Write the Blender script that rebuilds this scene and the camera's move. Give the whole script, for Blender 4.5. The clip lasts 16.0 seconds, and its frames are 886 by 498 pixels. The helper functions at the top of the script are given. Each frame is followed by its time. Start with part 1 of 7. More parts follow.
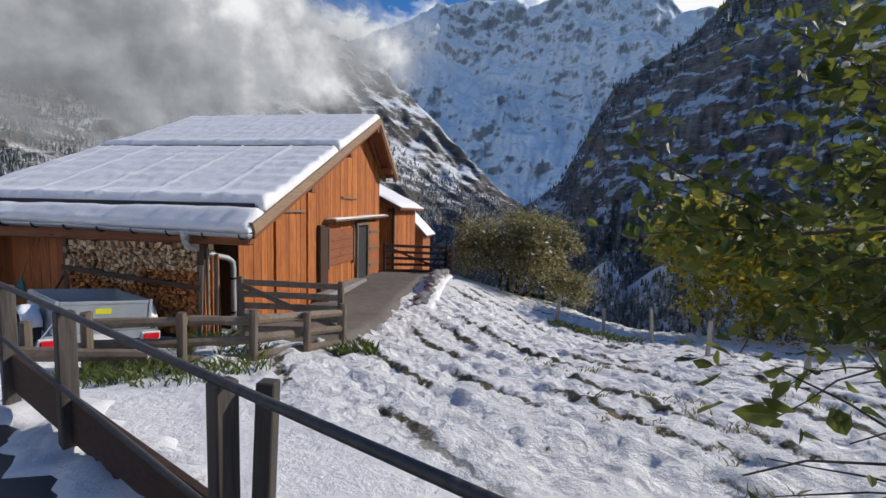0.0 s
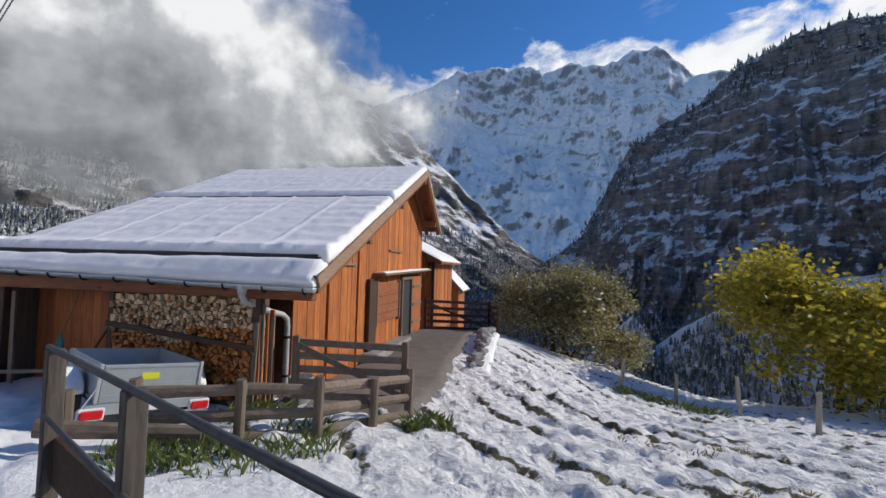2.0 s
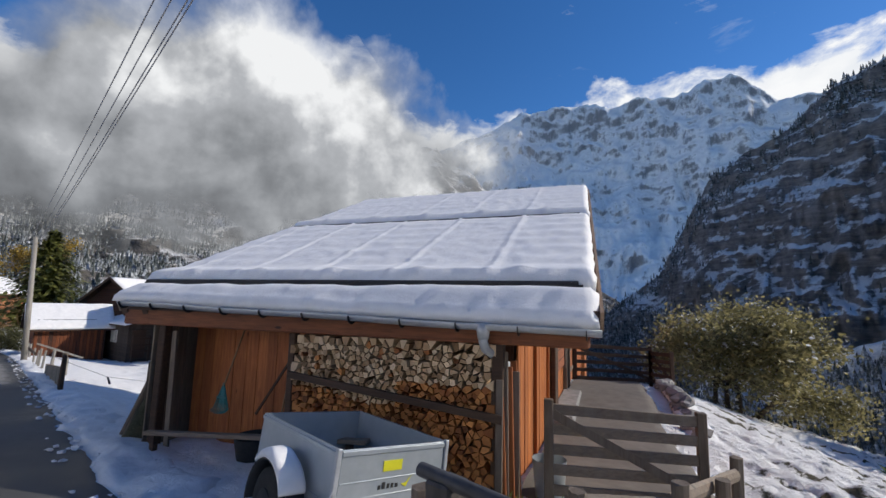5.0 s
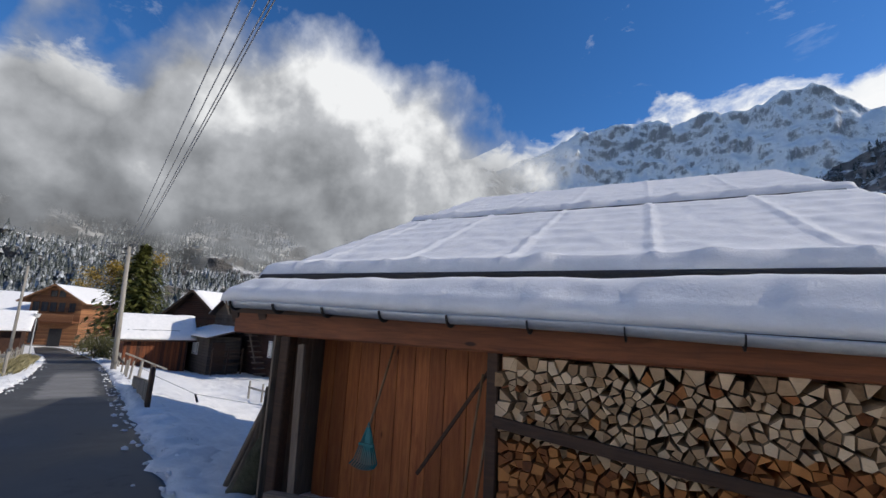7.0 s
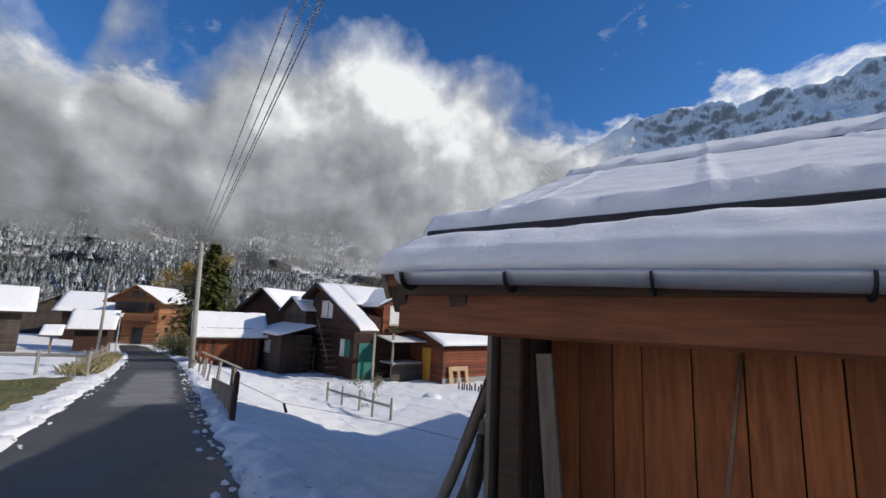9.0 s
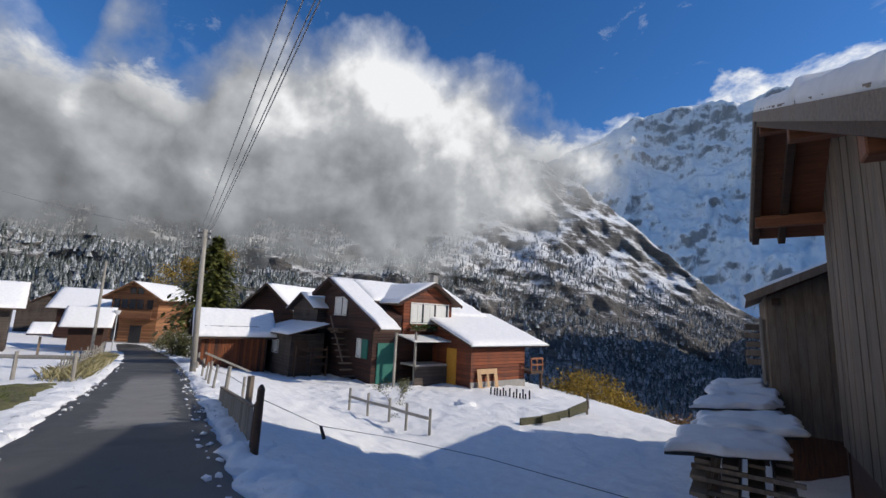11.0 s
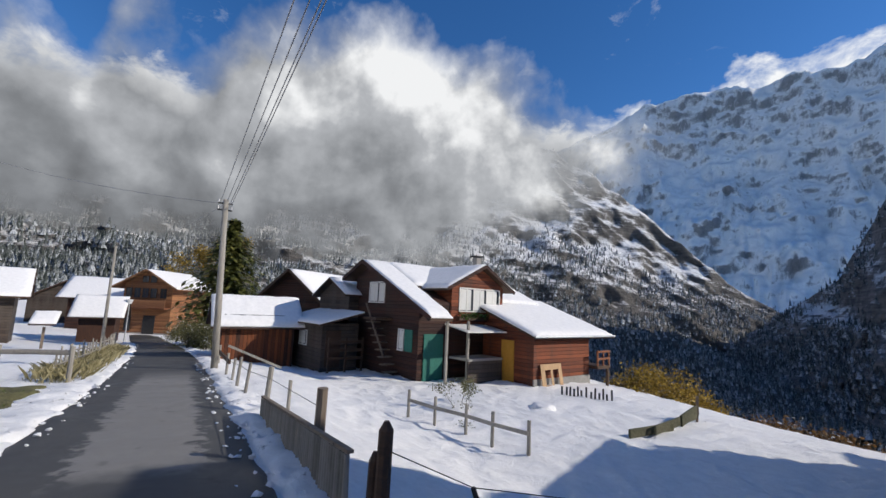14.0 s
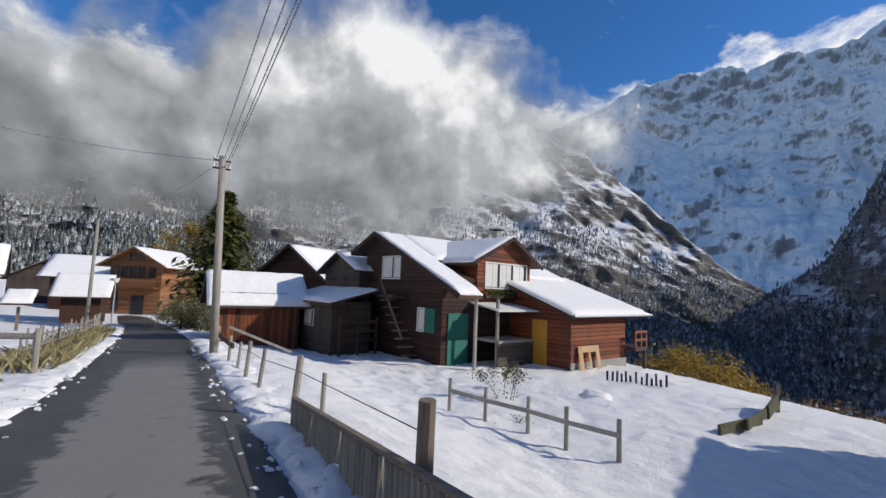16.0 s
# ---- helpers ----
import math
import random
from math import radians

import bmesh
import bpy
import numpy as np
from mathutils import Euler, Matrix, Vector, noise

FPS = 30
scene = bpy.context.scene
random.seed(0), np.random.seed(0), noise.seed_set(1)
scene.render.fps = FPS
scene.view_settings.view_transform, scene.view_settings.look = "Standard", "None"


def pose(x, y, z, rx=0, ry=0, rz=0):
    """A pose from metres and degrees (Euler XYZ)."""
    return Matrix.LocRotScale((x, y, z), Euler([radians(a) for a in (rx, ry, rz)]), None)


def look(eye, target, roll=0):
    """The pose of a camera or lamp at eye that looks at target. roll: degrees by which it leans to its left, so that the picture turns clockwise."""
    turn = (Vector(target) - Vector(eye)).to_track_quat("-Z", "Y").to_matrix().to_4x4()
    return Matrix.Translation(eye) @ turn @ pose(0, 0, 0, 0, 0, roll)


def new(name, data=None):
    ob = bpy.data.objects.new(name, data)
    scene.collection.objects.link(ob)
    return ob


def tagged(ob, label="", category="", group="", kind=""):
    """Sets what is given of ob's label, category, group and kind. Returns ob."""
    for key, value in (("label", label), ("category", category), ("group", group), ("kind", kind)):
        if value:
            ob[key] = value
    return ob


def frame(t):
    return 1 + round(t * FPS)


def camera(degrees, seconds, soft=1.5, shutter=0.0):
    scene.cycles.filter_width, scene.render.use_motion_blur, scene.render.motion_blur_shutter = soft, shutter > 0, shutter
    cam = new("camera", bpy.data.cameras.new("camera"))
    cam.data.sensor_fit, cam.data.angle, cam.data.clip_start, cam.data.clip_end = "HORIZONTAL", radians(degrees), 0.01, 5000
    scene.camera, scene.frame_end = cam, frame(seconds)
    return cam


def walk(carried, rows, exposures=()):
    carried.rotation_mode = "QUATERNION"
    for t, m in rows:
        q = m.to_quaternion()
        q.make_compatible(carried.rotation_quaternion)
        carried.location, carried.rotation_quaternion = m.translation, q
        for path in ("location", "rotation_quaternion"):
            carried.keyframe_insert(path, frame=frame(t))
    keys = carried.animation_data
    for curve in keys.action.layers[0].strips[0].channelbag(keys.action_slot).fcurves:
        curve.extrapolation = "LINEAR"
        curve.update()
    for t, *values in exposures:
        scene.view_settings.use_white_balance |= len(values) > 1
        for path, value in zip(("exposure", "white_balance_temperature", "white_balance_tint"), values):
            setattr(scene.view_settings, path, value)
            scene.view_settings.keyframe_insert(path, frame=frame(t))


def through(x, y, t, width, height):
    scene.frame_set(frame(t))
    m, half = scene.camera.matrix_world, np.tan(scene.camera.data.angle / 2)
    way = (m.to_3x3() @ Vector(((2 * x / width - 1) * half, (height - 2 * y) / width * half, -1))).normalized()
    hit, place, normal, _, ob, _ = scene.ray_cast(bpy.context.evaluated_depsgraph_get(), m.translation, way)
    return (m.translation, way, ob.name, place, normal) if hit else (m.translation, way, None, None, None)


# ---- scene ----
cam = camera(91.3, 16.0)
PATH = [
    (0, (0.006, 0.452, 1.695), (-0.113, 2.441, 1.528), 1.4),
    (0.5, (-0.143, 0.618, 1.691), (-0.271, 2.611, 1.585), 1.3),
    (1, (-0.363, 0.789, 1.681), (-0.513, 2.783, 1.648), 1.4),
    (1.5, (-0.67, 0.94, 1.661), (-0.848, 2.931, 1.691), 1.3),
    (2, (-1.002, 1.159, 1.629), (-1.215, 3.145, 1.714), 1.6),
    (2.5, (-1.384, 1.378, 1.612), (-1.654, 3.356, 1.74), 1.8),
    (3, (-1.86, 1.589, 1.572), (-2.193, 3.554, 1.734), 1.9),
    (3.5, (-2.318, 1.875, 1.563), (-2.714, 3.827, 1.746), 2.0),
    (4, (-2.812, 2.134, 1.54), (-3.254, 4.074, 1.748), 1.9),
    (6.5, (-5.616, 3.824, 1.326), (-6.283, 5.68, 1.659), 2.3),
    (7, (-6.233, 4.221, 1.281), (-6.983, 6.042, 1.626), 3.0),
    (7.5, (-6.839, 4.565, 1.274), (-7.664, 6.356, 1.604), 2.6),
    (8, (-7.445, 4.922, 1.247), (-8.334, 6.683, 1.576), 2.7),
    (8.5, (-8.074, 5.276, 1.212), (-9.009, 7.014, 1.536), 2.7),
    (9, (-8.689, 5.646, 1.162), (-9.646, 7.373, 1.48), 2.5),
    (11.5, (-11.731, 7.407, 0.998), (-12.687, 9.136, 1.309), 2.6),
    (12, (-12.315, 7.74, 0.964), (-13.275, 9.468, 1.268), 2.5),
    (12.5, (-12.876, 8.017, 0.928), (-13.854, 9.736, 1.228), 2.6),
    (13, (-13.433, 8.333, 0.886), (-14.426, 10.044, 1.183), 2.5),
    (13.5, (-13.998, 8.629, 0.829), (-14.998, 10.337, 1.119), 2.5),
    (14, (-14.582, 8.928, 0.766), (-15.576, 10.643, 1.036), 2.5),
    (14.5, (-15.169, 9.242, 0.696), (-16.156, 10.965, 0.939), 2.5),
    (15, (-15.741, 9.562, 0.621), (-16.719, 11.292, 0.842), 2.5),
    (15.5, (-16.332, 9.89, 0.562), (-17.305, 11.626, 0.765), 2.5),
    (16, (-16.927, 10.223, 0.527), (-17.89, 11.966, 0.711), 2.4),
]
walk(cam, [(t, look(eye, target, roll)) for t, eye, target, roll in PATH])

# ---- world, sun ----
SUN_DIR = Vector((0.815, 0.31, 0.49)).normalized()     # towards the sun
world = bpy.data.worlds.new("world")
scene.world = world
world.use_nodes = True
wn = world.node_tree.nodes
wl = world.node_tree.links
sky = wn.new("ShaderNodeTexSky")
sky.sky_type = "NISHITA"
sky.sun_disc = False
sky.sun_elevation = math.asin(SUN_DIR.z)
sky.sun_rotation = math.atan2(SUN_DIR.x, SUN_DIR.y)
sky.altitude = 1600
sky.air_density = 1.0
sky.dust_density = 0.3
sky.ozone_density = 4.0
wn["Background"].inputs["Strength"].default_value = 0.14
hue = wn.new("ShaderNodeHueSaturation")
hue.inputs["Saturation"].default_value = 1.22
hue.inputs["Hue"].default_value = 0.505
wl.new(sky.outputs["Color"], hue.inputs["Color"])
wl.new(hue.outputs["Color"], wn["Background"].inputs["Color"])
sun = new("sun", bpy.data.lights.new("sun", "SUN"))
sun.data.energy = 3.8
sun.data.angle = radians(0.6)
sun.data.color = (1.0, 0.93, 0.82)
sun.matrix_world = look((0, 0, 60), Vector((0, 0, 60)) - SUN_DIR)
scene.view_settings.exposure = 0.0


# ---- materials ----
def nodes_of(name):
    m = bpy.data.materials.new(name)
    m.use_nodes = True
    nt = m.node_tree
    return m, nt, nt.nodes["Principled BSDF"]


class G:
    """Short ways to wire shader nodes."""

    def __init__(self, nt):
        self.nt = nt

    def n(self, kind, **ins):
        node = self.nt.nodes.new("ShaderNode" + kind)
        for k, v in ins.items():
            self.put(node, k.replace("_", " "), v)
        return node

    def put(self, node, key, v):
        sock = node.inputs[int(key)] if key.isdigit() else node.inputs[key]
        if isinstance(v, bpy.types.NodeSocket):
            self.nt.links.new(v, sock)
        else:
            sock.default_value = v

    def coords(self, kind="Object", scale=(1, 1, 1), rot=(0, 0, 0)):
        c = self.nt.nodes.new("ShaderNodeTexCoord").outputs[kind]
        mp = self.n("Mapping", Vector=c, Scale=scale, Rotation=rot)
        return mp.outputs["Vector"]

    def world_pos(self, scale=(1, 1, 1), rot=(0, 0, 0)):
        g = self.nt.nodes.new("ShaderNodeNewGeometry").outputs["Position"]
        return self.n("Mapping", Vector=g, Scale=scale, Rotation=rot).outputs["Vector"]

    def noise(self, vec, scale, detail=4.0, rough=0.55, dist=0.0):
        return self.n("TexNoise", Vector=vec, Scale=scale, Detail=detail, Roughness=rough, Distortion=dist).outputs["Fac"]

    def ramp(self, fac, *stops):
        r = self.n("ValToRGB", Fac=fac)
        e = r.color_ramp.elements
        while len(e) > 1:
            e.remove(e[-1])
        for i, (p, c) in enumerate(stops):
            el = e[0] if i == 0 else e.new(p)
            el.position = p
            el.color = (*c, 1) if len(c) == 3 else c
        return r.outputs["Color"]

    def step(self, fac, lo, hi):
        return self.n("MapRange", Value=fac, **{"1": lo, "2": hi}).outputs["Result"]

    def mix(self, fac, a, b):
        m = self.nt.nodes.new("ShaderNodeMix")
        m.data_type = "RGBA"
        for i, v in ((0, fac), (6, a), (7, b)):
            if isinstance(v, bpy.types.NodeSocket):
                self.nt.links.new(v, m.inputs[i])
            else:
                m.inputs[i].default_value = (*v, 1) if isinstance(v, tuple) and len(v) == 3 else v
        return m.outputs[2]

    def math(self, op, a, b=0.0, clamp=False):
        m = self.nt.nodes.new("ShaderNodeMath")
        m.operation = op
        m.use_clamp = clamp
        for i, v in ((0, a), (1, b)):
            if isinstance(v, bpy.types.NodeSocket):
                self.nt.links.new(v, m.inputs[i])
            else:
                m.inputs[i].default_value = v
        return m.outputs[0]

    def bump(self, bsdf, height, strength=0.5, dist=0.02):
        b = self.n("Bump", Height=height, Strength=strength, Distance=dist)
        self.nt.links.new(b.outputs["Normal"], bsdf.inputs["Normal"])

    def random(self):
        return self.nt.nodes.new("ShaderNodeObjectInfo").outputs["Random"]

    def island(self):
        return self.nt.nodes.new("ShaderNodeNewGeometry").outputs["Random Per Island"]

    def normal_z(self):
        g = self.nt.nodes.new("ShaderNodeNewGeometry").outputs["Normal"]
        return self.n("SeparateXYZ", Vector=g).outputs["Z"]


def wood_mat(name, dark, light, grain=(1.2, 1.2, 14), rough=0.7, knots=True, vary=0.35, weather=0.0, grey=(0.2, 0.17, 0.14)):
    """Boards with grain along the object's local axis that has the small scale."""
    m, nt, b = nodes_of(name)
    g = G(nt)
    sc = tuple(30.0 / s for s in grain)
    v = g.coords("Object", sc)
    f = g.noise(v, 1.0, 6, 0.65, 0.6)
    col = g.ramp(f, (0.25, dark), (0.72, light))
    big = g.noise(g.coords("Object"), 1.3, 3)
    rnd = g.math("ADD", g.math("MULTIPLY", g.random(), vary), g.math("MULTIPLY", big, 0.5))
    col = g.mix(g.step(rnd, 0.15, 0.75), col, g.mix(0.5, col, tuple(c * 0.45 for c in dark)))
    if knots:
        k = g.n("TexVoronoi", Vector=g.coords("Object", tuple(0.35 * 14 / s if s > 5 else 1.0 for s in grain)), Scale=3.2)
        col = g.mix(g.step(k.outputs["Distance"], 0.07, 0.04), col, tuple(c * 0.3 for c in dark))
    if weather > 0:
        w = g.noise(g.coords("Object", (2.5, 2.5, 0.5)), 1.5, 5, 0.7)
        col = g.mix(g.step(w, 0.7 - weather, 0.95 - weather * 0.6), col, grey)
    nt.links.new(col, b.inputs["Base Color"])
    b.inputs["Roughness"].default_value = rough
    g.bump(b, f, 0.45, 0.01)
    return m


def plain_mat(name, a, c, scale=8.0, rough=0.6, metal=0.0, bump=0.2, dist=0.01, island=False, vary=0.0):
    m, nt, b = nodes_of(name)
    g = G(nt)
    f = g.noise(g.coords("Object"), scale, 5, 0.6)
    f2 = g.noise(g.coords("Object"), scale * 0.13, 3)
    fac = g.math("ADD", g.math("MULTIPLY", f, 0.6), g.math("MULTIPLY", f2, 0.4))
    if island:
        fac = g.math("ADD", g.math("MULTIPLY", fac, 0.5), g.math("MULTIPLY", g.island(), 0.5))
    if vary:
        fac = g.math("ADD", g.math("MULTIPLY", fac, 1 - vary), g.math("MULTIPLY", g.random(), vary))
    nt.links.new(g.ramp(fac, (0.3, a), (0.7, c)), b.inputs["Base Color"])
    b.inputs["Roughness"].default_value = rough
    b.inputs["Metallic"].default_value = metal
    if bump:
        g.bump(b, f, bump, dist)
    return m


def snow_mat(name, patch=None, amount=0.0, scale=1.0, grain=0.35):
    """Snow, with what shows through it where it is thin."""
    m, nt, b = nodes_of(name)
    g = G(nt)
    p = g.world_pos()
    fine = g.noise(p, 28.0 * scale, 6, 0.7)
    mid = g.noise(p, 5.0 * scale, 5, 0.6)
    col = g.ramp(mid, (0.3, (0.80, 0.79, 0.78)), (0.7, (0.90, 0.885, 0.87)))
    if patch:
        q = g.noise(p, 1.1, 6, 0.68, 0.4)
        q2 = g.noise(p, 6.0, 5, 0.7)
        k = g.math("ADD", g.math("MULTIPLY", q, 0.55), g.math("MULTIPLY", q2, 0.45))
        thin = g.step(k, 0.60 - amount, 0.66 - amount)
        under = g.ramp(g.noise(p, 17, 4, 0.7), (0.3, patch), (0.7, tuple(min(1, c * 2.4) for c in patch)))
        col = g.mix(thin, col, under)
    nt.links.new(col, b.inputs["Base Color"])
    b.inputs["Roughness"].default_value = 0.75
    b.inputs["Specular IOR Level"].default_value = 0.25
    h = g.math("ADD", g.math("MULTIPLY", fine, 0.4), g.math("MULTIPLY", mid, 0.8))
    g.bump(b, h, grain, 0.06)
    return m


def ground_mat():
    """Snow over grass: whole on the meadows, trodden through on the cattle terraces of the paddock."""
    m, nt, b = nodes_of("snow_ground")
    g = G(nt)
    p = g.world_pos()
    sp = g.n("SeparateXYZ", Vector=p)
    px = g.math("SUBTRACT", sp.outputs["X"], 0.14)
    py = g.math("SUBTRACT", sp.outputs["Y"], 0.40)
    s = g.math("ADD", g.math("MULTIPLY", px, -0.868), g.math("MULTIPLY", py, 0.497))
    d = g.math("ADD", g.math("MULTIPLY", px, 0.497), g.math("MULTIPLY", py, 0.868))
    pad = g.math("MULTIPLY", g.step(s, 9.5, 7.5), g.step(d, 1.8, 3.2))
    big = g.noise(p, 0.35, 4, 0.6)
    q = g.math("ADD", g.math("ADD", g.math("MULTIPLY", d, 0.93), g.math("MULTIPLY", s, -0.37)), g.math("MULTIPLY", big, 2.2))
    wave = g.math("SINE", g.math("MULTIPLY", q, 5.6))
    n1 = g.noise(p, 1.6, 5, 0.65, 0.4)
    n2 = g.noise(p, 7.0, 6, 0.72)
    n3 = g.noise(p, 30.0, 5, 0.7)
    k = g.math("ADD", g.math("MULTIPLY", n2, 0.6), g.math("MULTIPLY", n1, 0.4))
    tread = g.nt.nodes.new("ShaderNodeAttribute")
    tread.attribute_name = "tread"
    trod = g.math("ADD", g.math("ADD", k, -0.03), g.math("MULTIPLY", tread.outputs["Fac"], 0.26))
    thin_pad = g.math("MULTIPLY", g.step(trod, 0.57, 0.645), pad)
    thin_all = g.step(k, 0.64, 0.70)
    thin = g.math("MAXIMUM", thin_pad, thin_all)
    snow = g.ramp(g.noise(p, 5.0, 5, 0.6), (0.3, (0.80, 0.79, 0.78)), (0.7, (0.90, 0.885, 0.87)))
    under = g.ramp(n3, (0.3, (0.05, 0.042, 0.025)), (0.55, (0.12, 0.105, 0.06)), (0.75, (0.20, 0.20, 0.10)))
    nt.links.new(g.mix(thin, snow, under), b.inputs["Base Color"])
    b.inputs["Roughness"].default_value = 0.75
    b.inputs["Specular IOR Level"].default_value = 0.25
    hoof = g.n("TexVoronoi", Vector=p, Scale=4.2)
    dent = g.math("MULTIPLY", g.step(hoof.outputs["Distance"], 0.42, 0.12), g.math("MULTIPLY", pad, -0.9))
    h = g.math("ADD", g.math("ADD", g.math("MULTIPLY", n3, 0.10), g.math("MULTIPLY", n2, g.math("ADD", 0.75, pad))), dent)
    g.bump(b, g.math("SUBTRACT", h, g.math("MULTIPLY", thin, 0.5)), 0.75, 0.09)
    return m


def rock_mat(name, rock_a, rock_b, snow_lo, snow_hi, strata=0.0, size=1.0, forest=None, veil=0.0):
    """Rock faces with snow on the flatter places, strata, and a dark fir cover."""
    m, nt, b = nodes_of(name)
    g = G(nt)
    p = g.world_pos((0.01 / size, 0.01 / size, 0.01 / size))
    f = g.noise(p, 3.0, 12, 0.66)
    f2 = g.noise(p, 14.0, 8, 0.7)
    ps = g.world_pos((0.004 / size, 0.004 / size, 0.05 / size))
    st = g.noise(ps, 2.2, 10, 0.7)
    rock = g.ramp(g.math("ADD", g.math("MULTIPLY", f, 0.5), g.math("MULTIPLY", st, 0.5)), (0.36, rock_a), (0.62, rock_b))
    nz = g.normal_z()
    k = g.math("ADD", nz, g.math("MULTIPLY", g.math("SUBTRACT", f2, 0.5), 0.9))
    k = g.math("ADD", k, g.math("MULTIPLY", g.math("SUBTRACT", f, 0.5), 0.8))
    if strata:
        k = g.math("ADD", k, g.math("MULTIPLY", g.math("SUBTRACT", st, 0.5), strata))
    if forest:
        # under the woods the snow lies only in patches on dark litter
        z = g.n("SeparateXYZ", Vector=g.world_pos()).outputs["Z"]
        z = g.math("ADD", z, g.math("MULTIPLY", g.math("SUBTRACT", f, 0.5), 90.0))
        k = g.math("SUBTRACT", k, g.math("MULTIPLY", g.step(z, forest[1], forest[0]), 0.55))
    cover = g.step(k, snow_lo, snow_hi)
    snow = g.ramp(f2, (0.3, (0.80, 0.80, 0.81)), (0.7, (0.92, 0.91, 0.90)))
    col = g.mix(cover, rock, snow)
    nt.links.new(col, b.inputs["Base Color"])
    b.inputs["Roughness"].default_value = 0.9
    b.inputs["Specular IOR Level"].default_value = 0.1
    g.bump(b, g.math("ADD", f, f2), 0.8, 12.0 * size)
    return m


M = {}
M["snow"] = ground_mat()
M["snow_roof"] = snow_mat("snow_roof", None, 0, 1.0, 0.25)
M["snow_bank"] = snow_mat("snow_bank", (0.05, 0.045, 0.035), 0.01, 1.6, 0.5)
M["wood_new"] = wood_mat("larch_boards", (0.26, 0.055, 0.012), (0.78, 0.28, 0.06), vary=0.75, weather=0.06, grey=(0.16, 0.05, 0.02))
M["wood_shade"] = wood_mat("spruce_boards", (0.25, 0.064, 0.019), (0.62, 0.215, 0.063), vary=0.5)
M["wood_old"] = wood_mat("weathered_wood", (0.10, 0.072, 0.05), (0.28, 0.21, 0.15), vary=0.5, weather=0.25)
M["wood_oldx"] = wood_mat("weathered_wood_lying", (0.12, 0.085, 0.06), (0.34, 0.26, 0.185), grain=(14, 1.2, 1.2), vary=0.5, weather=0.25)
M["wood_pale"] = wood_mat("silvered_wood", (0.20, 0.18, 0.15), (0.42, 0.39, 0.34), knots=False)
M["wood_header"] = wood_mat("header_wood", (0.12, 0.036, 0.014), (0.32, 0.11, 0.04), grain=(14, 1.2, 1.2), weather=0.1, grey=(0.05, 0.03, 0.02))
M["rail_post"] = wood_mat("dark_post_wood", (0.03, 0.025, 0.022), (0.12, 0.10, 0.085), knots=False)
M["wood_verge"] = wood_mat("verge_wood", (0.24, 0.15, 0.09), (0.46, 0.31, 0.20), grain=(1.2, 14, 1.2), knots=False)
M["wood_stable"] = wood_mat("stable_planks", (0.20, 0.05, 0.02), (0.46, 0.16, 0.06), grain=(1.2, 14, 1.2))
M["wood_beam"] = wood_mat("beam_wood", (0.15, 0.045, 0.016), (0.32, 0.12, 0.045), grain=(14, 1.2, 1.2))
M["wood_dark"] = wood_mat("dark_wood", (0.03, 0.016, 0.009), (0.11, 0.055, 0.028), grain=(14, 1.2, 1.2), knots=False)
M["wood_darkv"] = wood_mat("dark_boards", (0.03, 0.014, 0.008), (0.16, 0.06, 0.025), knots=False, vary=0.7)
M["metal"] = plain_mat("galvanised_sheet", (0.42, 0.44, 0.46), (0.56, 0.58, 0.60), 20, 0.5, 0.55, 0.05)
M["tar"] = plain_mat("roof_felt", (0.015, 0.015, 0.017), (0.04, 0.04, 0.042), 30, 0.8)


# ---- building blocks ----
def part(name, bm, material, parent=None, label=""):
    me = bpy.data.meshes.new(name)
    bm.normal_update()
    bm.to_mesh(me)
    bm.free()
    me.materials.append(material)
    ob = new(name, me)
    if parent:
        ob.parent = parent
    if label:
        ob["label"] = label
    return ob


def thing(name, label, category, m=None, group="", kind=""):
    ob = new(name)
    if m is not None:
        ob.matrix_world = m
    return tagged(ob, label, category, group, kind)


def smooth(ob):
    for p in ob.data.polygons:
        p.use_smooth = True
    return ob


def box(bm, lo, hi, bevel=0.0):
    c = [(a + b) / 2 for a, b in zip(lo, hi)]
    s = [abs(b - a) for a, b in zip(lo, hi)]
    r = bmesh.ops.create_cube(bm, size=1.0, matrix=Matrix.Translation(c) @ Matrix.Diagonal((*s, 1)))
    if bevel:
        es = list({e for v in r["verts"] for e in v.link_edges})
        bmesh.ops.bevel(bm, geom=es, offset=bevel, segments=1, affect="EDGES", profile=0.6)
    return bm


def beam(bm, p0, p1, w, h, bevel=0.0, up=(0, 0, 1)):
    """A squared timber from p0 to p1, w across and h high."""
    p0, p1 = Vector(p0), Vector(p1)
    x = (p1 - p0).normalized()
    upv = Vector(up)
    if abs(x.dot(upv)) > 0.98:
        upv = Vector((0, 1, 0))
    y = upv.cross(x).normalized()
    z = x.cross(y)
    rot = Matrix((x, y, z)).transposed().to_4x4()
    m = Matrix.Translation((p0 + p1) / 2) @ rot @ Matrix.Diagonal(((p1 - p0).length, w, h, 1))
    r = bmesh.ops.create_cube(bm, size=1.0, matrix=m)
    if bevel:
        es = list({e for v in r["verts"] for e in v.link_edges})
        bmesh.ops.bevel(bm, geom=es, offset=bevel, segments=1, affect="EDGES", profile=0.6)
    return bm


def rod(bm, p0, p1, r0, r1=None, seg=10, caps=True):
    p0, p1 = Vector(p0), Vector(p1)
    d = p1 - p0
    m = Matrix.Translation((p0 + p1) / 2) @ d.to_track_quat("Z", "Y").to_matrix().to_4x4()
    bmesh.ops.create_cone(bm, cap_ends=caps, segments=seg, radius1=r0, radius2=r0 if r1 is None else r1, depth=d.length, matrix=m)
    return bm


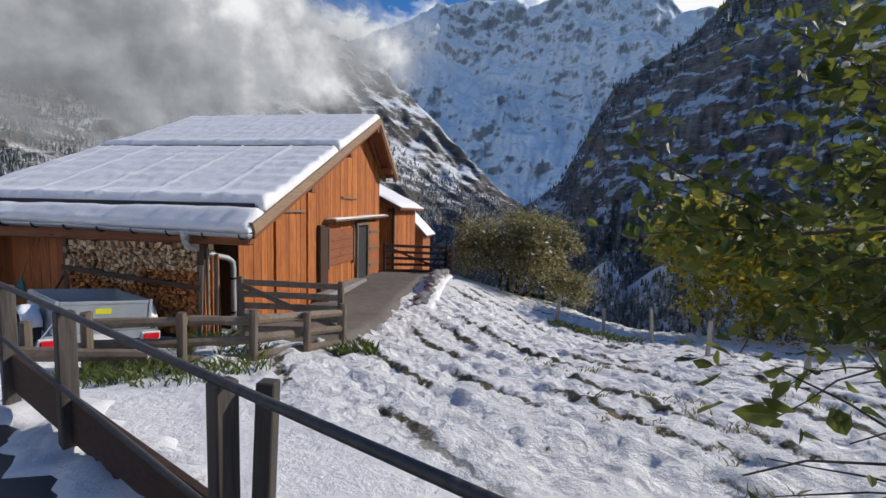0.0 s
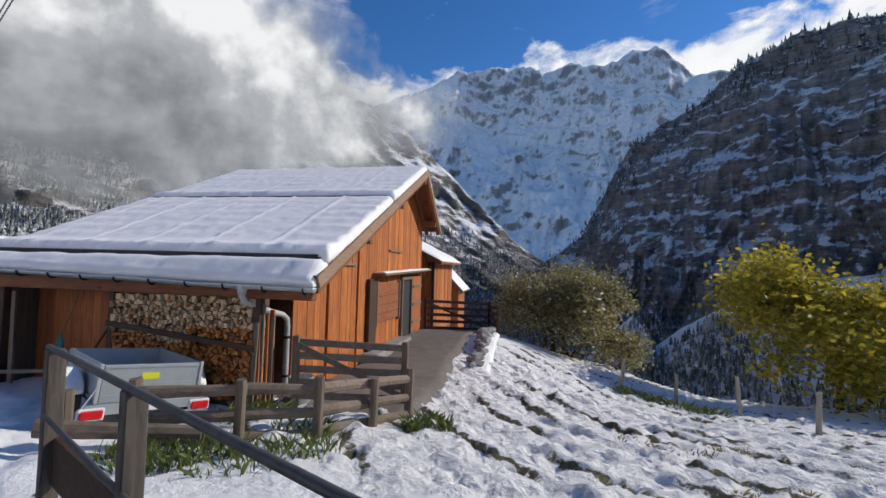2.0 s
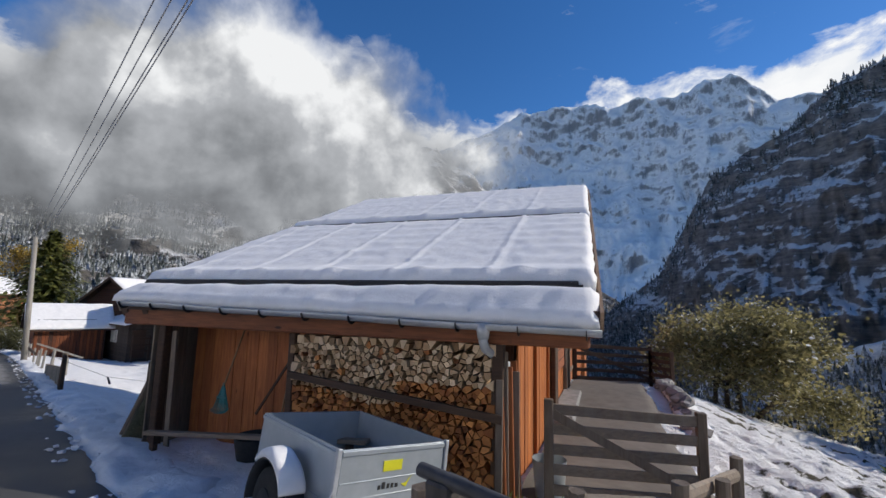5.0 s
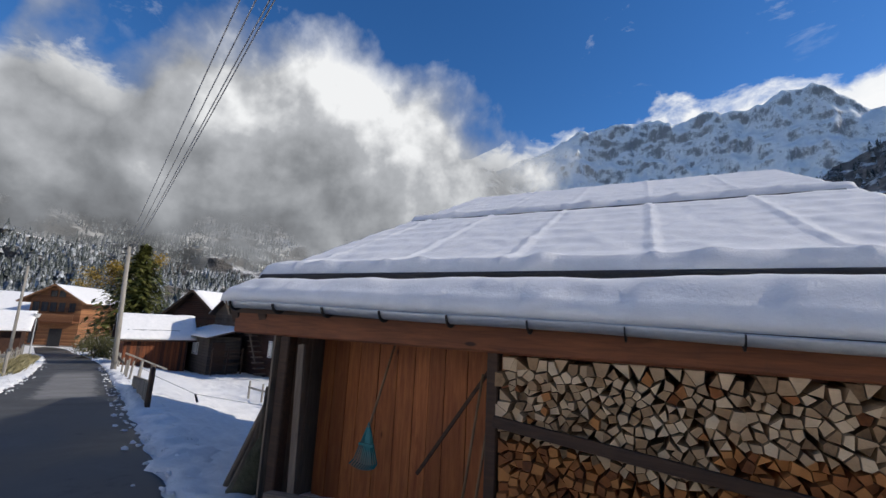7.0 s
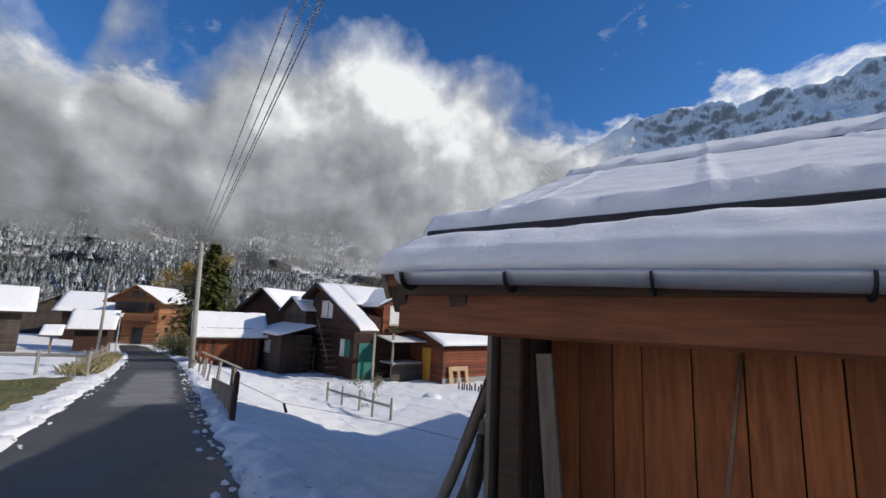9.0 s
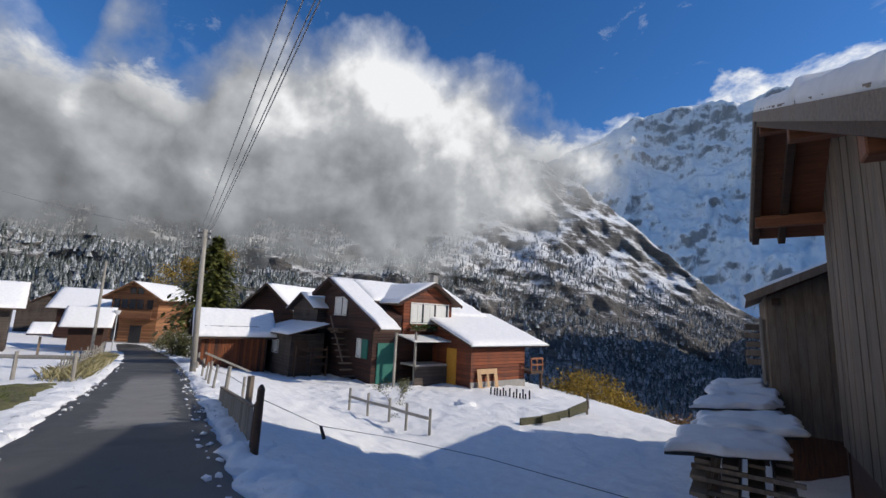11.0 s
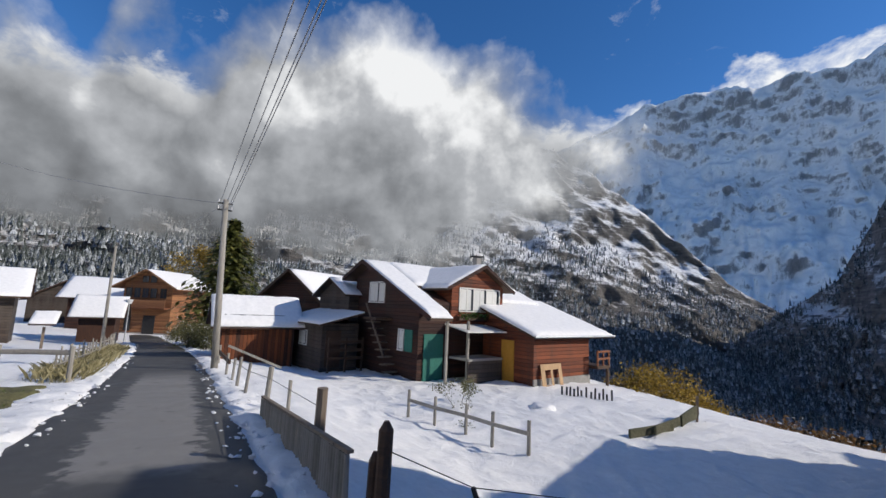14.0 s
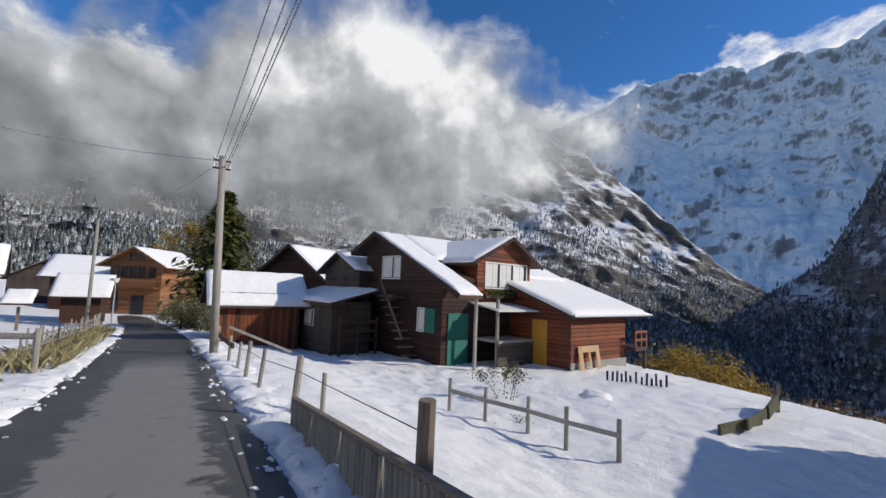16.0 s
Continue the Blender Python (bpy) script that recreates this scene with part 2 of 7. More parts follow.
def tube(name, pts, radius, material, parent=None, label="", res=3):
    cu = bpy.data.curves.new(name, "CURVE")
    cu.dimensions = "3D"
    cu.bevel_depth = radius
    cu.bevel_resolution = res
    sp = cu.splines.new("POLY")
    sp.points.add(len(pts) - 1)
    for q, p in zip(sp.points, pts):
        q.co = (*p, 1)
    tmp = bpy.data.objects.new(name + "_tmp", cu)
    me = bpy.data.meshes.new_from_object(tmp)
    bpy.data.objects.remove(tmp)
    me.name = name
    me.materials.clear()
    me.materials.append(material)
    ob = new(name, me)
    if parent:
        ob.parent = parent
    if label:
        ob["label"] = label
    return smooth(ob)


def wob(x, y, z=0.0, s=1.0):
    return noise.noise((x * s, y * s, z * s))


def fbm(x, y, z=0.0, s=1.0, octaves=4):
    return noise.fractal((x * s, y * s, z * s), 1.0, 2.0, octaves)


def snow_sheet(name, u0, u1, v0, v1, at, thick, material, parent=None, label="", nu=40, nv=20, rough=0.03, lip=0.08, shape=None):
    """A layer of snow over a slope: at(u, v) is the slope's surface, thick the depth; its rim is rounded."""
    bm = bmesh.new()
    top, bot = [], []
    for j in range(nv + 1):
        rt, rb = [], []
        for i in range(nu + 1):
            fu, fv = i / nu, j / nv
            u, v = u0 + (u1 - u0) * fu, v0 + (v1 - v0) * fv
            p = Vector(at(u, v))
            edge = min(min(fu, 1 - fu) * abs(u1 - u0), min(fv, 1 - fv) * abs(v1 - v0))
            k = min(1.0, edge / max(lip, 1e-4))
            k = 0.35 + 0.65 * math.sqrt(max(0.0, 1 - (1 - k) ** 2))
            h = thick * k + rough * fbm(p.x, p.y, p.z, 1.7, 4) * k
            if shape:
                h += shape(u, v)
            jut = 0.03 * wob(p.x * 5, p.y * 5, p.z * 5)
            rt.append(bm.verts.new(p + Vector((jut, jut, max(0.01, h)))))
            rb.append(bm.verts.new(p))
        top.append(rt)
        bot.append(rb)
    for j in range(nv):
        for i in range(nu):
            bm.faces.new((top[j][i], top[j][i + 1], top[j + 1][i + 1], top[j + 1][i]))
            bm.faces.new((bot[j][i], bot[j + 1][i], bot[j + 1][i + 1], bot[j][i + 1]))
    for i in range(nu):
        bm.faces.new((bot[0][i], bot[0][i + 1], top[0][i + 1], top[0][i]))
        bm.faces.new((bot[nv][i + 1], bot[nv][i], top[nv][i], top[nv][i + 1]))
    for j in range(nv):
        bm.faces.new((bot[j + 1][0], bot[j][0], top[j][0], top[j + 1][0]))
        bm.faces.new((bot[j][nu], bot[j + 1][nu], top[j + 1][nu], top[j][nu]))
    bmesh.ops.recalc_face_normals(bm, faces=bm.faces)
    return smooth(part(name, bm, material, parent, label))


# ---- the lie of the land: s runs down the road, d to its right ----
ROAD_O, ROAD_U, ROAD_V = Vector((0.14, 0.40)), Vector((-0.868, 0.497)), Vector((0.497, 0.868))


def sd(x, y):
    q = Vector((x, y)) - ROAD_O
    return q.dot(ROAD_U), q.dot(ROAD_V)


def xy(s, d):
    q = ROAD_O + ROAD_U * s + ROAD_V * d
    return q.x, q.y


def ramp01(x, a, b):
    t = min(1.0, max(0.0, (x - a) / (b - a)))
    return t * t * (3 - 2 * t)


def road_z(s):
    return 0.09 - 0.054 * max(-30.0, min(s, 68.0))


def bend(s):
    """How far the road's middle strays to the right of the straight line."""
    return -0.0016 * max(0.0, s - 30.0) ** 2 if s < 75 else -3.24 - 0.144 * (s - 75)


def land(x, y):
    s, d = sd(x, y)
    d -= bend(s)
    r = road_z(s)
    if d < 0:
        side = max(0.0, -d - 2.2)
        z = r + 0.02 * min(side, 12) + 0.16 * ramp01(side, 12, 90) * 60
    else:
        k = 0.155 + (0.085 - 0.155) * ramp01(s, 2, 9)
        field = r - k * max(0.0, d - 1.3)
        flat = -2.5 - 0.04 * max(0.0, s - 36)
        bank = r + (flat - r) * ramp01(d, 1.1, 6.5)
        z = field + (bank - field) * ramp01(s, 12, 22)
        rim = 21 + 6 * ramp01(s, 6, -6) + 1.2 * math.sin(s * 0.21)
        z -= 0.035 * max(0.0, d - rim + 6) ** 1.7 if d < 60 else 0.035 * (66 - rim) ** 1.7 + 0.62 * (min(d, 420) - 60)
        z -= 0.0 if s < 58 else 0.05 * (s - 58) * ramp01(d, 6, 20)
    if 9 < y < 34 and -10 < x < 4:
        z += 0.72 * ramp01(y, 9.5, 17.0) * ramp01(x, 2.6, -1.4) * ramp01(y, 33, 21) * ramp01(x, -9.5, -6.0)
    return max(z, -230.0)


# ---- ground, one sheet out to the far valley ----
def lines(lo, hi, fine_lo, fine_hi, step, grow=1.16):
    a = list(np.arange(fine_lo, fine_hi, step))
    up, st = a[-1], step
    while up < hi:
        st *= grow
        up += st
        a.append(up)
    dn, st = a[0], step
    while dn > lo:
        st *= grow
        dn -= st
        a.insert(0, dn)
    return a


def terrace(s, d):
    """Height of the cattle terraces, and how far their risers are worn to the earth."""
    x, y = xy(s, d)
    q = 0.895 * d - 0.447 * s + 0.55 * wob(x, y, 3, 0.30) + 0.12 * wob(x, y, 7, 1.3)
    saw = 1.0 - (q * 1.2) % 1.0
    worn = math.exp(-((saw - 0.90) / 0.09) ** 2) * ramp01(noise.noise((s * 0.5, q * 1.4, 2.0)), -0.35, 0.3)
    return min(saw / 0.78, (1 - saw) / 0.22), worn


def trodden(s, d):
    """Hoof marks and cattle terraces of the snowy paddock, drifts elsewhere."""
    x, y = xy(s, d)
    h = 0.05 * fbm(x, y, 0, 0.5, 3)
    pad = ramp01(d, 1.5, 4.0) * ramp01(s, 9, 6)
    if pad > 0:
        step, worn = terrace(s, d)
        h += pad * (0.065 * step - 0.03 + 0.05 * fbm(x, y, 5, 2.4, 4) + 0.085 * noise.noise((x * 4.2, y * 4.2, 9)) - 0.13 * max(0.0, noise.noise((x * 7.5, y * 7.5, 4))))
    else:
        h += 0.05 * fbm(x, y, 5, 1.6, 4) + 0.04 * noise.noise((x * 2.7, y * 2.7, 2)) - 0.05 * max(0.0, noise.noise((x * 4.4, y * 4.4, 6)) - 0.15)
    return h


def ground_mesh():
    ss = lines(-2600, 2600, -7, 40, 0.15)
    ss = [v for v in ss if not -5 < v < 9] + list(np.arange(-4.93, 9.0, 0.085))
    ss.sort()
    ds = lines(-2600, 2600, -8, 26, 0.16)
    ds = [v for v in ds if not 1.5 < v < 11] + list(np.arange(1.55, 11.0, 0.085))
    ds.sort()
    verts, faces, worn = [], [], []
    for s in ss:
        for d in ds:
            x, y = xy(s, d)
            z = land(x, y)
            if -12 < s < 60 and -14 < d < 40:
                off = d - bend(s)
                bare = ramp01(abs(off + 0.35), 1.35, 1.75)
                z += trodden(s, d) * bare - 0.10 * (1 - bare)
            else:
                z += 0.8 * fbm(x, y, 0, 0.03, 3)
            worn.append(terrace(s, d)[1] if -6 < s < 10 and 1 < d < 22 else 0.0)
            verts.append((x, y, z))
    n = len(ds)
    for i in range(len(ss) - 1):
        for j in range(n - 1):
            a = i * n + j
            faces.append((a, a + 1, a + n + 1, a + n))
    me = bpy.data.meshes.new("ground")
    me.from_pydata(verts, [], faces)
    me.materials.append(M["snow"])
    me.attributes.new("tread", "FLOAT", "POINT").data.foreach_set("value", worn)
    return me


ground = smooth(new("ground", ground_mesh()))
if ground.data.polygons[0].normal.z < 0:
    ground.data.flip_normals()
tagged(ground, "trodden snow over thin alpine grass, sloping down to the valley", "ground", kind="structure")


def asphalt_mat():
    m, nt, b = nodes_of("worn_asphalt")
    g = G(nt)
    p = g.world_pos((1, 1, 1), (0, 0, math.atan2(0.868, 0.497)))
    f = g.noise(p, 90, 4, 0.7)
    big = g.noise(g.world_pos((0.5, 0.5, 0.5)), 1.1, 5, 0.6, 0.5)
    tint = g.noise(g.world_pos(), 4.0, 4)
    col = g.ramp(big, (0.34, (0.045, 0.045, 0.045)), (0.46, (0.075, 0.074, 0.072)), (0.56, (0.115, 0.112, 0.106)), (0.8, (0.155, 0.148, 0.138)))
    sp = g.n("SeparateXYZ", Vector=g.world_pos())
    px = g.math("SUBTRACT", sp.outputs["X"], 0.14)
    py = g.math("SUBTRACT", sp.outputs["Y"], 0.40)
    s = g.math("ADD", g.math("MULTIPLY", px, -0.868), g.math("MULTIPLY", py, 0.497))
    d = g.math("ADD", g.math("MULTIPLY", px, 0.497), g.math("MULTIPLY", py, 0.868))
    wig = g.math("MULTIPLY", g.math("SUBTRACT", tint, 0.5), 0.9)
    off = g.math("ABSOLUTE", g.math("ADD", g.math("ADD", d, 0.2), wig))
    mend = g.math("MULTIPLY", g.step(off, 0.72, 0.62), g.math("MULTIPLY", g.step(g.math("ADD", s, wig), 22.6, 23.2), g.step(s, 35.0, 32.0)))
    damp = g.math("MULTIPLY", g.step(s, 19.5, 21.5), g.step(g.math("ADD", s, g.math("MULTIPLY", wig, 4.0)), 60.0, 45.0))
    col = g.mix(g.math("MULTIPLY", damp, 0.6), col, (0.07, 0.07, 0.07))
    col = g.mix(g.math("MULTIPLY", mend, 0.9), col, (0.27, 0.255, 0.235))
    col = g.mix(g.math("MULTIPLY", f, 0.35), col, g.mix(0.6, col, (0.02, 0.02, 0.02)))
    col = g.mix(g.step(tint, 0.62, 0.75), col, g.mix(0.5, col, (0.02, 0.02, 0.022)))
    nt.links.new(col, b.inputs["Base Color"])
    b.inputs["Specular IOR Level"].default_value = 0.3
    r = g.n("MapRange", Value=big, **{"1": 0.35, "2": 0.6, "3": 0.42, "4": 0.7})
    nt.links.new(r.outputs["Result"], b.inputs["Roughness"])
    g.bump(b, f, 0.35, 0.008)
    return m


M["asphalt"] = asphalt_mat()


def road_mesh():
    bm = bmesh.new()
    rows = []
    n = 12
    for i in range(-60, 330):
        s = i * 0.3
        c = bend(s) - 0.35
        w = 1.55 + (0.12 * wob(s, 0, 0, 0.8) + 0.06 * wob(s, 4, 0, 3.0))
        row = []
        for j in range(n + 1):
            off = -w + 2 * w * j / n
            d = c + off
            x, y = xy(s, d)
            crown = 0.03 * (1 - (off / w) ** 2)
            row.append(bm.verts.new((x, y, road_z(s) + crown - 0.012 + (-0.14 if j in (0, n) else 0))))
        rows.append(row)
    for a, b in zip(rows, rows[1:]):
        for j in range(n):
            bm.faces.new((a[j], a[j + 1], b[j + 1], b[j]))
    bmesh.ops.recalc_face_normals(bm, faces=bm.faces)
    return bm


road = smooth(part("road", road_mesh(), M["asphalt"]))
if road.data.polygons[0].normal.z < 0:
    road.data.flip_normals()
tagged(road, "narrow worn asphalt lane with damp dark patches", "road", kind="structure")


# ---- mountains ----
HERE = Vector((-7.0, 5.0, 1.2))


def along(x, table):
    """The value at x of a line through a few (x, value) pairs."""
    return float(np.interp(x, [a for a, _ in table], [b for _, b in table]))


def slope_mesh(az0, az1, crest, foot, near, far, n_az, n_up, seed, rough, bulge=1.0, crag=0.35, grain=5, gully=0.0, ribs=1.0, ledge=0.0, course=40.0):
    """A mountainside seen from the village: foot and crest are heights in degrees by direction, near and far its distances in metres.
    gully cuts ravines down the face, ribs to the ten degrees; ledge sets it back in steps, one to each course of height."""
    verts, faces = [], []
    back = 6
    for i in range(n_az + 1):
        az = az0 + (az1 - az0) * i / n_az
        a = radians(az)
        e0, e1 = along(-az, foot), along(-az, crest)
        n0, n1 = along(-az, near), along(-az, far)
        for j in range(n_up + 1 + back):
            t = min(1.0, j / n_up)
            r = n0 + (n1 - n0) * t ** bulge
            el = e0 + (e1 - e0) * t
            px, py, pz = -math.sin(a) * r, math.cos(a) * r, r * math.tan(radians(el))
            k = rough * (0.25 + 0.75 * min(1, 3 * t))
            sc = 1.0 / (rough * 9)
            rid = noise.ridged_multi_fractal((px * sc + seed, py * sc, pz * sc * 0.7), 0.9, 2.1, 6, 1.0, 2.0) - 1.2
            fine = fbm(px + seed * 50, py, pz, sc * grain, 6)
            r2 = r - k * (0.9 * rid + crag * fine)
            if gully:
                bent = az * 0.1 * ribs + 0.35 * noise.noise((az * 0.22, el * 0.16, seed))
                cut = noise.ridged_multi_fractal((bent, el * 0.03 * ribs, seed * 1.7), 0.8, 2.2, 4, 1.0, 2.0) - 1.1
                r2 -= gully * cut * min(1.0, 2.5 * t) * (1.0 - 0.85 * t ** 3)
            if ledge and j <= n_up:
                q = (pz + 14.0 * noise.noise((az * 0.12, seed, 0.0)) + 5.0 * noise.noise((az * 0.7, seed, el * 0.3))) / course
                r2 += ledge * (math.floor(q) + min(1.0, (q % 1.0) * 4.0) - q) * (0.55 + 0.9 * noise.noise((az * 0.25, q * 0.6, seed)))
            lift = k * 0.22 * (rid + 0.8 * fine) * (1 if t < 1 else 0.75)
            if j > n_up:
                over = (j - n_up) / back
                r2 += over * far[0][1] * 0.25
                lift -= over * far[0][1] * 0.12
            verts.append((HERE.x - math.sin(a) * r2, HERE.y + math.cos(a) * r2, HERE.z + r * math.tan(radians(el)) + lift))
    n = n_up + 1 + back
    for i in range(n_az):
        for j in range(n - 1):
            q = i * n + j
            faces.append((q, q + 1, q + n + 1, q + n))
    return verts, faces


def mountain(name, label, material, *args, **kw):
    v, f = slope_mesh(*args, **kw)
    me = bpy.data.meshes.new(name)
    me.from_pydata(v, [], f)
    me.materials.append(material)
    ob = smooth(new(name, me))
    if Vector(me.polygons[len(me.polygons) // 2].normal).dot(Vector(v[0]) - HERE) > 0:
        me.flip_normals()
    return tagged(ob, label, "mountain", kind="structure"), v


def massif_mat():
    """Deep snow with rock breaking through on the steep ribs and in a broken band half way up."""
    m, nt, b = nodes_of("massif_rock")
    g = G(nt)
    p = g.world_pos((0.01, 0.01, 0.01))
    streak = g.noise(g.world_pos((0.012, 0.012, 0.0035)), 1.6, 10, 0.68, 0.4)
    crack = g.noise(p, 3.6, 14, 0.78, 0.4)
    patch = g.noise(p, 0.22, 4, 0.6)
    nz = g.normal_z()
    z = g.n("SeparateXYZ", Vector=g.world_pos()).outputs["Z"]
    z = g.math("ADD", z, g.math("MULTIPLY", g.math("SUBTRACT", patch, 0.5), 900.0))
    band = g.math("MULTIPLY", g.step(z, 560.0, 700.0), g.step(z, 1000.0, 840.0))
    crest = g.step(z, 1260.0, 1500.0)
    k = g.math("SUBTRACT", nz, g.math("MULTIPLY", g.math("SUBTRACT", crack, 0.5), 1.9))
    k = g.math("SUBTRACT", k, g.math("MULTIPLY", g.math("SUBTRACT", streak, 0.5), 1.5))
    k = g.math("SUBTRACT", k, g.math("MULTIPLY", band, 0.22))
    k = g.math("SUBTRACT", k, g.math("MULTIPLY", crest, 0.10))
    rock = g.ramp(crack, (0.3, (0.15, 0.16, 0.18)), (0.7, (0.34, 0.34, 0.35)))
    snow = g.ramp(streak, (0.3, (0.76, 0.77, 0.79)), (0.7, (0.92, 0.91, 0.90)))
    nt.links.new(g.mix(g.step(k, -0.16, 0.26), rock, snow), b.inputs["Base Color"])
    b.inputs["Roughness"].default_value = 0.9
    b.inputs["Specular IOR Level"].default_value = 0.1
    g.bump(b, g.math("ADD", g.math("MULTIPLY", crack, 0.6), streak), 0.7, 14.0)
    return m


M["massif"] = massif_mat()
M["cliff"] = rock_mat("cliff_rock", (0.07, 0.07, 0.08), (0.36, 0.33, 0.31), 0.46, 0.74, 0.9, 0.45, (-60, 20))
M["slope"] = rock_mat("slope_rock", (0.05, 0.05, 0.05), (0.22, 0.20, 0.18), 0.44, 0.80, 1.0, 0.7, (10, 110))

# directions here run to the right of straight ahead
mountain("far_massif", "huge snow-covered limestone massif closing the valley", M["massif"],
         50, -50,
         [(-50, 18), (-30, 19), (-14, 20.5), (-4.8, 24.2), (2, 25.2), (4.2, 25.4), (6, 24.4), (10, 24.6), (14, 23.8), (16.5, 25.0), (20, 25.2), (24, 22.6), (28, 22.2), (50, 20)],
         [(-50, -4), (50, -4)],
         [(-50, 2300), (50, 2300)], [(-50, 3900), (50, 3900)], 460, 190, 11, 120, bulge=0.9, crag=0.22, grain=9, gully=110, ribs=3.0, ledge=0, course=260)
mid_ob, mid_v = mountain("valley_slope", "steep valley side with snowfields, ledges and dark fir woods", M["slope"],
         100, -14,
         [(-100, 13), (-60, 14), (-40, 17), (-24, 20), (-16, 20.5), (-11, 17.5), (-6, 13), (-2, 8.5), (3, 4.0), (7, 1.2), (10, -2), (14, -8)],
         [(-100, 0.5), (-60, -1), (-40, -4), (-20, -9), (-4, -10), (14, -10)],
         [(-100, 260), (-60, 300), (-20, 420), (14, 520)], [(-100, 900), (-40, 1100), (-10, 1350), (14, 1300)], 320, 130, 31, 52, bulge=1.0, crag=0.6)
cliff_ob, cliff_v = mountain("valley_cliff", "dark rock wall dusted with snow above fir woods", M["cliff"],
         4, -100,
         [(-4, -6), (0, -4.6), (5, -1), (9, 2.2), (12, 4.2), (15, 10), (17.5, 14.8), (21, 17.2), (25.5, 20.1), (28.8, 22.4), (33, 23.6), (40, 24), (50, 19), (60, 15), (100, 14)],
         [(-4, -12), (20, -14), (50, -13), (100, -10)],
         [(-4, 620), (20, 480), (60, 420), (100, 400)], [(-4, 900), (12, 900), (25, 800), (60, 760), (100, 800)], 420, 230, 77, 30, bulge=0.8, gully=34, ribs=5.0, ledge=12, course=27)


# unseen slope added behind the camera; its sunlit snow bounces fill light
M["home"] = rock_mat("bounce_slope_snow", (0.06, 0.06, 0.055), (0.2, 0.19, 0.17), -0.1, 0.25, 0.3, 0.6)
mountain("home_slope", "unseen snow slope added behind the camera to bounce fill light", M["home"], 255, 108,
         [(-255, 22), (-230, 30), (-180, 34), (-140, 30), (-108, 20)], [(-255, -2), (-108, -1)],
         [(-255, 45), (-108, 90)], [(-255, 420), (-108, 520)], 90, 40, 51, 14)
M["spur"] = rock_mat("spur_snow", (0.06, 0.06, 0.065), (0.2, 0.19, 0.18), 0.0, 0.35, 0.3, 0.5)
spur_ob, spur_v = mountain("valley_spur", "snowy spur with firs deep in the valley", M["spur"], -11, -46,
         [(11, -13), (15, -9), (18.6, -5.0), (19.6, -6.2), (21, -8.6), (24, -6), (29, -2.8), (34, -0.7), (46, 2)], [(11, -14.5), (46, -14)],
         [(11, 330), (46, 300)], [(11, 400), (46, 390)], 110, 30, 93, 6)


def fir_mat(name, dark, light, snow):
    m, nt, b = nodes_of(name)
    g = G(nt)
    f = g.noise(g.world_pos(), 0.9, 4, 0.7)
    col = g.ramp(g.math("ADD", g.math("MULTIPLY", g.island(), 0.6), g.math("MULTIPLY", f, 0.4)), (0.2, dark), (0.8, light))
    dust_haze = g.step(g.math("ADD", g.normal_z(), g.math("MULTIPLY", f, 0.7)), 1.25 - snow, 1.6 - snow)
    col = g.mix(dust_haze, col, (0.75, 0.78, 0.82))
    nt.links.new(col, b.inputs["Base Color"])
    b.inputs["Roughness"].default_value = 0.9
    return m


# dusting set above the real snow, so the pale colour stands in for haze
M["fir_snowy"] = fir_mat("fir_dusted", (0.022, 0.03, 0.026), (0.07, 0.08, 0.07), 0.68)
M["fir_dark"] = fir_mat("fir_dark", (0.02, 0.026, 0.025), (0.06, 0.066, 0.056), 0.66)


def forest(name, label, verts, count, seed, chance, h0, h1, material):
    """Many small firs, tiered cones with ragged skirts, standing on a mountainside."""
    rng = random.Random(seed)
    vs, fs = [], []
    tries = 0
    made = 0
    while made < count and tries < count * 12:
        tries += 1
        p = Vector(verts[rng.randrange(len(verts))])
        rel = p - HERE
        az = -math.degrees(math.atan2(-rel.x, rel.y))
        el = math.degrees(math.atan2(rel.z, math.hypot(rel.x, rel.y)))
        if rng.random() > chance(az, el, p):
            continue
        p += Vector((rng.uniform(-7, 7), rng.uniform(-7, 7), 0))
        h = h0 + (h1 - h0) * rng.random() ** 1.8
        w = h * rng.uniform(0.18, 0.36)
        turn = rng.random() * 6.28
        for z0, z1, wr in ((-0.1, 0.55, 1.0), (0.3, 0.8, 0.7), (0.6, 1.0, 0.42)):
            o = len(vs)
            k = 6
            for q in range(k):
                a = turn + q * 6.283 / k
                rr = w * wr * rng.uniform(0.7, 1.15)
                vs.append((p.x + rr * math.cos(a), p.y + rr * math.sin(a), p.z + h * z0 + rng.uniform(-0.05, 0.05) * h))
            vs.append((p.x, p.y, p.z + h * z1))
            for q in range(k):
                fs.append((o + q, o + (q + 1) % k, o + k))
        made += 1
    me = bpy.data.meshes.new(name)
    me.from_pydata(vs, [], fs)
    me.materials.append(material)
    return tagged(new(name, me), label, "forest", kind="stuff")


def slope_woods(az, el, p):
    clump = 0.5 + 0.9 * wob(p.x, p.y, p.z, 0.012)
    low = ramp01(el, 13, 6) if az < -14 else ramp01(el, along(az, [(-14, 9), (-2, 3), (8, 0)]) + 2.5, along(az, [(-14, 9), (-2, 3), (8, 0)]) - 1.5)
    return max(0.02 if az < -10 else 0.0, low * clump)


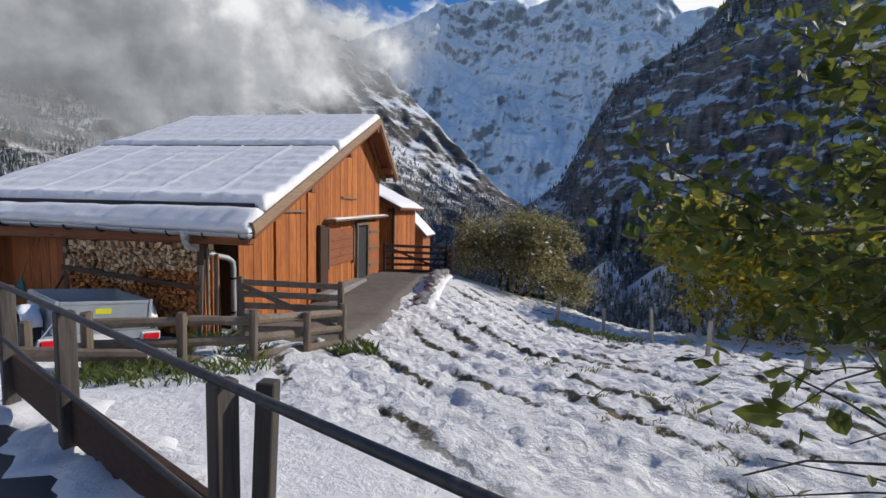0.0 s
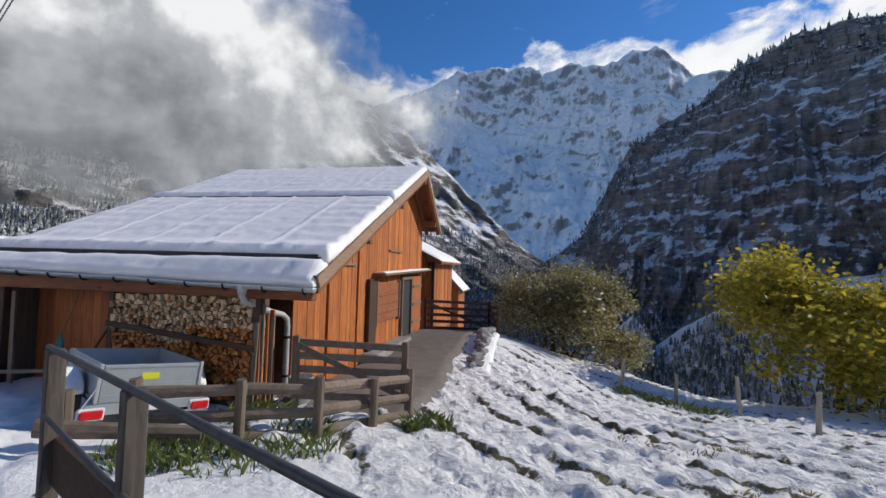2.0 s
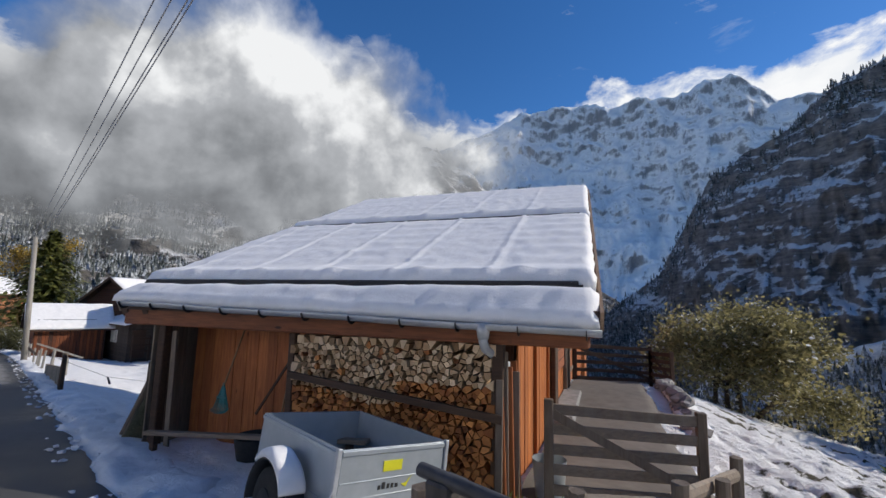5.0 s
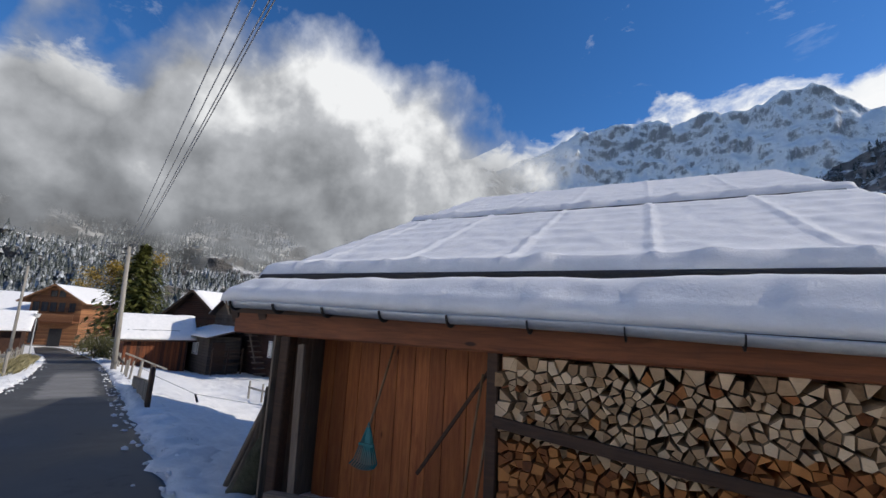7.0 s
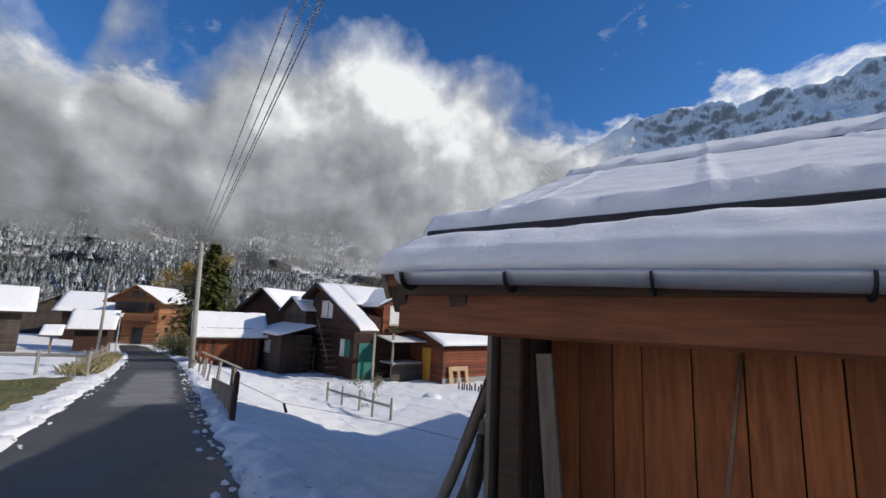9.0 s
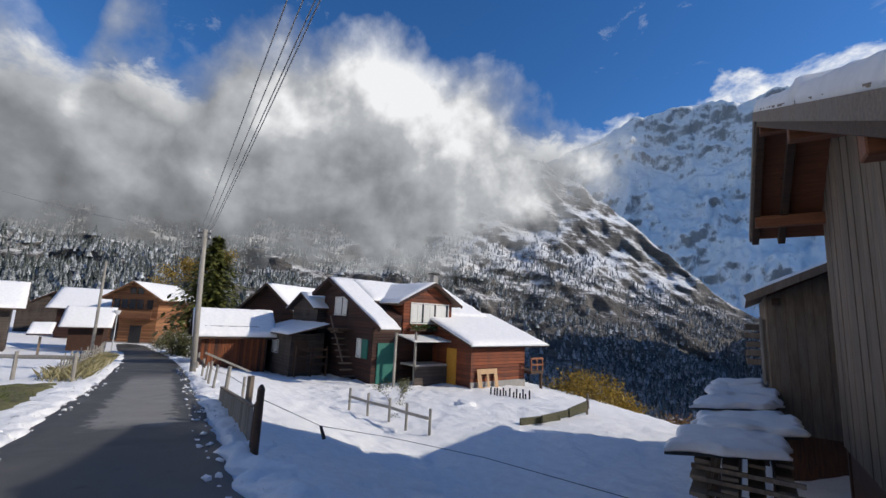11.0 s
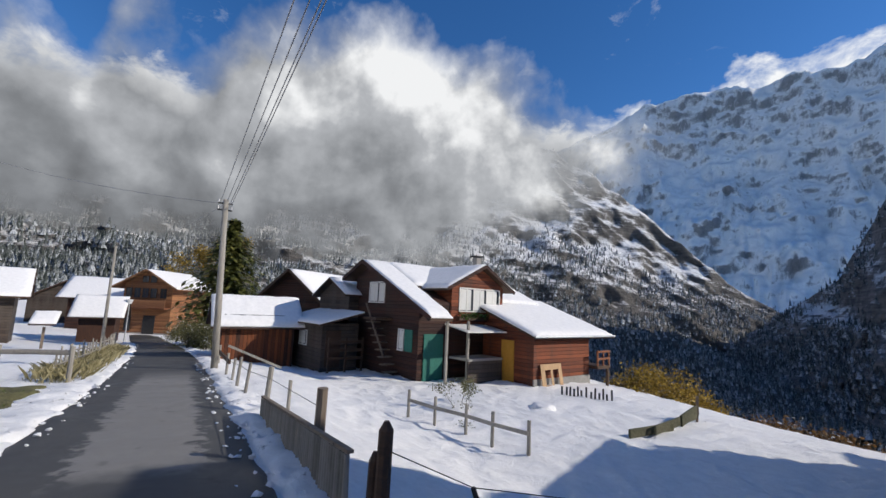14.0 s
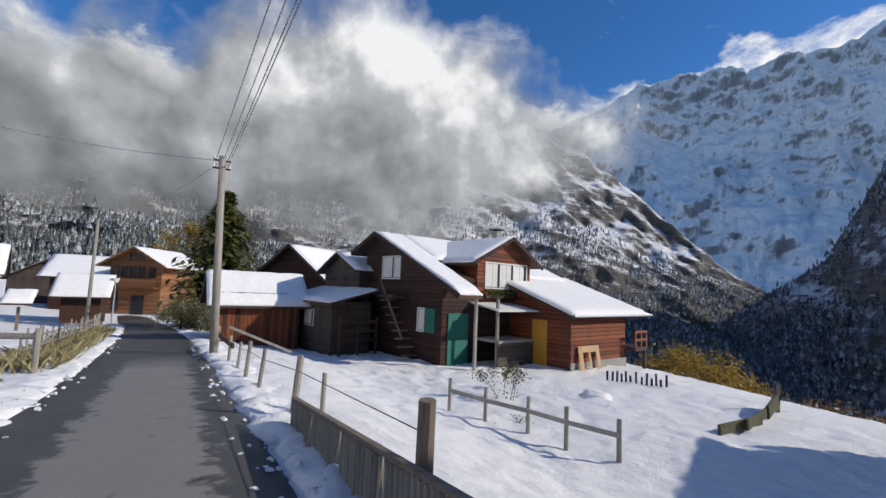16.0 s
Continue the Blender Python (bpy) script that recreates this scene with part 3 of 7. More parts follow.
def cliff_woods(az, el, p):
    top = along(az, [(-4, -6), (5, -1), (12, 4.2), (17.5, 14.8), (25.5, 20.1), (33, 23.6), (40, 24), (50, 19), (60, 15)])
    crest = ramp01(el, top - 4.5, top - 1.5)
    foot = ramp01(el, along(az, [(0, 4), (12, 2), (17, -1), (25, -6), (40, -5)]) + 1.5, along(az, [(0, 4), (12, 2), (17, -1), (25, -6), (40, -5)]) - 1)
    return max(crest, foot, 0.05) * (0.55 + 0.8 * wob(p.x, p.y, p.z, 0.015))


forest("slope_forest", "snow-dusted dark fir woods on the valley side, paled further to stand for haze", mid_v, 26000, 5, slope_woods, 4, 12, M["fir_snowy"])
forest("cliff_forest", "dark fir woods above the rock wall, dusted with snow and paled to stand for haze", cliff_v, 20000, 6, cliff_woods, 4, 12, M["fir_dark"])


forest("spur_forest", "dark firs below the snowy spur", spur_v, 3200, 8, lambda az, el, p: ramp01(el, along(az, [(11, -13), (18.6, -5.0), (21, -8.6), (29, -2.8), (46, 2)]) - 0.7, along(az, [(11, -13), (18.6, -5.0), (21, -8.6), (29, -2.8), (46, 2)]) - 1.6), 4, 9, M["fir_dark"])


# ---- clouds: a bank before the left mountainside, and puffs behind the far crest ----
def cloud_mat(name, build):
    m = bpy.data.materials.new(name)
    m.use_nodes = True
    nt = m.node_tree
    nt.nodes.remove(nt.nodes["Principled BSDF"])
    g = G(nt)
    alpha, col, power = build(g)
    # emission stands in for the sunlight on the clouds
    em = g.n("Emission", Color=col, Strength=power)
    tr = g.n("BsdfTransparent")
    mx = g.n("MixShader", Fac=alpha)
    nt.links.new(tr.outputs[0], mx.inputs[1])
    nt.links.new(em.outputs[0], mx.inputs[2])
    nt.links.new(mx.outputs[0], nt.nodes["Material Output"].inputs["Surface"])
    return m


def cloud_sheet(name, label, az0, az1, el0, el1, dist, material):
    """A curved far backdrop; its UV runs along the direction (degrees to the right / 10) and the height (degrees / 10)."""
    bm = bmesh.new()
    uv = bm.loops.layers.uv.new("dir")
    na, ne = 48, 16
    g = [[None] * (ne + 1) for _ in range(na + 1)]
    for i in range(na + 1):
        for j in range(ne + 1):
            az, el = radians(az0 + (az1 - az0) * i / na), radians(el0 + (el1 - el0) * j / ne)
            g[i][j] = bm.verts.new((HERE.x + math.sin(az) * dist, HERE.y + math.cos(az) * dist, HERE.z + dist * math.tan(el)))
    for i in range(na):
        for j in range(ne):
            f = bm.faces.new((g[i][j], g[i + 1][j], g[i + 1][j + 1], g[i][j + 1]))
            for lp, (a, b) in zip(f.loops, ((i, j), (i + 1, j), (i + 1, j + 1), (i, j + 1))):
                lp[uv].uv = ((az0 + (az1 - az0) * a / na) / 10, (el0 + (el1 - el0) * b / ne) / 10)
    ob = smooth(part(name, bm, material))
    ob.visible_shadow = False
    return tagged(ob, label, "cloud", kind="structure")


def bank(g):
    uvn = g.nt.nodes.new("ShaderNodeUVMap").outputs["UV"]
    sep = g.n("SeparateXYZ", Vector=uvn)
    az, el = sep.outputs["X"], sep.outputs["Y"]
    puff = g.noise(uvn, 0.62, 8, 0.50, 0.1)
    fine = g.noise(uvn, 2.2, 7, 0.55, 0.15)
    # crest of the bank falls to the right
    top = g.n("FloatCurve", Value=g.n("MapRange", Value=az, **{"1": -10.0, "2": 1.0}).outputs["Result"])
    cv = top.mapping.curves[0]
    pts = [(0.0, 0.64), (0.12, 0.66), (0.21, 0.64), (0.245, 0.62), (0.28, 0.80), (0.34, 0.76), (0.40, 0.92), (0.46, 0.89), (0.53, 0.91), (0.64, 0.91), (0.72, 0.83), (0.79, 0.71), (0.86, 0.62), (0.92, 0.56), (1.0, 0.47)]
    cv.points[0].location, cv.points[1].location = pts[0], pts[-1]
    for p in pts[1:-1]:
        cv.points.new(*p)
    top.mapping.update()
    crest = g.math("MULTIPLY", top.outputs["Value"], 3.7)
    wav = g.math("MULTIPLY", g.math("SUBTRACT", puff, 0.5), 2.6)
    wav = g.math("ADD", wav, g.math("MULTIPLY", g.math("SUBTRACT", fine, 0.5), 0.7))
    over = g.math("SUBTRACT", g.math("ADD", crest, wav), el)
    a_top = g.step(over, -0.15, 0.60)
    low = g.math("ADD", el, g.math("MULTIPLY", g.math("SUBTRACT", fine, 0.5), 1.2))
    low = g.math("ADD", low, g.math("MULTIPLY", g.math("SUBTRACT", puff, 0.5), 0.8))
    # the foot lies higher to the right end
    foot = g.step(az, -3.4, -0.6)
    low = g.math("SUBTRACT", low, g.math("MULTIPLY", foot, 1.25))
    a_low = g.step(low, 0.24, 0.95)
    alpha = g.math("MULTIPLY", a_top, a_low, True)
    alpha = g.math("MULTIPLY", alpha, g.step(g.math("ADD", az, g.math("MULTIPLY", g.math("SUBTRACT", fine, 0.5), 0.8)), 0.0, -0.85))
    # sun and shade painted in: sunward sides of the billows white, lee sides grey
    lee = g.n("Mapping", Vector=uvn, Location=(0.16, 0.22, 0.0)).outputs["Vector"]
    relief = g.math("SUBTRACT", puff, g.noise(lee, 0.62, 8, 0.50, 0.1))
    small = g.math("SUBTRACT", g.noise(uvn, 1.5, 5, 0.5, 0.1), g.noise(lee, 1.5, 5, 0.5, 0.1))
    light = g.math("ADD", g.math("MULTIPLY", g.step(el, 0.7, 2.3), 0.42), g.math("MULTIPLY", g.step(puff, 0.34, 0.68), 0.34))
    light = g.math("ADD", light, g.math("ADD", g.math("MULTIPLY", relief, 1.5), g.math("MULTIPLY", small, 0.45)))
    light = g.math("ADD", light, g.math("MULTIPLY", g.step(az, -8.5, -2.5), 0.28))
    light = g.math("ADD", light, g.math("MULTIPLY", g.math("SUBTRACT", fine, 0.5), 0.2))
    col = g.ramp(light, (0.08, (0.12, 0.126, 0.135)), (0.42, (0.25, 0.262, 0.28)), (0.75, (0.45, 0.465, 0.49)), (1.12, (0.88, 0.89, 0.90)))
    return alpha, col, 1.0


def puffs(g):
    uvn = g.nt.nodes.new("ShaderNodeUVMap").outputs["UV"]
    sep = g.n("SeparateXYZ", Vector=uvn)
    az, el = sep.outputs["X"], sep.outputs["Y"]
    n1 = g.noise(g.n("Mapping", Vector=uvn, Scale=(1.0, 1.6, 1.0)).outputs["Vector"], 1.3, 8, 0.58, 0.3)
    over = g.math("SUBTRACT", g.math("ADD", 2.58, g.math("MULTIPLY", g.math("SUBTRACT", n1, 0.45), 1.3)), el)
    over = g.math("SUBTRACT", over, g.math("MULTIPLY", g.step(az, 0.5, -0.8), 0.25))
    low = g.step(over, -0.02, 0.18)
    n2 = g.noise(g.n("Mapping", Vector=uvn, Scale=(0.8, 1.5, 1.0), Rotation=(0, 0, 0.5)).outputs["Vector"], 1.1, 9, 0.62, 0.5)
    wisp = g.math("MULTIPLY", g.step(n2, 0.565, 0.76), 0.6)
    wisp = g.math("MULTIPLY", wisp, g.step(el, 2.7, 3.2))
    alpha = g.math("MAXIMUM", low, wisp, True)
    col = g.ramp(n1, (0.3, (0.75, 0.79, 0.85)), (0.6, (0.95, 0.96, 0.97)))
    return alpha, col, 1.0


# the bank runs on unseen behind the camera, its glow added as fill light
cloud_sheet("cloud_bank", "thick grey-white cloud bank hanging on the wooded mountainside", -200, 14, 3, 52, 640, cloud_mat("cloud_bank", bank))
cloud_sheet("far_clouds", "bright sunlit cloud edge and wisps behind the far crest", -130, 60, 18, 55, 4750, cloud_mat("far_cloud", puffs))


# ---- the barn ----
BARN = Matrix.Translation((-4.39, 8.4, 0)) @ Matrix.Rotation(radians(-5.57), 4, "Z")
EAVE_Y, RIDGE_Y, BACK_Y = -1.08, 6.65, 9.33
X_W, X_E = -5.86, 1.02
SKEW = -0.042


def askew(v):
    """The barn is not quite square: its verges lean west towards the back."""
    return SKEW * (v - EAVE_Y)


WALL_W = -5.15


def barn_roof_z(v):
    return 1.42 + 0.428 * (v - EAVE_Y) if v <= RIDGE_Y else 1.42 + 0.428 * (RIDGE_Y - EAVE_Y) - 0.62 * (v - RIDGE_Y)


def boards(name_, parent, x0, x1, z0, ztop, y, thick, material, width=0.19, axis="x", seed=1, out=-1, label=""):
    """Upright boards side by side; ztop is a function of the place along the wall. Each board is an object."""
    rng = random.Random(seed)
    u = x0
    while u < x1 - 0.02:
        w = min(width * rng.uniform(0.75, 1.25), x1 - u)
        bm = bmesh.new()
        za, zb = ztop(u), ztop(u + w)
        t = thick * rng.uniform(0.75, 1.2)
        g = 0.004
        lo, hi = (y, y + out * t)
        if axis == "x":
            cs = [(u + g, lo, z0), (u + w - g, lo, z0), (u + w - g, lo, zb), (u + g, lo, za), (u + g, hi, z0), (u + w - g, hi, z0), (u + w - g, hi, zb), (u + g, hi, za)]
        else:
            cs = [(lo, u + g, z0), (lo, u + w - g, z0), (lo, u + w - g, zb), (lo, u + g, za), (hi, u + g, z0), (hi, u + w - g, z0), (hi, u + w - g, zb), (hi, u + g, za)]
        vs = [bm.verts.new(c) for c in cs]
        for f in ((0, 1, 2, 3), (7, 6, 5, 4), (0, 4, 5, 1), (1, 5, 6, 2), (2, 6, 7, 3), (3, 7, 4, 0)):
            bm.faces.new([vs[i] for i in f])
        bmesh.ops.recalc_face_normals(bm, faces=bm.faces)
        part(name_, bm, material, parent, label)
        u += w


def build_barn():
    barn = thing("barn", "wooden alpine barn of orange larch boards with a snow-covered roof", "barn", BARN)
    G0 = -2.3
    # wall cores behind the boards
    bm = bmesh.new()
    prof = [(0.0, G0), (0.0, barn_roof_z(0) - 0.1), (RIDGE_Y, barn_roof_z(RIDGE_Y) - 0.1), (8.75, barn_roof_z(8.75) - 0.1), (8.75, G0)]
    for x in (-0.03, WALL_W + 0.03):
        a = [bm.verts.new((x, y, z)) for y, z in prof]
        b = [bm.verts.new((x - 0.12 if x > -1 else x + 0.12, y, z)) for y, z in prof]
        bm.faces.new(a)
        bm.faces.new(b[::-1])
        for i in range(5):
            bm.faces.new((a[i], a[(i + 1) % 5], b[(i + 1) % 5], b[i]))
    box(bm, (WALL_W, -0.02, G0), (-0.03, 0.12, barn_roof_z(0) - 0.1))
    box(bm, (WALL_W, 8.63, G0), (-0.03, 8.75, barn_roof_z(8.75) - 0.1))
    bmesh.ops.recalc_face_normals(bm, faces=bm.faces)
    part("wall", bm, M["wood_darkv"], barn)
    # stone base under the gable
    bm = bmesh.new()
    box(bm, (-0.3, -0.05, G0), (0.02, 8.8, -0.75))
    part("plinth", bm, M["stone"], barn, "grey rubble stone base")
    # roof deck
    bm = bmesh.new()
    for (y0, y1) in ((EAVE_Y, RIDGE_Y), (RIDGE_Y, BACK_Y)):
        z0, z1 = barn_roof_z(y0), barn_roof_z(y1 - 1e-6 if y1 == RIDGE_Y else y1)
        if y0 == RIDGE_Y:
            z0 = barn_roof_z(RIDGE_Y)
        a0, a1 = askew(y0), askew(y1)
        vs = [bm.verts.new(c) for c in ((X_W + a0, y0, z0), (X_E + a0, y0, z0), (X_E + a1, y1, z1), (X_W + a1, y1, z1), (X_W + a0, y0, z0 - 0.07), (X_E + a0, y0, z0 - 0.07), (X_E + a1, y1, z1 - 0.07), (X_W + a1, y1, z1 - 0.07))]
        for f in ((0, 1, 2, 3), (7, 6, 5, 4), (0, 4, 5, 1), (1, 5, 6, 2), (2, 6, 7, 3), (3, 7, 4, 0)):
            bm.faces.new([vs[i] for i in f])
    bmesh.ops.recalc_face_normals(bm, faces=bm.faces)
    roof = part("roof", bm, M["wood_beam"], barn, "board roof with wide overhanging eaves")
    # rafters under both verges, the west overhang's shade put into darker wood, and purlins
    for x in (X_E - 0.06, X_E - 0.5, X_W + 0.06, X_W + 0.5):
        for (y0, y1) in ((EAVE_Y + 0.05, RIDGE_Y), (RIDGE_Y, BACK_Y - 0.05)):
            bm = bmesh.new()
            za = barn_roof_z(y0) if y0 != RIDGE_Y else barn_roof_z(RIDGE_Y)
            beam(bm, (x + askew(y0), y0, za - 0.17), (x + askew(y1), y1, barn_roof_z(y1) - 0.17), 0.12, 0.18, 0.008)
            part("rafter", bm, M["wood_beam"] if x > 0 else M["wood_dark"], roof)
    for y in (1.4, 3.9, RIDGE_Y - 0.05, 8.6):
        bm = bmesh.new()
        box(bm, (X_W + 0.03 + askew(y), y - 0.09, barn_roof_z(y) - 0.42), (X_E - 0.03 + askew(y), y + 0.09, barn_roof_z(y) - 0.2), 0.01)
        part("purlin", bm, M["wood_beam"], roof)
    for x in (X_E, X_W):
        for (y0, y1) in ((EAVE_Y, RIDGE_Y), (RIDGE_Y, BACK_Y)):
            bm = bmesh.new()
            s = 1 if x > 0 else -1
            za = barn_roof_z(y0) if y0 != RIDGE_Y else barn_roof_z(RIDGE_Y)
            beam(bm, (x + askew(y0) + s * 0.02, y0, za - 0.06), (x + askew(y1) + s * 0.02, y1, barn_roof_z(y1) - 0.06), 0.035, 0.19)
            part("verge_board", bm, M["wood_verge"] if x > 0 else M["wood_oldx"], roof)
    # header beam along the wood store front
    bm = bmesh.new()
    beam(bm, (X_W + 0.04, -0.93, 1.20), (X_E - 0.1, -0.93, 1.20), 0.17, 0.24, 0.02)
    part("header_beam", bm, M["wood_header"], barn, "long dark reddish eave beam")
    # dark wood here stands in for the shaded gap above the gutter
    bm = bmesh.new()
    box(bm, (X_W + 0.1, EAVE_Y - 0.01, 1.30), (X_E, EAVE_Y + 0.02, 1.46))
    part("fascia", bm, M["wood_dark"], roof)
    # gable boards, seen face on
    def gable(y):
        return barn_roof_z(y) - 0.06
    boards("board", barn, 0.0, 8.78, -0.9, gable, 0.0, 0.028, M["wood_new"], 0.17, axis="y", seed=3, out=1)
    def west(y):
        return barn_roof_z(y) - 0.06
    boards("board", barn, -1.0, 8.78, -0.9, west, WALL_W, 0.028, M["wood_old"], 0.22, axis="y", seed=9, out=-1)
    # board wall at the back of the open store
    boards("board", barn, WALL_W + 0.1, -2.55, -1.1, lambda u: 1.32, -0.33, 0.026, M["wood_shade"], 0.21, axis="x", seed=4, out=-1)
    # corner post and front posts
    for x, w in ((WALL_W + 0.10, 0.13), (-2.72, 0.10), (-0.02, 0.13)):
        bm = bmesh.new()
        beam(bm, (x, -0.9, -1.1), (x, -0.9, 1.12), w, w, 0.012)
        part("post", bm, M["wood_dark"], barn)
    bm = bmesh.new()
    beam(bm, (-3.62, -0.5, -0.12), (-2.72, -0.5, 1.18), 0.025, 0.03)
    part("brace", bm, M["wood_dark"], barn)
    # corner boards, ledges, doors of the gable
    for y0, y1, z0, z1, t in ((1.25, 1.32, -0.9, 1.85, 0.05), (2.75, 2.82, -0.9, 2.3, 0.05)):
        bm = bmesh.new()
        box(bm, (0.03, y0, z0), (0.03 + t, y1, z1))
        part("batten", bm, M["wood_new"], barn)
    for y0, y1, z in ((1.45, 2.6, 1.62), (4.9, 5.5, 3.35), (0.35, 0.95, 1.5), (5.0, 6.2, 2.05)):
        bm = bmesh.new()
        box(bm, (0.03, y0, z), (0.09, y1, z + 0.05))
        part("ledge", bm, M["wood_oldx"], barn)
    # stable front with doorway, shutter and snow-dusted canopy board
    bm = bmesh.new()
    box(bm, (0.032, 3.35, -0.95), (0.14, 3.85, 1.28), 0.012)
    part("door_post", bm, M["wood_dark"], barn)
    # near-black sheet on the closed wall, painted shade for the open doorway
    bm = bmesh.new()
    box(bm, (0.034, 6.25, -0.95), (0.06, 7.25, 1.2))
    part("doorway", bm, M["tar"], barn, "near-black sheet standing for the shade in the open stable doorway")
    for y in (6.16, 7.22):
        bm = bmesh.new()
        box(bm, (0.03, y, -0.95), (0.13, y + 0.1, 1.28), 0.006)
        part("door_frame", bm, M["wood_old"], barn)
    bm = bmesh.new()
    box(bm, (0.03, 6.1, 1.2), (0.14, 7.36, 1.32), 0.006)
    part("door_frame", bm, M["wood_old"], barn)
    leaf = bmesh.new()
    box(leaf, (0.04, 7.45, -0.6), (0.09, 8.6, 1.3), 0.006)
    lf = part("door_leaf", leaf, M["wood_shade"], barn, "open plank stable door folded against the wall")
    for z in (-0.3, 0.3, 0.9):
        bm = bmesh.new()
        box(bm, (0.09, 7.48, z), (0.12, 8.57, z + 0.09))
        part("ledger", bm, M["wood_old"], lf)
    bm = bmesh.new()
    box(bm, (0.03, 3.95, 0.1), (0.09, 5.9, 1.15), 0.006)
    sh = part("shutter", bm, M["wood_stable"], barn, "reddish plank panel beside the stable door")
    for z in (0.32, 0.56, 0.80):
        bm = bmesh.new()
        box(bm, (0.088, 3.98, z), (0.096, 5.87, z + 0.012))
        part("joint", bm, M["tar"], sh)
    for y in (3.92, 5.86):
        bm = bmesh.new()
        box(bm, (0.03, y, 0.02), (0.13, y + 0.07, 1.2), 0.006)
        part("jamb", bm, M["wood_old"], sh)
    # raised concrete step along the stable wall
    bm = bmesh.new()
    box(bm, (0.035, 3.1, -1.3), (0.48, 6.1, -0.52), 0.03)
    part("step", bm, M["stone"], barn, "raised concrete step along the wall")
    bm = bmesh.new()
    beam(bm, (0.21, 3.75, 1.40), (0.21, 8.85, 1.52), 0.36, 0.05)
    can = part("canopy", bm, M["wood_oldx"], barn, "narrow grey board canopy above the stable door")
    snow_sheet("canopy_snow", 3.8, 8.8, 0.06, 0.38, lambda u, v: (v, u, 1.427 + (u - 3.75) * 0.0235), 0.04, M["snow_roof"], can, nu=40, nv=6, rough=0.03, lip=0.08)
    return barn, roof


M["stone"] = plain_mat("rubble_stone", (0.16, 0.155, 0.145), (0.36, 0.34, 0.32), 7, 0.85, 0, 0.6, 0.03)
barn, barn_roof = build_barn()


def roof_ridges(u, v):
    """Joints of the sheets below print through the snow."""
    k = abs(((u + 0.2) % 1.29) - 0.645) / 0.645
    return (0.016 if k > 0.93 else 0.0) + 0.010 * math.sin(v * 14 + 0.6 * math.sin(u)) * (0.5 + 0.5 * math.sin(u * 2.1))


def bump_line(u):
    """Snow heaped a little at each bracket of the snow guard."""
    k = abs(((u + 0.45) % 1.29) - 0.645)
    return 0.045 * math.exp(-(k / 0.12) ** 2)


BAR1, BAR2 = -0.72, 2.86
def on_roof(u, v):
    ragged = sum(math.exp(-((v - b) / 0.14) ** 2) for b in (BAR1, BAR2)) * 0.09 * wob(u, 2, 0, 2.6)
    return (u + askew(v), v - 0.03 * abs(ragged) + ragged * 0.6, barn_roof_z(v) + 0.003)


snow_sheet("roof_snow", X_W - 0.02, X_E, EAVE_Y - 0.10, BAR1 - 0.02, lambda u, v: (u, v, barn_roof_z(max(v, EAVE_Y)) + 0.003 - 0.02 * (u - X_W) * ramp01(v, BAR1 - 0.1, EAVE_Y - 0.1)), 0.21, M["snow_roof"], barn, "", 90, 12, 0.02, 0.26)
snow_sheet("roof_snow", X_W - 0.04, X_E - 0.02, BAR1 + 0.05, BAR2 - 0.02, on_roof, 0.20, M["snow_roof"], barn, "", 150, 48, 0.012, 0.10,
           shape=lambda u, v: roof_ridges(u, v) + 0.10 * math.exp(-((v - BAR1 - 0.05) / 0.35) ** 2) + bump_line(u) * math.exp(-((v - BAR1 - 0.05) / 0.25) ** 2))
snow_sheet("roof_snow", X_W - 0.04, X_E - 0.02, BAR2 + 0.05, RIDGE_Y, on_roof, 0.20, M["snow_roof"], barn, "", 150, 36, 0.012, 0.10,
           shape=lambda u, v: roof_ridges(u, v) * 0.6 + 0.09 * math.exp(-((v - BAR2 - 0.05) / 0.35) ** 2) + bump_line(u) * math.exp(-((v - BAR2 - 0.05) / 0.25) ** 2))
snow_sheet("roof_snow", X_W - 0.02, X_E - 0.02, RIDGE_Y + 0.01, BACK_Y, on_roof, 0.22, M["snow_roof"], barn, "", 60, 16, 0.04, 0.14)
for vb in (BAR1, BAR2):
    guard = tube("snow_guard", [(X_W + 0.05 + askew(vb), vb + 0.02, barn_roof_z(vb) + 0.17), (X_E - 0.2 + askew(vb), vb + 0.02, barn_roof_z(vb) + 0.17)], 0.035, M["tar"], barn_roof, "dark snow-guard pipe")
    bm = bmesh.new()
    box(bm, (X_W + 0.03 + askew(vb), vb - 0.02, barn_roof_z(vb) + 0.01), (X_E - 0.15 + askew(vb), vb + 0.06, barn_roof_z(vb) + 0.16))
    part("guard_board", bm, M["tar"], barn_roof)


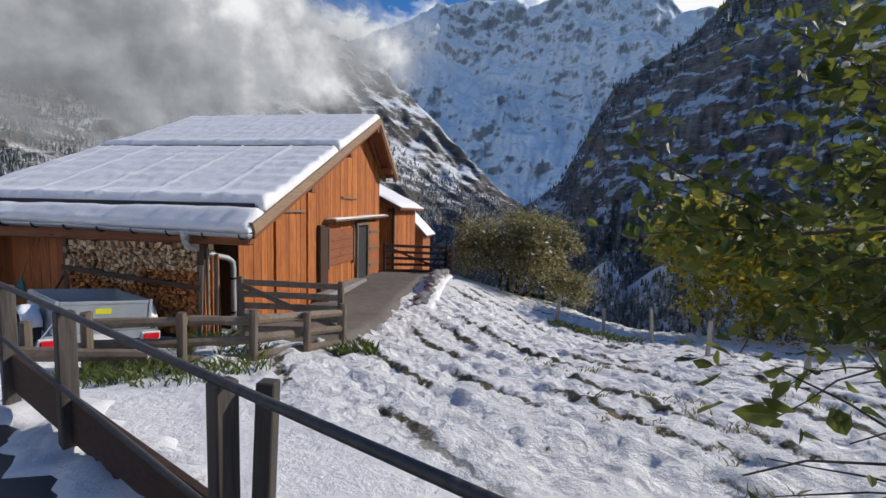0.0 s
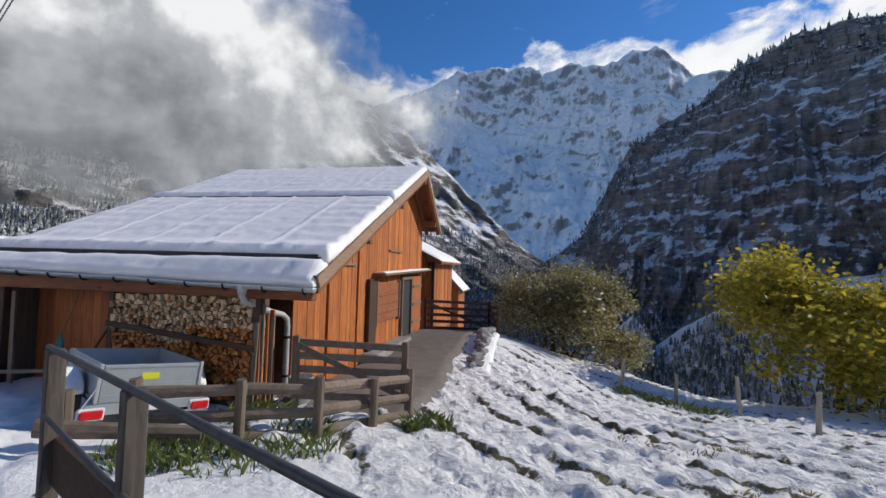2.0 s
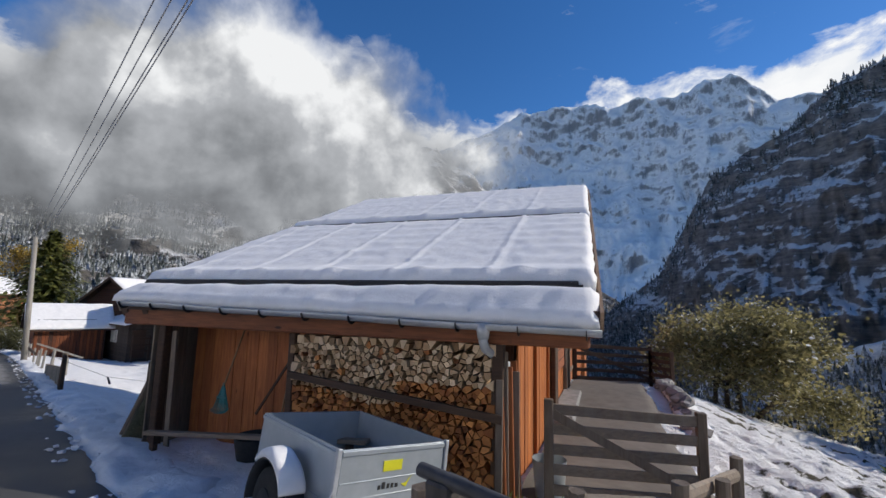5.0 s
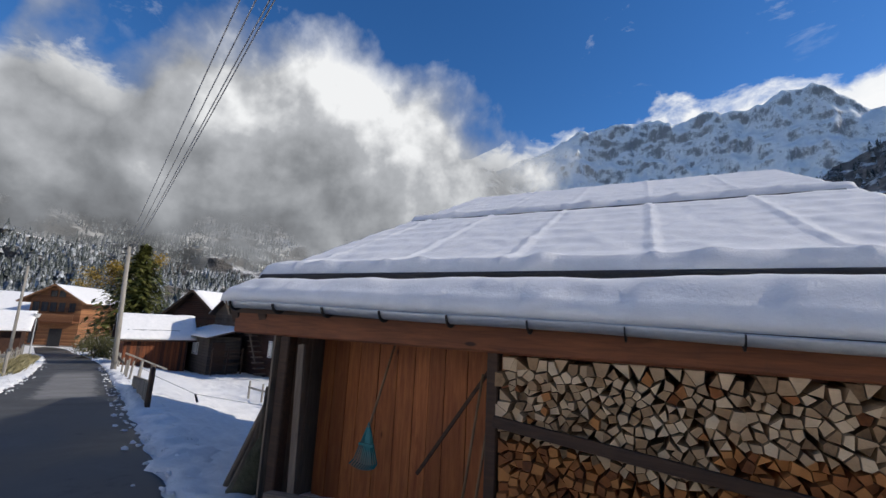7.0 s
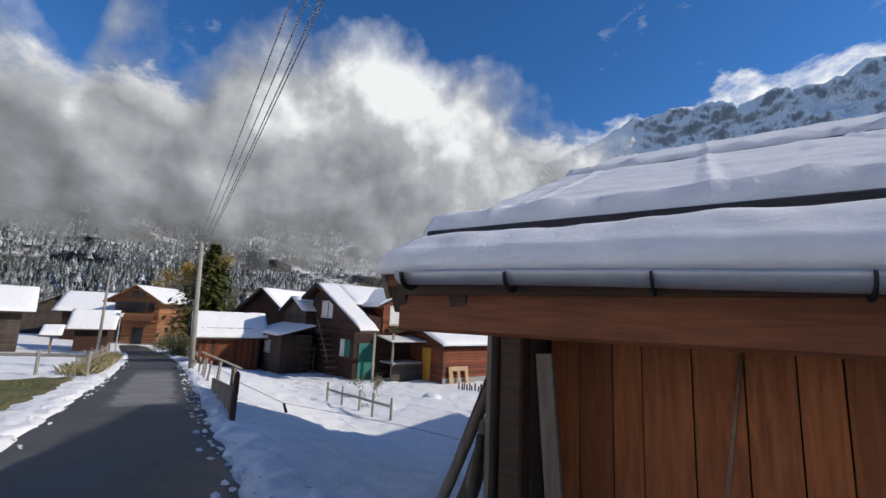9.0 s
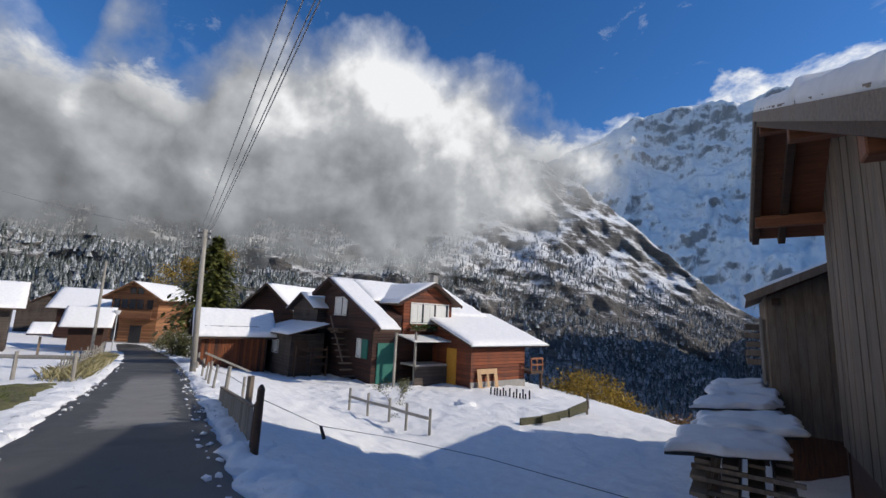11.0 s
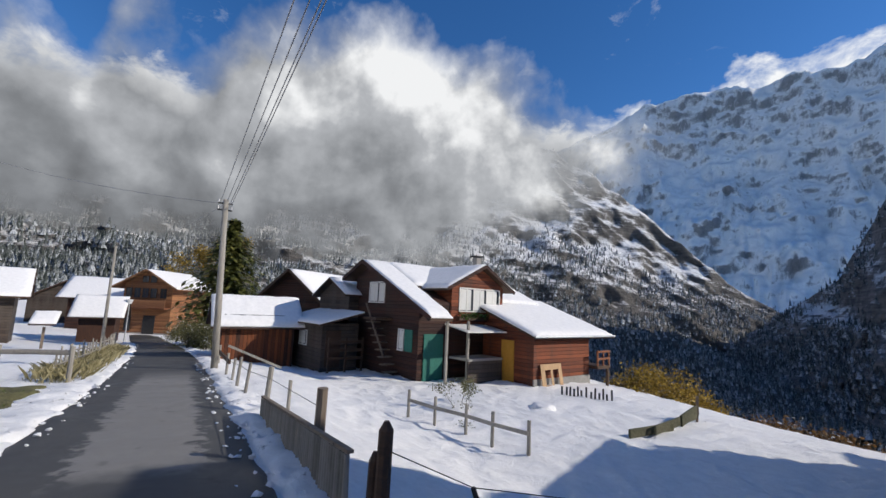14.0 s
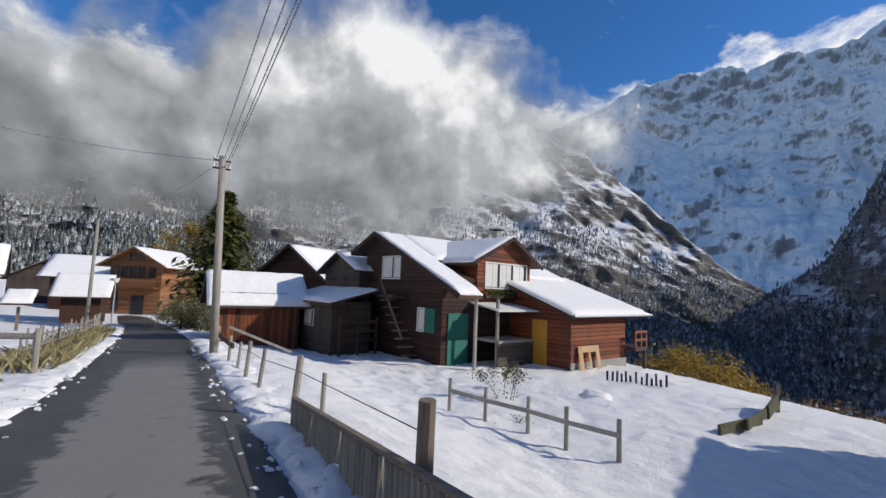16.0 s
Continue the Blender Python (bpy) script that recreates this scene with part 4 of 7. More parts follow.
def build_gutter():
    gut = thing("roof_gutter", "galvanised half-round gutter along the barn eave", "gutter", BARN)
    bm = bmesh.new()
    r, seg = 0.075, 10
    y = EAVE_Y - 0.10
    fall = lambda q: 1.432 - 0.022 * (q - X_W)
    rows = []
    for x in np.linspace(X_W + 0.20, X_E + 0.02, 24):
        z, sag = fall(x), 0.006 * math.sin(x * 2.3)
        row = []
        for ring, rr in ((0, r), (1, r - 0.006)):
            for k in range(seg + 1):
                a = math.pi + math.pi * k / seg
                row.append(bm.verts.new((x, y + rr * math.cos(a), z + sag + rr * math.sin(a))))
        rows.append(row)
    n = seg + 1
    for a, b in zip(rows, rows[1:]):
        for k in range(seg):
            bm.faces.new((a[k], a[k + 1], b[k + 1], b[k]))
            bm.faces.new((a[n + k + 1], a[n + k], b[n + k], b[n + k + 1]))
        bm.faces.new((a[0], b[0], b[n], a[n]))
        bm.faces.new((a[seg], a[n + seg], b[n + seg], b[seg]))
    for row in (rows[0], rows[-1]):
        bm.faces.new(row[:n])
    bmesh.ops.recalc_face_normals(bm, faces=bm.faces)
    smooth(part("trough", bm, M["metal"], gut))
    for i in range(11):
        x = X_W + 0.26 + i * 0.65
        z = fall(x)
        pts = [(x, y + 0.085 * math.cos(a), z - 0.01 + 0.085 * math.sin(a)) for a in np.linspace(math.pi, 2 * math.pi, 9)]
        bm = bmesh.new()
        for p, q in zip(pts, pts[1:]):
            beam(bm, p, q, 0.03, 0.008, up=(1, 0, 0))
        beam(bm, pts[-1], (x, y + 0.15, z + 0.06), 0.03, 0.008)
        part("bracket", bm, M["iron"], gut)
    return gut


M["iron"] = plain_mat("dark_iron", (0.018, 0.018, 0.02), (0.05, 0.047, 0.045), 25, 0.5, 0.6, 0.2)
build_gutter()
dp = thing("downpipe", "grey galvanised downpipe with a swan neck at the barn corner", "downpipe", BARN)
tube("pipe", [(-0.12, -1.18, 1.28), (-0.12, -1.18, 1.12), (-0.11, -1.12, 1.04), (-0.06, -0.55, 0.84), (-0.02, -0.24, 0.76), (0.0, -0.14, 0.68), (0.0, -0.12, 0.55), (0.0, -0.12, -0.75)], 0.05, M["metal"], dp)
bm = bmesh.new()
rod(bm, (-0.12, -1.18, 1.31), (-0.12, -1.18, 1.14), 0.085, 0.055, 14)
smooth(part("funnel", bm, M["metal"], dp))
for z in (0.35, -0.3):
    bm = bmesh.new()
    rod(bm, (0.0, -0.12, z), (0.0, -0.12, z + 0.04), 0.06, 0.06, 14)
    part("pipe_clip", bm, M["iron"], dp)


# ---- firewood stack under the barn eave ----
def endgrain_mat(name, a, b2):
    m, nt, b = nodes_of(name)
    g = G(nt)
    f = g.noise(g.coords("Object", (1, 1, 1)), 30, 4, 0.6)
    each = g.math("FRACT", g.math("ADD", g.random(), g.island()))
    fac = g.math("ADD", g.math("MULTIPLY", each, 0.75), g.math("MULTIPLY", f, 0.25))
    nt.links.new(g.ramp(fac, (0.08, tuple(c * 0.35 for c in a)), (0.25, a), (0.85, b2)), b.inputs["Base Color"])
    b.inputs["Roughness"].default_value = 0.85
    g.bump(b, f, 0.5, 0.01)
    return m


M["log_pale"] = endgrain_mat("split_log_pale", (0.36, 0.22, 0.11), (0.72, 0.54, 0.34))
M["log_orange"] = endgrain_mat("split_log_orange", (0.26, 0.085, 0.022), (0.56, 0.24, 0.07))
M["bark"] = plain_mat("bark", (0.03, 0.022, 0.016), (0.10, 0.075, 0.05), 14, 0.9, 0, 0.8, 0.02)


def cell_of(i, pts, limit):
    """The cell of point i among its neighbours, cut out of a square."""
    cx, cy = pts[i]
    poly = [(cx - limit, cy - limit), (cx + limit, cy - limit), (cx + limit, cy + limit), (cx - limit, cy + limit)]
    for j, (px, py) in enumerate(pts):
        if j == i or abs(px - cx) > 2 * limit or abs(py - cy) > 2 * limit:
            continue
        mx, my, nx, ny = (cx + px) / 2, (cy + py) / 2, px - cx, py - cy
        out = []
        for (ax, ay), (bx, by) in zip(poly, poly[1:] + poly[:1]):
            da, db = (ax - mx) * nx + (ay - my) * ny, (bx - mx) * nx + (by - my) * ny
            if da <= 0:
                out.append((ax, ay))
            if (da < 0) != (db < 0) and da != db:
                t = da / (da - db)
                out.append((ax + (bx - ax) * t, ay + (by - ay) * t))
        poly = out
        if len(poly) < 3:
            return []
    return poly


def firewood():
    st = thing("firewood_stack", "tall stack of split firewood logs, pale above and orange below", "firewood", BARN)
    rng = random.Random(12)
    x0, x1, z0, z1 = -2.60, -0.10, -0.42, 1.03
    rest = {True: bmesh.new(), False: bmesh.new()}
    pts = []
    dz, dx = 0.059, 0.073
    row = 0
    z = z0
    while z < z1:
        x = x0 + (0.5 if row % 2 else 0.0) * dx
        while x < x1:
            pts.append((x + rng.uniform(-0.028, 0.028), z + rng.uniform(-0.023, 0.023)))
            x += dx
        z += dz
        row += 1
    for i, (cx, cz) in enumerate(pts):
        poly = cell_of(i, pts, 0.066)
        if len(poly) < 3:
            continue
        sx = rng.uniform(0.80, 0.95)
        poly = [(cx + (a - cx) * sx, cz + (b - cz) * sx) for a, b in poly]
        # a split log has few corners
        while len(poly) > rng.choice((3, 3, 4, 4, 5)):
            k = min(range(len(poly)), key=lambda q: abs((poly[q][0] - poly[q - 1][0]) * (poly[(q + 1) % len(poly)][1] - poly[q - 1][1]) - (poly[q][1] - poly[q - 1][1]) * (poly[(q + 1) % len(poly)][0] - poly[q - 1][0])))
            poly.pop(k)
        y = -0.99 + rng.uniform(-0.035, 0.05)
        line = 0.56 - 0.13 * (cx - x0)
        pale = cz > line or (cx < -1.2 and cz > line - 0.1)
        if cx > -1.2 and cz < 0.62:
            pale = False
        pale = pale and rng.random() < 0.9
        own = -2.15 < cx < -1.25
        bm = bmesh.new() if own else rest[pale]
        tilt = rng.uniform(-0.012, 0.012)
        fr = [bm.verts.new((a, y + (a - cx) * tilt * 20 * 0.1, b)) for a, b in poly]
        bk = [bm.verts.new((a, y + 0.36, b)) for a, b in poly]
        bm.faces.new(fr)
        bm.faces.new(bk[::-1])
        for q in range(len(poly)):
            bm.faces.new((fr[q], bk[q], bk[(q + 1) % len(poly)], fr[(q + 1) % len(poly)]))
        if own:
            bmesh.ops.recalc_face_normals(bm, faces=bm.faces)
            part("log", bm, M["log_pale"] if pale else M["log_orange"], st)
    for pale, bm in rest.items():
        bmesh.ops.recalc_face_normals(bm, faces=bm.faces)
        lo = part("log_pile", bm, M["log_pale"] if pale else M["log_orange"], st)
        lo["kind"] = "stuff"
    # dark sheet behind the logs stands in for the shade in their gaps
    bm = bmesh.new()
    box(bm, (x0, -0.62, -1.1), (x1, -0.5, z1))
    box(bm, (x0, -0.98, -1.1), (x1, -0.5, z0 - 0.07))
    part("backing", bm, M["bark"], st)
    return st


firewood()
plank = thing("retaining_plank", "long dark plank nailed across the firewood stack", "plank", BARN)
bm = bmesh.new()
beam(bm, (-2.66, -1.06, 0.58), (0.06, -1.06, 0.33), 0.035, 0.085, 0.006)
part("board", bm, M["wood_dark"], plank)
for z, d2 in ((-0.36, 0.0),):
    low = thing("lying_plank", "long weathered plank lying along the front of the barn", "plank", BARN)
    bm = bmesh.new()
    beam(bm, (-4.75, -1.25, z + 0.04), (-1.35, -1.28, z + 0.36), 0.10, 0.05, 0.006)
    part("board", bm, M["wood_oldx"], low)
    for x in (-4.6, -1.6):
        bm = bmesh.new()
        beam(bm, (x, -1.25, -1.0), (x, -1.25, z + (0.04 if x < -3 else 0.31)), 0.07, 0.07)
        part("support", bm, M["wood_dark"], low)


def slat_pile():
    """Thin poles and slabs leaning on the right end of the stack."""
    rng = random.Random(3)
    for i in range(6):
        t = thing("leaning_slab", "rough bark-edged slab leaning on the firewood end", "timber", BARN, "slabs by the firewood")
        bm = bmesh.new()
        x = 0.02 + 0.045 * i * 0.6
        beam(bm, (x + rng.uniform(0, 0.06), -1.1 + 0.06 * i, -0.95), (x + rng.uniform(-0.05, 0.03), -0.98 + 0.05 * i, rng.uniform(0.55, 1.0)), rng.uniform(0.05, 0.09), 0.03, 0.005)
        part("slab", bm, M["wood_shade"] if i % 2 else M["wood_old"], t)


slat_pile()


def west_poles():
    """Poles, slabs and a mossy trunk leaning on the west corner."""
    rng = random.Random(8)
    for i in range(8):
        t = thing("leaning_pole", "weathered pole leaning against the barn corner post", "timber", BARN, "poles at the barn corner")
        bm = bmesh.new()
        lean = rng.uniform(0.2, 0.85)
        x = WALL_W - 0.12 - 0.05 * i
        rod(bm, (x - lean, -0.95 + rng.uniform(-0.1, 0.3), -1.25), (WALL_W - 0.08 - 0.01 * i, -0.95 + 0.07 * i, rng.uniform(0.45, 1.15)), rng.uniform(0.03, 0.055), rng.uniform(0.02, 0.04), 8)
        smooth(part("pole", bm, M["wood_old"] if i % 3 else M["bark"], t))
    t = thing("mossy_trunk", "mossy old slab of trunk leaning on the barn corner", "timber", BARN)
    bm = bmesh.new()
    rod(bm, (WALL_W - 0.75, -0.8, -1.3), (WALL_W - 0.12, -0.82, 0.05), 0.26, 0.10, 12)
    for v in bm.verts:
        v.co += Vector((0.06 * wob(*v.co, 4), 0.06 * wob(v.co.y, v.co.z, v.co.x, 4), 0))
    smooth(part("trunk", bm, M["moss"], t))
    t = thing("leaning_board", "weathered board leaning inside the wood store", "timber", BARN)
    bm = bmesh.new()
    beam(bm, (WALL_W + 0.46, -0.98, -1.05), (WALL_W + 0.25, -0.86, 1.0), 0.09, 0.035, 0.005, up=(0, 1, 0))
    part("board", bm, M["wood_old"], t)


M["moss"] = plain_mat("mossy_bark", (0.03, 0.035, 0.015), (0.11, 0.10, 0.06), 9, 0.95, 0, 0.9, 0.03)
west_poles()
M["teal"] = plain_mat("teal_plastic", (0.02, 0.16, 0.17), (0.03, 0.22, 0.24), 12, 0.5)
M["stick"] = wood_mat("tool_handle", (0.22, 0.12, 0.06), (0.42, 0.27, 0.15), knots=False)


def rake(x):
    t = thing("leaf_rake", "teal plastic leaf rake leaning handle-up on the board wall", "rake", BARN)
    bm = bmesh.new()
    rod(bm, (x, -0.62, 0.24), (x + 0.12, -0.40, 1.12), 0.014, 0.012, 8)
    smooth(part("handle", bm, M["stick"], t))
    for k in range(11):
        a = radians(-24 + 48 * k / 10)
        bm = bmesh.new()
        p = (x + 0.34 * math.sin(a), -0.64, 0.24 - 0.34 * math.cos(a))
        beam(bm, (x, -0.62, 0.29), p, 0.014, 0.006)
        beam(bm, p, (p[0] + 0.01 * math.sin(a), -0.70, p[2] - 0.03), 0.014, 0.006)
        part("tine", bm, M["teal"], t)
    bm = bmesh.new()
    box(bm, (x - 0.09, -0.65, 0.07), (x + 0.09, -0.63, 0.095))
    part("band", bm, M["teal"], t)


rake(-4.13)
for x, w in ((-2.98, 0.20), (-2.86, 0.16)):
    t = thing("broom", "long-handled yard broom leaning by the firewood", "broom", BARN)
    bm = bmesh.new()
    rod(bm, (x - 0.12, -0.70, -0.5), (x + 0.02, -0.55, 0.86), 0.014, 0.012, 8)
    smooth(part("handle", bm, M["stick"], t))
    bm = bmesh.new()
    rod(bm, (x - 0.13, -0.71, -0.42), (x - 0.17, -0.72, -0.85), 0.04, 0.13, 10)
    part("brush", bm, M["wood_old"], t)
M["black_rubber"] = plain_mat("black_rubber", (0.012, 0.012, 0.013), (0.03, 0.03, 0.03), 20, 0.75)
t = thing("mortar_tub", "black plastic mortar tub standing before the board wall", "tub", BARN)
bm = bmesh.new()
rod(bm, (-3.35, -0.72, -0.75), (-3.35, -0.72, -0.32), 0.22, 0.3, 18, caps=False)
rod(bm, (-3.35, -0.72, -0.74), (-3.35, -0.72, -0.70), 0.22, 0.22, 18)
smooth(part("tub", bm, M["black_rubber"], t))


# ---- the small trailer ----
M["alu"] = plain_mat("ribbed_aluminium", (0.36, 0.40, 0.43), (0.48, 0.52, 0.55), 6, 0.42, 0.55, 0.08)
M["red_glass"] = plain_mat("red_lamp_glass", (0.45, 0.01, 0.015), (0.65, 0.02, 0.03), 30, 0.2)
M["white_plastic"] = plain_mat("white_plastic", (0.6, 0.6, 0.6), (0.75, 0.75, 0.75), 10, 0.45)
M["yellow"] = plain_mat("yellow_film", (0.55, 0.52, 0.02), (0.7, 0.66, 0.03), 10, 0.4)
M["rubber"] = plain_mat("tyre_rubber", (0.012, 0.012, 0.012), (0.035, 0.033, 0.03), 30, 0.85)


def build_trailer():
    # local x to its right when seen from behind, y forwards
    fwd = Vector((-0.85, 0.53, 0)).normalized()
    rgt = Vector((fwd.y, -fwd.x, 0))
    base = Vector((-5.22, 6.22, -0.42))
    m = Matrix((rgt, fwd, Vector((0, 0, 1)))).transposed().to_4x4()
    m.translation = base
    m = m @ Matrix.Rotation(radians(7.0), 4, "Y")
    t = thing("trailer", "small grey aluminium box trailer with snow on its mudguard", "trailer", m)
    W, L, zb, zt = 0.56, 1.42, 0.30, 0.74
    def panel(lo, hi, nm="side_panel"):
        bm = bmesh.new()
        box(bm, lo, hi, 0.004)
        return part(nm, bm, M["alu"], t)
    panel((-W, 0, zb), (-W + 0.025, L, zt))
    panel((W - 0.025, 0, zb), (W, L, zt))
    panel((-W, L - 0.025, zb), (W, L, zt), "front_panel")
    tail = panel((-W + 0.03, -0.012, zb), (W - 0.03, 0.014, zt - 0.005), "tailboard")
    panel((-W, 0, zb - 0.02), (W, L, zb), "floor_panel")
    for z in (zb + 0.03, zt - 0.05):
        for sx in (-1, 1):
            bm = bmesh.new()
            box(bm, (sx * W - 0.012, 0.0, z), (sx * W + 0.012, L, z + 0.035), 0.005)
            part("rib", bm, M["alu"], t)
    bm = bmesh.new()
    box(bm, (-W + 0.03, -0.024, zt - 0.05), (W - 0.03, -0.012, zt - 0.012), 0.004)
    part("rib", bm, M["alu"], tail)
    for z in (0.37, 0.49):
        bm = bmesh.new()
        box(bm, (-W + 0.04, -0.017, z), (W - 0.04, -0.012, z + 0.012), 0.002)
        part("rib", bm, M["alu"], tail)
    bm = bmesh.new()
    box(bm, (-0.13, -0.018, 0.55), (0.06, -0.0135, 0.63))
    part("sticker", bm, M["yellow"], tail, "yellow warning sticker")
    for k, (a, w, h) in enumerate(((-0.16, 0.03, 0.03), (-0.12, 0.035, 0.05), (-0.07, 0.03, 0.035), (-0.03, 0.03, 0.035), (0.01, 0.035, 0.03))):
        bm = bmesh.new()
        box(bm, (a, -0.018, 0.42), (a + w - 0.008, -0.0135, 0.42 + h))
        part("lettering", bm, M["black_rubber"], tail, "dark bars of lettering")
    bm = bmesh.new()
    vs = [bm.verts.new((0.07 + a, -0.018, 0.41 + b)) for a, b in ((0, 0.03), (0.05, 0.0), (0.11, 0.09), (0.05, 0.035))]
    bm.faces.new(vs)
    part("mark", bm, M["yellow"], tail, "yellow swoosh mark")
    for sx in (-1, 1):
        bm = bmesh.new()
        box(bm, (sx * W - 0.02, -0.03, zb), (sx * W + 0.02, 0.01, zt + 0.01), 0.006)
        part("corner_post", bm, M["metal"], t)
        bm = bmesh.new()
        box(bm, (sx * (W + 0.03) - 0.13, -0.07, 0.12), (sx * (W + 0.03) + 0.13, -0.03, 0.26), 0.01)
        lamp = part("lamp_plate", bm, M["white_plastic"], t)
        bm = bmesh.new()
        box(bm, (sx * (W + 0.03) - 0.11, -0.10, 0.14), (sx * (W + 0.03) + 0.11, -0.07, 0.24), 0.015)
        part("tail_lamp", bm, M["red_glass"], lamp, "red tail lamp")
        bm = bmesh.new()
        beam(bm, (sx * (W + 0.14), -0.05, 0.24), (sx * (W + 0.02), -0.03, 0.46), 0.012, 0.012)
        part("lamp_stay", bm, M["metal"], t)
    bm = bmesh.new()
    box(bm, (-0.66, -0.05, 0.17), (0.66, -0.02, 0.29), 0.004)
    part("bumper_bar", bm, M["alu"], t)
    bm = bmesh.new()
    box(bm, (-0.16, -0.062, 0.18), (0.2, -0.052, 0.27), 0.004)
    plate = part("plate", bm, M["white_plastic"], t)
    for sx in (-1, 1):
        wx = sx * (W + 0.15)
        bm = bmesh.new()
        bmesh.ops.create_uvsphere(bm, u_segments=24, v_segments=10, radius=1.0, matrix=Matrix.Translation((wx, 0.62, 0.21)) @ Matrix.Rotation(radians(90), 4, "Y") @ Matrix.Diagonal((0.27, 0.27, 0.10, 1)))
        for v in bm.verts:
            v.co.x = wx + max(-0.075, min(0.075, (v.co.x - wx) * 1.7))
        wh = smooth(part("wheel", bm, M["rubber"], t, "black tyre"))
        bm = bmesh.new()
        rod(bm, (wx + sx * 0.06, 0.62, 0.21), (wx + sx * 0.085, 0.62, 0.21), 0.12, 0.11, 18)
        part("rim", bm, M["iron"], wh)
        bm = bmesh.new()
        n = 12
        ring = []
        for k in range(n + 1):
            a = radians(-10 + 200 * k / n)
            c, s_ = math.cos(a), math.sin(a)
            ring.append([bm.verts.new((wx + dx, 0.62 + r * c, 0.21 + r * s_)) for dx, r in ((-0.1, 0.32), (0.1, 0.32), (0.1, 0.335), (-0.1, 0.335))])
        for a, b in zip(ring, ring[1:]):
            for q in range(4):
                bm.faces.new((a[q], a[(q + 1) % 4], b[(q + 1) % 4], b[q]))
        bmesh.ops.recalc_face_normals(bm, faces=bm.faces)
        gd = smooth(part("mudguard", bm, M["black_rubber"], t))
        snow_sheet("mudguard_snow", radians(50), radians(155), -0.11, 0.11, lambda u, v, wx=wx: (wx + v, 0.62 + 0.337 * math.cos(u), 0.21 + 0.337 * math.sin(u)), 0.07, M["snow_roof"], gd, "", 20, 8, 0.03, 0.06)
    bm = bmesh.new()
    beam(bm, (0, L, 0.24), (0, L + 0.9, 0.2), 0.06, 0.06)
    part("drawbar", bm, M["metal"], t)
    bm = bmesh.new()
    rod(bm, (0, L + 0.7, 0.2), (0, L + 0.7, -0.02), 0.025, 0.025)
    part("jockey_leg", bm, M["metal"], t)
    return t


build_trailer()

# ---- iron railing beside the road ----
M["rail"] = plain_mat("weathered_rail", (0.03, 0.028, 0.03), (0.08, 0.076, 0.075), 18, 0.55, 0.0, 0.4, 0.006)


def on_land(x, y):
    return land(x, y)


def build_railing():
    t = thing("railing", "weathered grey-brown wooden railing with a round handrail by the road", "railing")
    D = 1.06
    posts = [5.62, 4.12, 2.06, -1.4, -4.4]
    top = lambda s: 0.935 - 0.012 * (5.6 - s)
    for i, s in enumerate(posts):
        x, y = xy(s, D)
        gz = on_land(x, y)
        bm = bmesh.new()
        z1 = top(s) + 0.0
        w = 0.115 if i < 3 else 0.12
        beam(bm, (x, y, gz - 0.25), (x, y, z1), w, w * 0.8, 0.008, up=(ROAD_U.x, ROAD_U.y, 0))
        part("post", bm, M["rail_post"], t)
    pts = [(*xy(s, D - 0.02), top(s) + 0.006) for s in (5.72, 4.1, 2.0, 0.2, -1.4, -4.6)]
    tube("handrail", pts, 0.023, M["rail"], t, "dark round handrail", 4)
    pts = [(*xy(s, D - 0.05), 0.46 - 0.055 * (5.5 - s)) for s in (5.6, 4.1, 2.0, -4.4)]
    tube("mid_rail", pts, 0.018, M["rail"], t, "", 3)
    bm = bmesh.new()
    a, b2 = xy(5.7, D + 0.03), xy(-4.4, D + 0.03)
    beam(bm, (*a, 0.12), (*b2, -0.02), 0.05, 0.34, 0.006)
    part("kick_board", bm, M["wood_dark"], t)
    x, y = xy(2.0, D)
    bm = bmesh.new()
    beam(bm, (x + 0.09, y + 0.06, -0.45), (x + 0.135, y + 0.10, top(2.0) - 0.02), 0.09, 0.08, 0.006)
    part("strut", bm, M["rail_post"], t)
    return t


build_railing()


# ---- split-rail fence and gate of the paddock ----
def log_rail(p, q, r, parent, material, name="rail", flat=0.55):
    """A rough half-round rail, tapering and a little bent."""
    p, q = Vector(p), Vector(q)
    bm = bmesh.new()
    n, seg = 7, 8
    ax = (q - p).normalized()
    side = Vector((0, 0, 1)).cross(ax).normalized()
    up = ax.cross(side)
    rings = []
    for i in range(n + 1):
        f = i / n
        c = p.lerp(q, f)
        w = r * (1 - 0.15 * f)
        ring = []
        for k in range(seg):
            a = 2 * math.pi * k / seg
            j = 1 + 0.16 * wob(c.x * 3, c.y * 3, k * 1.7)
            ring.append(bm.verts.new(c + side * (math.cos(a) * w * flat * j) + up * (math.sin(a) * w * j + 0.02 * wob(c.x, c.y, 3, 1.5))))
        rings.append(ring)
    for a, b in zip(rings, rings[1:]):
        for k in range(seg):
            bm.faces.new((a[k], a[(k + 1) % seg], b[(k + 1) % seg], b[k]))
    bm.faces.new(rings[0][::-1])
    bm.faces.new(rings[-1])
    bmesh.ops.recalc_face_normals(bm, faces=bm.faces)
    return part(name, bm, material, parent)


def fence_post(p, h, w, parent, material, lean=(0, 0), name="post"):
    bm = bmesh.new()
    rod(bm, (p[0], p[1], p[2] - 0.3), (p[0] + lean[0], p[1] + lean[1], p[2] + h), w * 1.08, w, 8)
    for v in bm.verts:
        v.co += Vector((0.012 * wob(*v.co, 9), 0.012 * wob(v.co.z, v.co.x, v.co.y, 9), 0.02 * wob(v.co.x, v.co.y, 1, 30)))
    return part(name, bm, material, parent)


